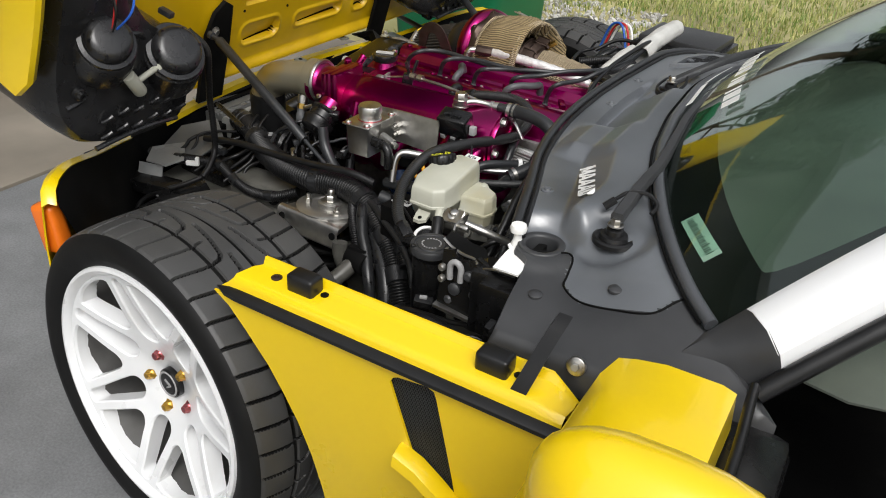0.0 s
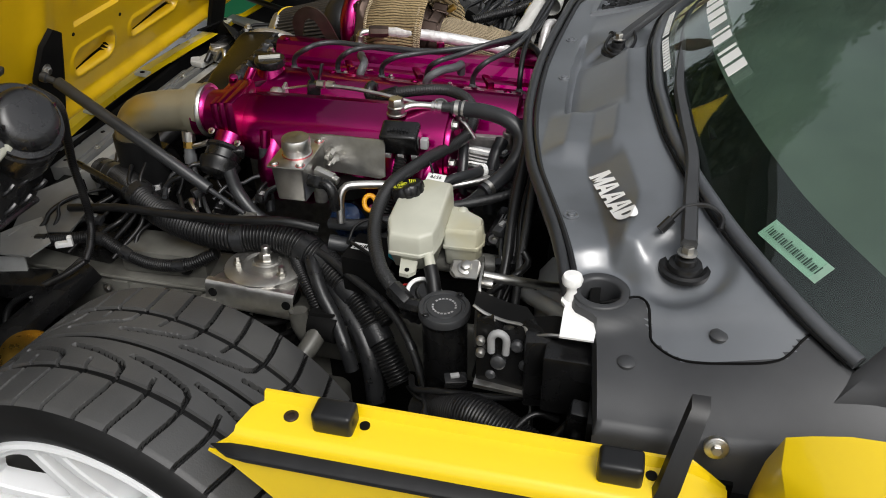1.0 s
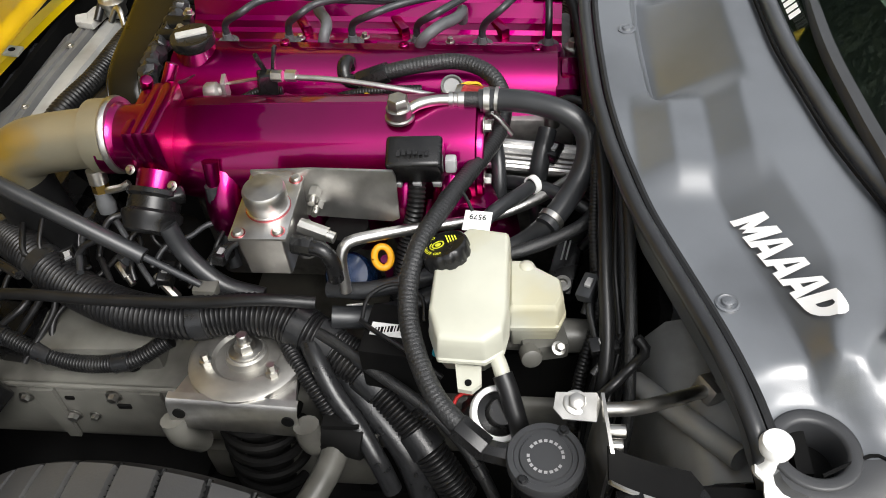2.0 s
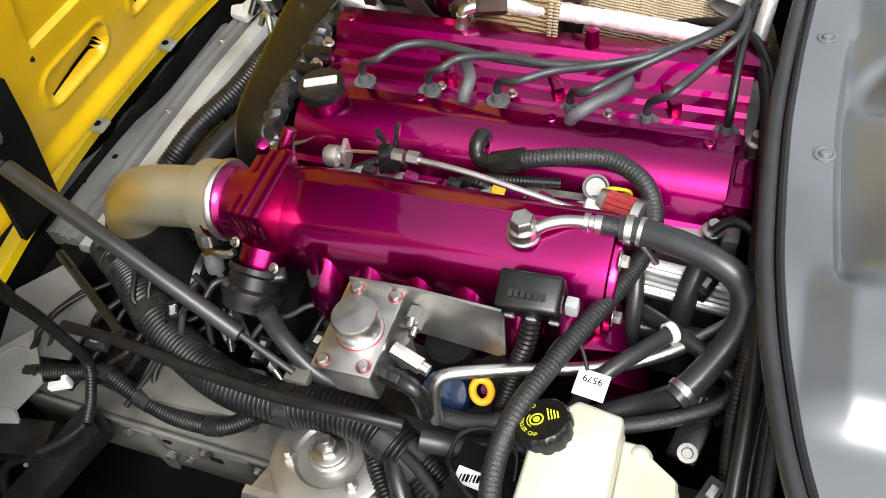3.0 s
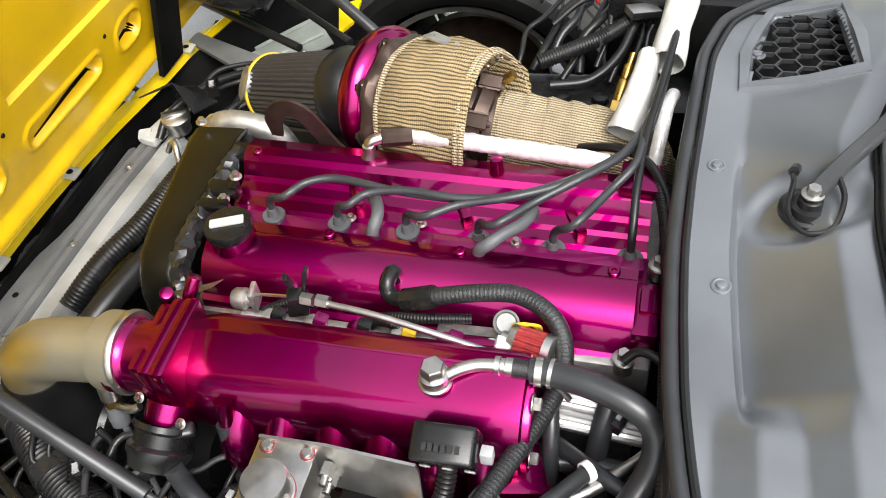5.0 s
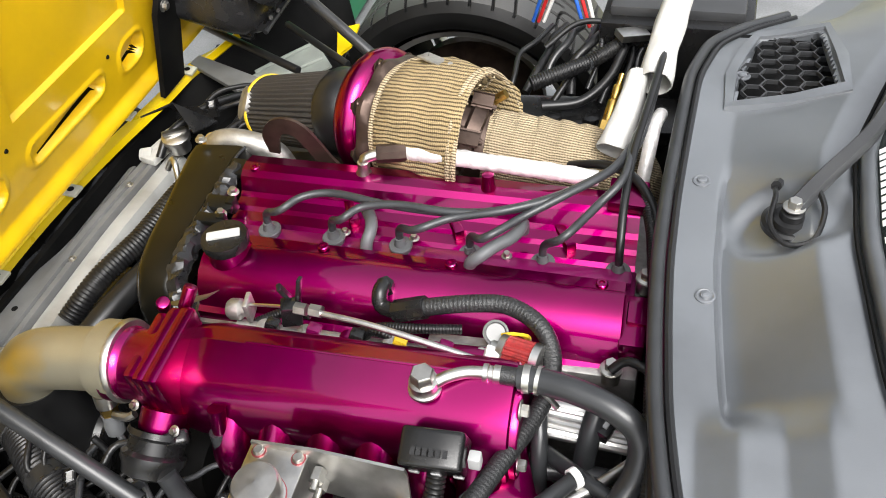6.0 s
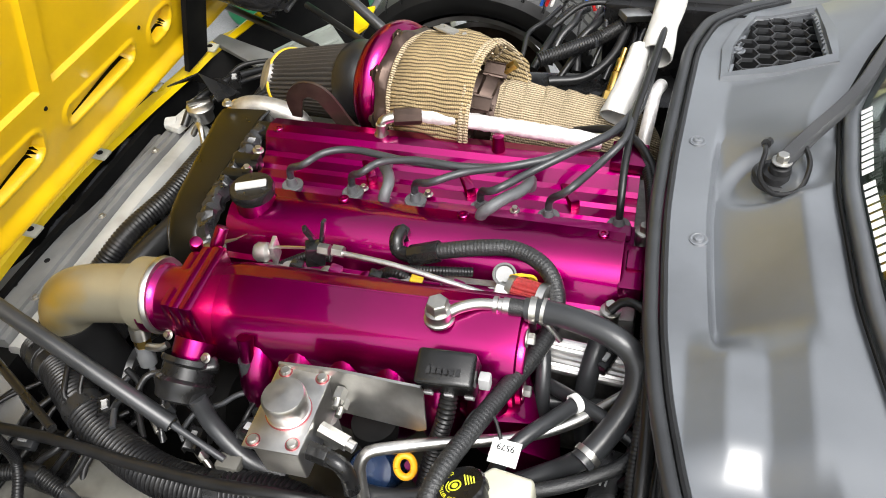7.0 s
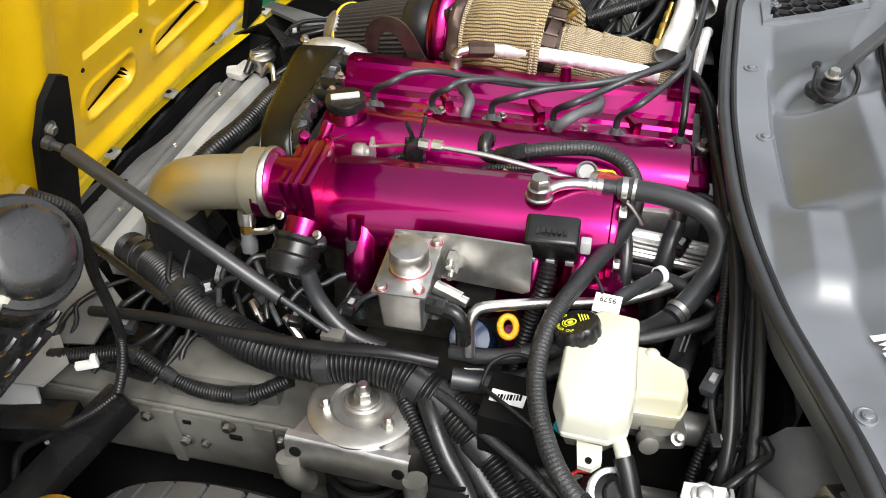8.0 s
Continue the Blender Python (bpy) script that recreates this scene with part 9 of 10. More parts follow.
box(bm, (0.055, 0.688, 0.740), (0.006, 0.010, 0.030), (10, -15, 25), 0.002)
box(bm, (0.072, 0.690, 0.742), (0.005, 0.010, 0.040), (-12, 12, 0), 0.002)
part("clip_bracket", bm, PLASTIC, fl)
bm = B()
cyl(bm, (-0.02, 0.682, 0.672), (0.33, 0.690, 0.655), 0.011, 16)
part("rail", bm, CAST, fl)
for i in range(6):
    x = 0.02 + 0.052 * i
    j = thing("injector", (x, 0.688, 0.60), "fuel injector with a plastic plug", "injector", "fuel injectors")
    m = (PLASTIC, CANDY_IN, PLASTIC, INJ, CANDY_IN, INK)[i]
    bm = B()
    cyl(bm, (x, 0.690, 0.640), (x, 0.676, 0.690), 0.0095, 12, bev=0.001)
    part("body", bm, CANDY if i in (2, 4) else CAST, j)
    bm = B()
    box(bm, (x + 0.010, 0.676, 0.688), (0.016, 0.016, 0.022), (-15, 20, 0), 0.003)
    part("plug", bm, m, j)
bm = B()
box(bm, (0.255, 0.690, 0.670), (0.085, 0.040, 0.018), (-8, 3, 4), 0.005)
box(bm, (0.262, 0.682, 0.682), (0.060, 0.022, 0.010), (-8, 3, 4), 0.003)
mesh_thing("inlet_flange", bm, CAST, "cast alloy flange behind the plenum", "flange")
bm = B()
box(bm, (0.262, 0.6785, 0.690), (0.062, 0.014, 0.006), (-8, 3, 4), 0.002)
mesh_thing("flange_strip", bm, CANDY, "magenta painted flange strip", "flange")
cp = thing("grey_plug", (0.288, 0.708, 0.66), "pale grey round wiring plug", "connector")
bm = B()
lathe(bm, (0.288, 0.716, 0.680), (0.15, -0.6, 0.8), [(0, 0.012), (0.008, 0.0145), (0.018, 0.0145), (0.019, 0.012), (0.015, 0.0105), (0.015, 0.0)], 24, False)
part("body", bm, GREYPAINT, cp)
for k in range(4):
    bm = B()
    tube(bm, [(0.298 + 0.002 * k, 0.704, 0.694), (0.312 + 0.003 * k, 0.703, 0.700), (0.322 + 0.002 * k, 0.708, 0.69), (0.326, 0.714, 0.67)], 0.0018, 6, 0.005)
    part("wire", bm, INJ, cp)
rf = thing("crankcase_filter", (0.325, 0.68, 0.655), "small red pleated breather filter", "filter")
ax = V((1, -0.25, 0.05)).normalized()
o = V((0.302, 0.690, 0.684))
uu, ww, dd = frame_of(ax)
bm = B()
rows = []
for h, r, q in ((0.004, 0.018, 0), (0.005, 0.019, 1), (0.036, 0.019, 1), (0.037, 0.018, 0)):
    rows.append([o + dd * h + (uu * math.cos(a) + ww * math.sin(a)) * (r - (0.0026 if q and j % 4 < 2 else 0)) for j, a in enumerate(2 * math.pi * k / 72 for k in range(72))])
grid(bm, rows, True)
part("gauze", bm, RED, rf, "red pleated gauze", 25)
bm = B()
lathe(bm, o, ax, [(-0.014, 0.008), (-0.004, 0.008), (-0.003, 0.019), (0.005, 0.020)], 28)
part("base", bm, STEEL, rf)
bm = B()
lathe(bm, o, ax, [(0.036, 0.020), (0.045, 0.020), (0.046, 0.017), (0.046, 0)], 28, False)
part("end_cap", bm, ALU, rf)
# conduits in the gap
for pts in ([(0.10, 0.69, 0.66), (0.15, 0.70, 0.682), (0.20, 0.70, 0.690), (0.25, 0.712, 0.684)], [(0.0, 0.69, 0.675), (0.04, 0.70, 0.69), (0.07, 0.70, 0.69)], [(0.13, 0.69, 0.65), (0.145, 0.69, 0.685), (0.17, 0.685, 0.69), (0.185, 0.69, 0.66)]):
    hose("engine_loom", pts, 0.0062, CONDUIT, "thin corrugated engine loom", "wiring loom", 0.001, 0.0038, 10, group="engine looms")
# throttle linkage
tl = thing("throttle_linkage", (-0.02, 0.69, 0.66), "throttle linkage with a cable, spring and steel quadrant", "linkage")
bm = B()
lathe(bm, (-0.030, 0.690, 0.695), (1, 0.1, 0), [(0, 0.010), (0.004, 0.013), (0.016, 0.013), (0.020, 0.009), (0.026, 0.009)], 20)
box(bm, (-0.002, 0.692, 0.700), (0.006, 0.024, 0.030), (0, 0, 10), 0.002)
part("quadrant", bm, CAST, tl)
bm = B()
plate(bm, [(-0.105, 0.675, 0.708), (-0.075, 0.668, 0.715), (-0.045, 0.680, 0.722), (-0.040, 0.700, 0.715), (-0.06, 0.705, 0.700)], (0.2, -0.5, 0.8), 0.003)
part("lever", bm, STEEL, tl)
bm = B()
tube(bm, [(0.0, 0.690, 0.708), (0.03, 0.686, 0.716), (0.055, 0.683, 0.722)], 0.002, 6, 0.01)
part("cable", bm, STEEL, tl)

# plug leads: from the boots over to the sleeves
LEADS = (
    [(-0.013, 0.829), (0.01, 0.854), (0.05, 0.866), (0.126, 0.854), (0.21, 0.850), (0.272, 0.864), (0.33, 0.896), (0.387, 0.946)],
    [(0.073, 0.824), (0.094, 0.845), (0.141, 0.852), (0.21, 0.848), (0.279, 0.860), (0.337, 0.896), (0.39, 0.948)],
    [(0.171, 0.819), (0.212, 0.841), (0.274, 0.855), (0.332, 0.887), (0.39, 0.942)],
    [(0.257, 0.817), (0.299, 0.857), (0.344, 0.889), (0.388, 0.936)],
    [(0.348, 0.830), (0.382, 0.887), (0.408, 0.925)],
)
for i in range(6):
    x = -0.050 + 0.0925 * i
    z = 0.680 - 0.002 * i
    if i < 5:
        run = [(a, b, 0.728 + 0.004 * (k > 0) + 0.0035 * i * (k > 1)) for k, (a, b) in enumerate(LEADS[i])]
        pts = [(x, 0.849, z - 0.006), (x + 0.003, 0.850, z + 0.020)] + run + [(0.412 + 0.003 * (i % 3), 1.000, 0.728 + 0.007 * (i // 2)), (0.427, 1.055, 0.735 + 0.005 * (i // 2)), (0.438, 1.154, 0.752), (0.446, 1.26, 0.752)]
    else:
        pts = [(x, 0.849, z - 0.004), (x, 0.853, z + 0.03), (0.412, 0.90, 0.730), (0.416, 0.972, 0.746), (0.424, 1.03, 0.756), (0.431, 1.084, 0.762), (0.440, 1.16, 0.766), (0.446, 1.25, 0.75)]
    hose("plug_lead", pts, 0.0052, GREYHOSE if i < 5 else RUBBER, "dark grey spark plug lead" if i < 5 else "black spark plug lead with pale print", "plug lead", seg=10, group="spark plug leads")
for way, wide in (([(0.388, 1.030, 0.700), (0.397, 1.062, 0.720), (0.404, 1.100, 0.735), (0.408, 1.150, 0.742)], (0.0245, 0.020, 0.0165, 0.0145)), ([(0.432, 1.138, 0.738), (0.437, 1.190, 0.752), (0.446, 1.260, 0.762), (0.455, 1.335, 0.766)], (0.0235, 0.0215, 0.0215, 0.021))):
    bm = B()
    path = smooth_path(way, 0.0035)
    uu, ww, _ = frame_of(path[1] - path[0])
    rows = []
    for i, q in enumerate(path):
        dd = (path[min(i + 1, len(path) - 1)] - path[max(0, i - 1)]).normalized()
        uu = (uu - dd * uu.dot(dd)).normalized()
        f = 3 * i / (len(path) - 1)
        k = wide[int(min(f, 2))] + (wide[int(min(f, 2)) + 1] - wide[int(min(f, 2))]) * (f - int(min(f, 2)))
        rows.append([q + uu * (rr * math.cos(a)) + dd.cross(uu) * (rr * math.sin(a)) for a, rr in ((2 * math.pi * j / 56, k * (1 + 0.035 * (j % 2) + 0.09 * noise.noise(V((2 * math.cos(2 * math.pi * j / 56), 2 * math.sin(2 * math.pi * j / 56), f * 1.4))))) for j in range(56))])
    grid(bm, rows, True)
    thicken(bm, 0.0015)
    mesh_thing("heat_sleeve", bm, SLEEVE, "white ribbed fabric heat sleeve over the plug leads", "sleeve", "heat sleeves", smooth=60)
# foil-wrapped lines by the bulkhead
hose("foil_pipe", [(0.428, 1.00, 0.66), (0.434, 1.03, 0.705), (0.438, 1.06, 0.725), (0.445, 1.10, 0.715)], 0.0095, FOIL, "crumpled foil-wrapped line by the bulkhead", "pipe")
hose("loom", [(0.40, 0.98, 0.69), (0.428, 0.96, 0.70), (0.446, 0.90, 0.695), (0.455, 0.82, 0.69), (0.460, 0.74, 0.685), (0.462, 0.66, 0.68), (0.466, 0.60, 0.67)], 0.0085, CONDUIT, "corrugated loom along the bulkhead", "wiring loom", 0.0012, 0.0042, 12)
hose("loom", [(0.33, 1.02, 0.68), (0.38, 0.995, 0.705), (0.42, 0.965, 0.712), (0.448, 0.92, 0.70), (0.456, 0.86, 0.69)], 0.006, RUBBER, "thin black loom at the rear of the engine", "wiring loom")
hose("sensor_lead", [(0.418, 0.70, 0.66), (0.432, 0.706, 0.672), (0.45, 0.70, 0.675), (0.468, 0.688, 0.67)], 0.0055, RUBBER, "short black sensor lead", "cable")
# far side of the bay: battery box, looms, cables
bb = thing("battery_box", (0.47, 1.42, 0.45), "black plastic box with a flat lid in the far corner", "box")
bm = B()
box(bm, (0.46, 1.44, 0.60), (0.24, 0.20, 0.22), (0, 0, -4), 0.012)
part("body", bm, PLASTIC, bb)
bm = B()
box(bm, (0.46, 1.45, 0.715), (0.21, 0.17, 0.022), (0, 0, -4), 0.006)
part("lid", bm, COVER, bb)
hose("far_loom", [(0.24, 1.245, 0.655), (0.29, 1.27, 0.665), (0.33, 1.30, 0.668), (0.37, 1.33, 0.68), (0.40, 1.36, 0.69)], 0.013, CONDUIT, "thick corrugated loom behind the turbocharger", "wiring loom", 0.0015, 0.0048, 14)
hose("far_cable", [(0.26, 1.22, 0.63), (0.32, 1.24, 0.63), (0.36, 1.28, 0.65), (0.38, 1.33, 0.68)], 0.008, RUBBER, "black cable behind the turbocharger", "cable")
hose("far_cable", [(0.25, 1.33, 0.67), (0.30, 1.36, 0.70), (0.36, 1.36, 0.70), (0.40, 1.32, 0.69)], 0.005, RUBBER, "thin black cable behind the turbocharger", "cable")
for k, m in enumerate((WIREBLUE, WIRERED, INK)):
    hose("thin_wire", [(0.20 + 0.01 * k, 1.50, 0.62), (0.23 + 0.012 * k, 1.49, 0.70), (0.27 + 0.012 * k, 1.47, 0.71), (0.30 + 0.01 * k, 1.45, 0.64)], 0.0035, m, "thin coloured wire by the far wheel", "wire", seg=8, group="coloured wires")
bm = B()
box(bm, (0.30, 1.24, 0.56), (0.36, 0.10, 0.10), (0, 0, 3), 0.015)
for i in range(5):
    lathe(bm, (0.16 + 0.06 * i, 1.215, 0.605), (0, 0, 1), [(0, 0.016), (0.014, 0.012), (0.016, 0)], 14, False)
mesh_thing("far_shelf", bm, PLASTIC, "black ribbed plastic tray behind the turbocharger", "tray")
bm = B()
box(bm, (0.39, 1.33, 0.700), (0.05, 0.03, 0.012), (0, 10, 30), 0.002)
mesh_thing("fuse_holder", bm, ALU, "small shiny fuse holder", "fuse holder")
# coolant outlet at the front of the engine
co = hose("coolant_outlet", [(-0.235, 1.035, 0.62), (-0.232, 1.035, 0.648), (-0.21, 1.038, 0.662), (-0.17, 1.040, 0.660), (-0.13, 1.040, 0.645), (-0.11, 1.035, 0.61)], 0.019, CAST, "cast alloy coolant outlet pipe", "pipe", seg=20)
clamp(co, (-0.226, 1.036, 0.654), (0.6, 0, 0.6), 0.0195, BRASS, 0.010)
hose("radiator_hose", [(-0.36, 0.74, 0.55), (-0.33, 0.80, 0.58), (-0.30, 0.88, 0.590), (-0.28, 0.98, 0.60), (-0.245, 1.03, 0.62)], 0.018, CONDUIT, "black corrugated radiator hose", "hose", 0.002, 0.006, 16)
hose("radiator_hose", [(-0.33, 0.66, 0.53), (-0.30, 0.74, 0.56), (-0.27, 0.84, 0.57), (-0.24, 0.93, 0.57), (-0.22, 1.00, 0.56)], 0.020, RUBBER, "thick black radiator hose", "hose", seg=18)
hose("overflow_line", [(-0.33, 1.03, 0.60), (-0.305, 1.02, 0.63), (-0.29, 1.00, 0.62), (-0.29, 0.98, 0.56)], 0.005, ALU, "thin bright overflow line", "pipe")
bm = B()
plate(bm, [(-0.42, 1.12, 0.63), (-0.36, 1.14, 0.65), (-0.31, 1.10, 0.62), (-0.30, 1.16, 0.60), (-0.36, 1.20, 0.60), (-0.42, 1.19, 0.60)], (0.1, -0.3, 1), 0.004)
mesh_thing("corner_shield", bm, PLASTIC, "black bent shield at the radiator's corner", "shield")
# alternator, pulley and belt, below the throttle
al = thing("alternator", (-0.12, 0.58, 0.36), "dark alternator with a ribbed pulley", "alternator")
bm = B()
lathe(bm, (-0.19, 0.60, 0.48), (1, 0, 0), [(0, 0.05), (0.02, 0.058), (0.10, 0.058), (0.12, 0.045)], 32)
part("body", bm, DULL, al)
bm = B()
lathe(bm, (-0.215, 0.60, 0.50), (1, 0, 0), [(0, 0.055), (0.004, 0.064), (0.012, 0.060), (0.020, 0.064), (0.024, 0.055)], 40)
part("pulley", bm, PLASTIC, al)
for p, q in (((-0.08, 0.50, 0.55), (-0.05, 0.48, 0.53)), ((-0.13, 0.51, 0.56), (-0.115, 0.495, 0.55)), ((-0.02, 0.50, 0.555), (0.01, 0.49, 0.55))):
    bm = B()
    cyl(bm, p, q, 0.0065, 8, bev=0.001)
    cyl(bm, q, V(q) + (V(q) - V(p)) * 0.5, 0.0045, 10)
    mesh_thing("hose_fitting", bm, STEEL, "small steel hose fitting low in the bay", "fitting", "hose fittings")
# abs block with a barcode label
ab = thing("abs_block", (0.25, 0.385, 0.50), "grey cast valve block with white barcode labels", "valve block")
bm = B()
box(bm, (0.255, 0.395, 0.555), (0.085, 0.07, 0.07), (0, 0, -6), 0.005)
part("body", bm, DULL, ab)
for (x, y, w) in ((0.240, 0.394, 0.040),):
    bm = B()
    box(bm, (x, y, 0.5905), (w, 0.017, 0.0012), (0, 0, -6))
    part("label", bm, INK, ab)
    for k in range(9):
        bm = B()
        box(bm, (x - w * 0.36 + w * 0.09 * k, y - 0.0015 + 0.0005 * k, 0.5914), (0.0012 + 0.0008 * (k % 3), 0.008, 0.0006), (0, 0, -6))
        part("label_bar", bm, DULL, ab)
hose("wire_loop", [(0.205, 0.41, 0.58), (0.215, 0.43, 0.605), (0.245, 0.44, 0.615), (0.275, 0.425, 0.612), (0.28, 0.40, 0.60)], 0.0025, RUBBER, "thin black wire loop over the valve block", "wire", seg=8)
hose("wire_loop", [(0.206, 0.41, 0.585), (0.225, 0.385, 0.602), (0.265, 0.36, 0.60), (0.305, 0.335, 0.59)], 0.0028, RUBBER, "thin black wire along the valve block", "wire", seg=8)
hose("thin_wire", [(0.316, 0.30, 0.58), (0.325, 0.315, 0.59), (0.345, 0.312, 0.592), (0.37, 0.30, 0.58)], 0.002, WIRERED, "thin red wire under the bottle", "wire", seg=8)
# low clutter behind the wing: looms, plugs, curved pale bracket
hose("wing_loom", [(0.39, 0.19, 0.47), (0.43, 0.155, 0.515), (0.47, 0.128, 0.542), (0.52, 0.105, 0.542), (0.57, 0.085, 0.515), (0.60, 0.07, 0.46)], 0.029, CONDUIT, "thick corrugated loom behind the wing", "wiring loom", 0.0018, 0.0042, 20)
hose("wing_loom", [(0.36, 0.14, 0.45), (0.40, 0.115, 0.49), (0.45, 0.10, 0.515), (0.52, 0.085, 0.52), (0.57, 0.10, 0.55), (0.60, 0.12, 0.58)], 0.006, RUBBER, "thin black loom behind the wing", "wiring loom")
hose("wing_loom", [(0.36, 0.22, 0.50), (0.38, 0.17, 0.53), (0.42, 0.155, 0.55), (0.49, 0.150, 0.56), (0.53, 0.15, 0.57)], 0.0045, RUBBER, "thin black wire by the catch can", "wiring loom")
hose("wing_loom", [(0.44, 0.07, 0.47), (0.50, 0.075, 0.535), (0.545, 0.115, 0.575), (0.58, 0.125, 0.565)], 0.004, RUBBER, "thin black wire behind the wing", "wiring loom")
bm = B()
tube(bm, [(0.395, 0.130, 0.47), (0.425, 0.150, 0.497), (0.457, 0.148, 0.503), (0.500, 0.125, 0.49), (0.53, 0.09, 0.46)], 0.018, 12, 0.01, flat=0.25)
mesh_thing("pale_bracket", bm, GREYPAINT, "curved pale grey bracket low behind the wing", "bracket")
wp = thing("wing_plug", (0.605, 0.065, 0.60), "black wiring plug hanging by the cowl corner", "connector")
bm = B()
box(bm, (0.605, 0.075, 0.625), (0.028, 0.022, 0.05), (10, 8, 0), 0.004)
box(bm, (0.606, 0.068, 0.590), (0.022, 0.018, 0.022), (10, 8, 0), 0.003)
part("body", bm, PLASTIC, wp)
for k, m in enumerate((DIPYEL, RUBBER, INK, RUBBER)):
    bm = B()
    tube(bm, [(0.598 + 0.005 * k, 0.068, 0.58), (0.602 + 0.006 * k, 0.055, 0.555), (0.620 + 0.004 * k, 0.04, 0.52), (0.63, 0.035, 0.47)], 0.003, 6, 0.008)
    part("wire", bm, m, wp)
bm = B()
hexbolt(bm, (0.745, 0.018, 0.678), (0.0, -1, 0.25), 0.006, 0.005)
lathe(bm, (0.745, 0.020, 0.677), (0.0, -1, 0.25), [(-0.004, 0.0125), (0.002, 0.0125), (0.003, 0.011)], 24)
part("hinge_bolt", bm, STEEL, car)


# loose wires, plugs and clips in the gaps of the bay
rnd = random.Random(21)


def loose_wire(a, b, sag, r, m, label):
    a, b = V(a), V(b)
    mid = (a + b) / 2 + V((rnd.uniform(-0.02, 0.02), rnd.uniform(-0.015, 0.015), sag))
    q1 = a.lerp(mid, 0.55) + V((rnd.uniform(-0.012, 0.012), rnd.uniform(-0.012, 0.012), 0.006))
    q2 = mid.lerp(b, 0.45) + V((rnd.uniform(-0.012, 0.012), rnd.uniform(-0.012, 0.012), 0.004))
    hose("loose_wire", [a, q1, mid, q2, b], r, m, label, "wire", seg=8, group="loose wires in the bay")


for i in range(12):
    x = -0.22 + 0.022 * i
    loose_wire((x, 0.47 + 0.012 * (i % 3), 0.55 + 0.012 * (i % 4)), (x + rnd.uniform(-0.06, 0.08), 0.54, 0.60 + 0.01 * (i % 3)), rnd.uniform(-0.02, 0.03), rnd.uniform(0.0022, 0.0048), (RUBBER, CONDUIT, TAPE, GREYHOSE)[i % 4], "thin black wire below the throttle body")
for i in range(9):
    y = 0.30 + 0.034 * i
    loose_wire((0.452 + 0.006 * (i % 3), y, 0.60 + 0.006 * (i % 4)), (0.498, y + rnd.uniform(0.04, 0.12), 0.655), rnd.uniform(-0.01, 0.02), rnd.uniform(0.003, 0.0055), (RUBBER, BRAID, TAPE)[i % 3], "thin black wire along the bulkhead")
for i in range(8):
    loose_wire((-0.42 + 0.03 * i, 0.40 + 0.02 * (i % 3), 0.49), (-0.36 + 0.03 * i, 0.52 + 0.02 * (i % 2), 0.54), rnd.uniform(0.0, 0.03), rnd.uniform(0.003, 0.006), (RUBBER, CONDUIT)[i % 2], "black wire beside the chassis rail")
for i in range(10):
    loose_wire((0.36 + 0.02 * i, 0.20 - 0.008 * i, 0.50 + 0.008 * (i % 3)), (0.42 + 0.016 * i, 0.10, 0.51 + 0.012 * (i % 4)), rnd.uniform(-0.01, 0.035), rnd.uniform(0.0022, 0.005), (RUBBER, TAPE, CONDUIT)[i % 3], "thin black wire behind the wing")
for i in range(8):
    loose_wire((-0.40 + 0.02 * i, 1.10 + 0.05 * (i % 3), 0.56), (-0.30 + 0.03 * i, 1.28 + 0.03 * (i % 2), 0.58), rnd.uniform(0.0, 0.05), rnd.uniform(0.004, 0.009), (RUBBER, CONDUIT, TAPE)[i % 3], "black cable in the far front corner")
for i in range(9):
    loose_wire((0.20 + 0.025 * i, 1.25 + 0.02 * (i % 3), 0.62), (0.25 + 0.025 * i, 1.42, 0.66), rnd.uniform(0.0, 0.04), rnd.uniform(0.004, 0.008), (RUBBER, CONDUIT, TAPE)[i % 3], "black cable behind the turbocharger")
for i, (x, y, z) in enumerate(((-0.10, 0.500, 0.590), (-0.05, 0.482, 0.575), (-0.185, 0.500, 0.575), (0.455, 0.420, 0.640), (0.470, 0.360, 0.620), (0.44, 0.155, 0.575), (-0.30, 0.455, 0.530), (0.02, 0.500, 0.590), (0.42, 0.640, 0.640), (0.33, 1.30, 0.665), (-0.33, 1.20, 0.60))):
    pl = thing("wiring_plug", (x, y, z - 0.01), "small black wiring plug on a thin wire", "connector", "small wiring plugs")
    a = rnd.uniform(0, 180)
    bm = B()
    box(bm, (x, y, z), (0.030, 0.017, 0.014), (rnd.uniform(-20, 20), rnd.uniform(-20, 20), a), 0.0025)
    part("body", bm, PLASTIC if i % 3 else GREYHOSE, pl)
    bm = B()
    box(bm, V((x, y, z + 0.0085)), (0.012, 0.007, 0.004), (0, 0, a), 0.001)
    part("latch_tab", bm, GREYCAP, pl)


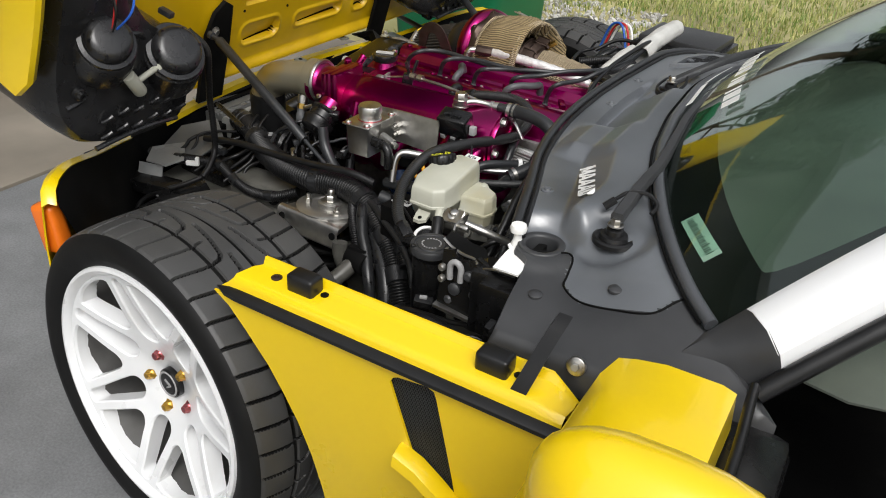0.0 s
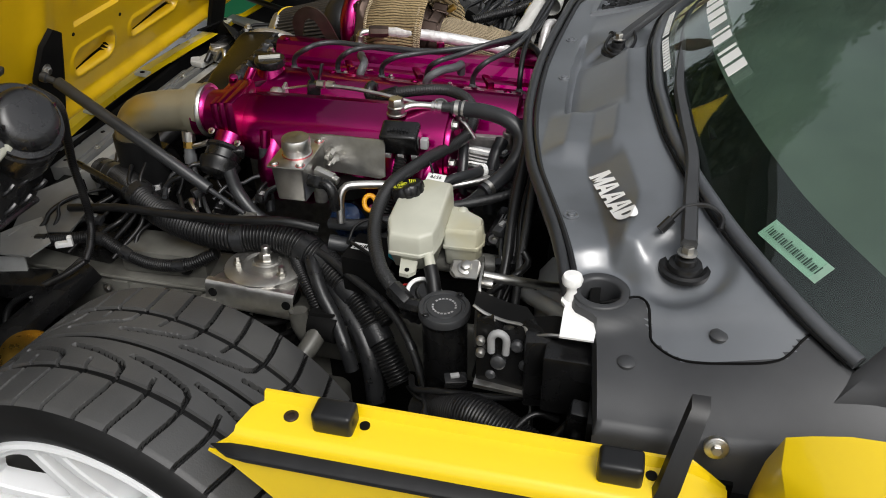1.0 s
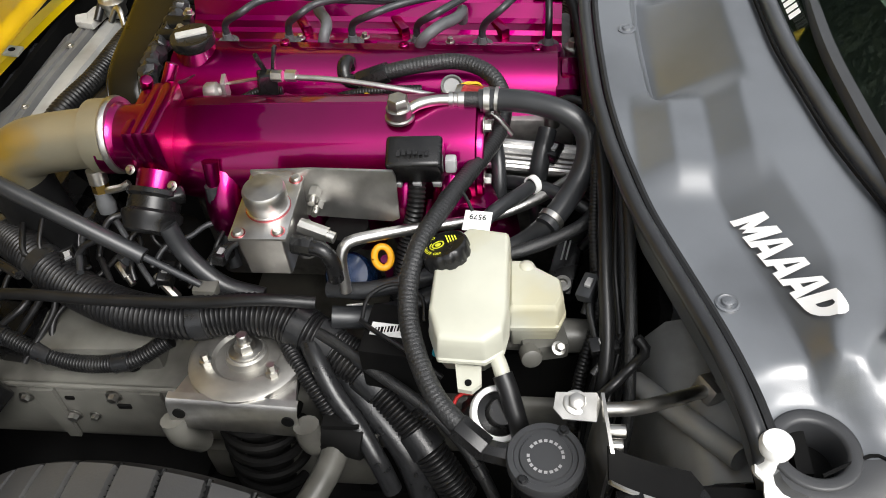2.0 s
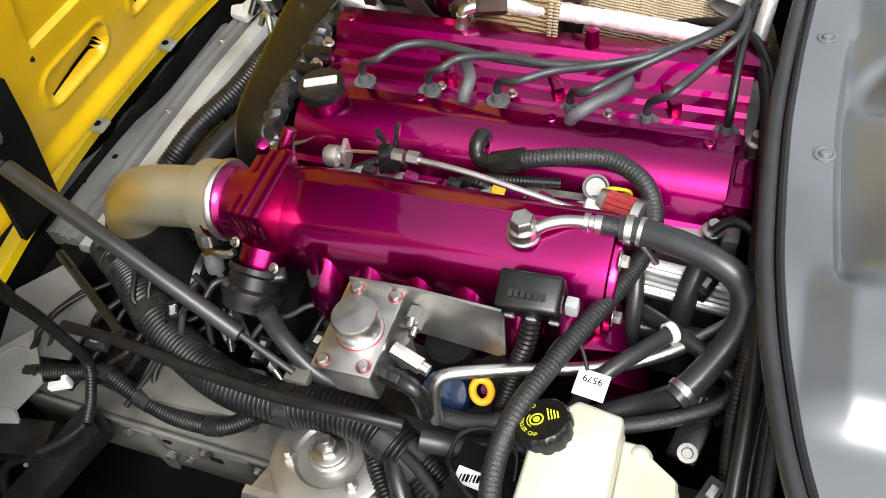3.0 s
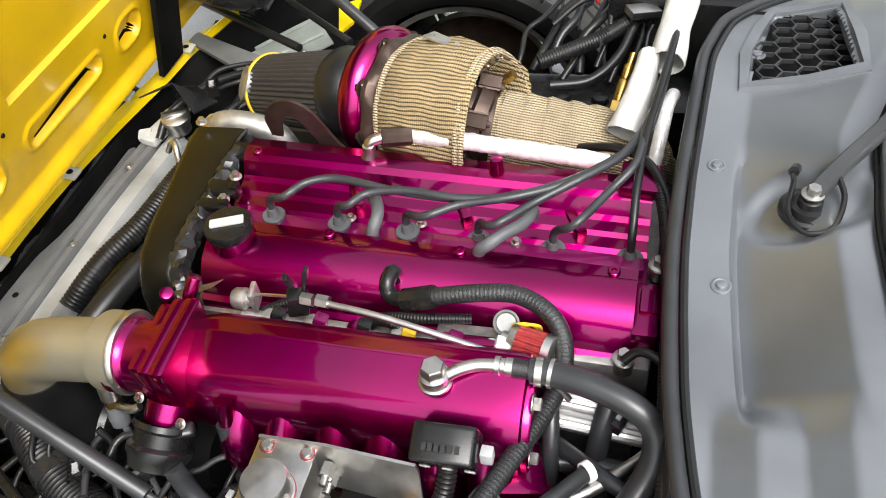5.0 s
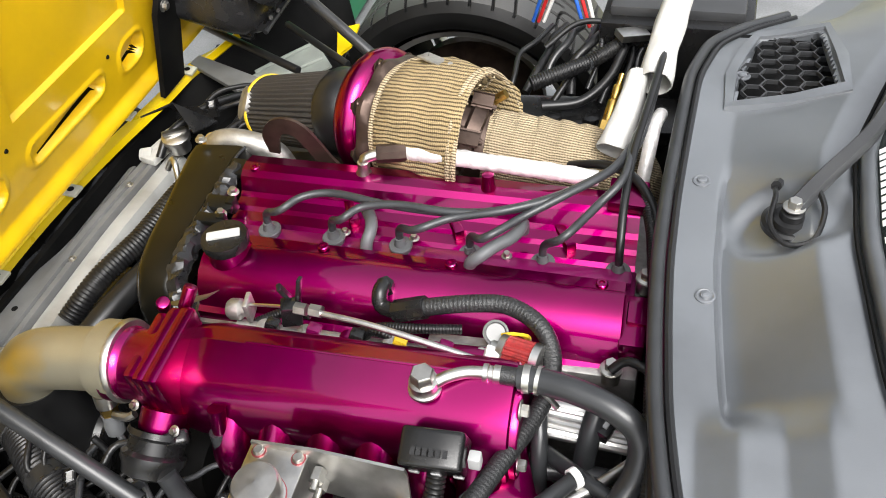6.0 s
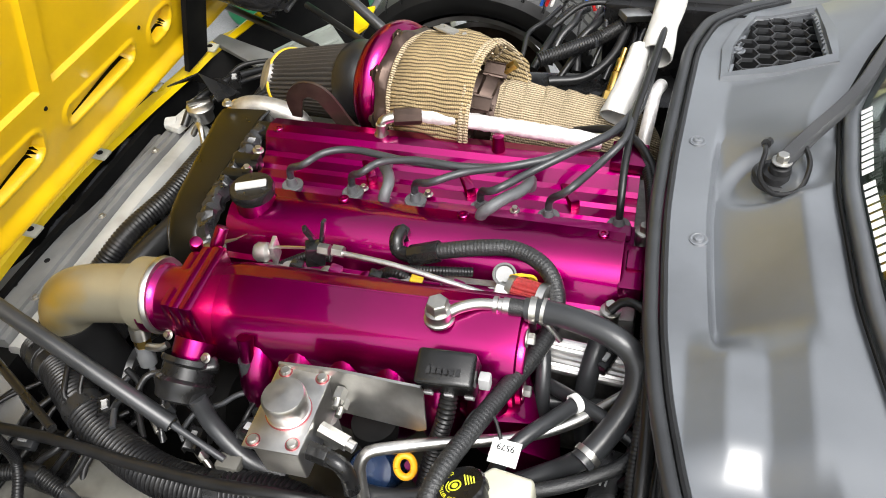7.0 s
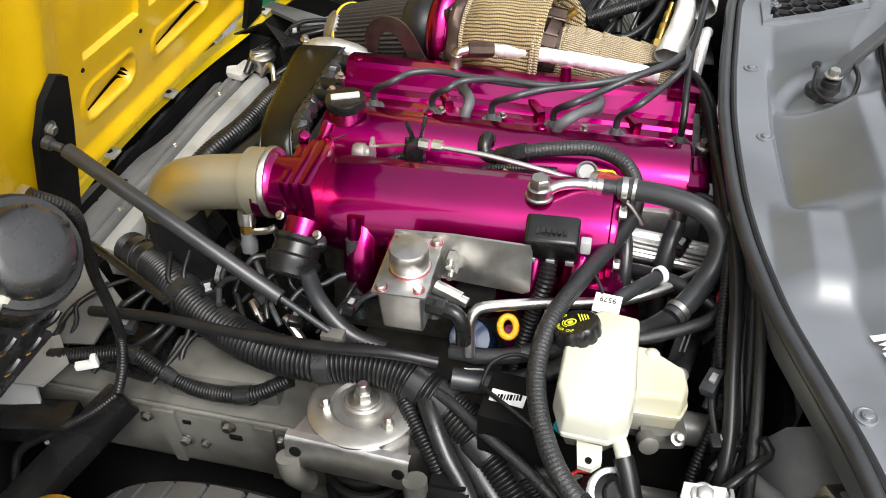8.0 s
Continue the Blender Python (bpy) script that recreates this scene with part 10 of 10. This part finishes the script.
# ---- trees beyond the lawn, out of direct view, mirrored in the windscreen ----
def build_tree(x, y, h, seed, clear=0.25):
    rnd = random.Random(seed)
    t = thing("tree", (x, y, -0.04), "leafy green tree beyond the lawn", "tree", "trees beyond the lawn")
    bm = B()
    limbs = []
    tube(bm, [(x, y, -0.1), (x + 0.1, y, h * 0.2), (x - 0.05, y + 0.1, h * 0.45), (x + 0.1, y, h * 0.8)], 0.16, 10, 0.25, taper=0.3)
    for k in range(8):
        a = rnd.uniform(0, 6.28)
        z = h * rnd.uniform(clear, 0.45 + clear)
        L = h * rnd.uniform(0.2, 0.34) * (1.1 - 0.6 * clear)
        e = V((x + L * math.cos(a), y + L * math.sin(a), z + L * 0.6))
        tube(bm, [(x, y, z), (x + 0.5 * L * math.cos(a), y + 0.5 * L * math.sin(a), z + 0.2 * L), e], 0.06, 7, 0.25, taper=0.3)
        limbs.append(e)
    part("trunk", bm, BARK, t)
    verts, faces = [], []
    clumps = limbs + [V((x + rnd.uniform(-1, 1) * h * 0.2, y + rnd.uniform(-1, 1) * h * 0.2, h * rnd.uniform(max(0.5, clear + 0.12), 1.0))) for _ in range(14)]
    for c in clumps:
        r = h * rnd.uniform(0.09, 0.16)
        for _ in range(420):
            d = V((rnd.gauss(0, 1), rnd.gauss(0, 1), rnd.gauss(0, 0.8))).normalized() * r * rnd.random() ** 0.4
            p = c + d
            s = rnd.uniform(0.10, 0.22)
            u = V((rnd.gauss(0, 1), rnd.gauss(0, 1), rnd.gauss(0, 1))).normalized()
            w = u.orthogonal().normalized()
            i = len(verts)
            verts += [p - u * s, p + w * s * 0.5, p + u * s, p - w * s * 0.5]
            faces.append((i, i + 1, i + 2, i + 3))
    me = bpy.data.meshes.new("crown")
    me.from_pydata(verts, [], faces)
    me.materials.append(LEAF)
    c = new("crown", me)
    c.parent = t
    c.matrix_parent_inverse = Matrix.Translation(-V(t["base"]))


# the tall ones at negative x are added height to darken cowl and paint reflections
for i, (x, y, h, clear) in enumerate(((-13, 12.0, 11.5, 0.2), (-9.6, 10.8, 12.5, 0.2), (-6.4, 11.5, 10.5, 0.25), (-3.6, 10.6, 8.0, 0.55), (-1.2, 11.4, 7.4, 0.5), (3.0, 14.5, 4.2, 0.25), (6.5, 13.5, 3.6, 0.25), (10.5, 15.0, 4.4, 0.25), (-17, 13, 12.0, 0.4), (15, 14, 3.8, 0.25))):
    build_tree(x, y, h, 40 + i, clear)
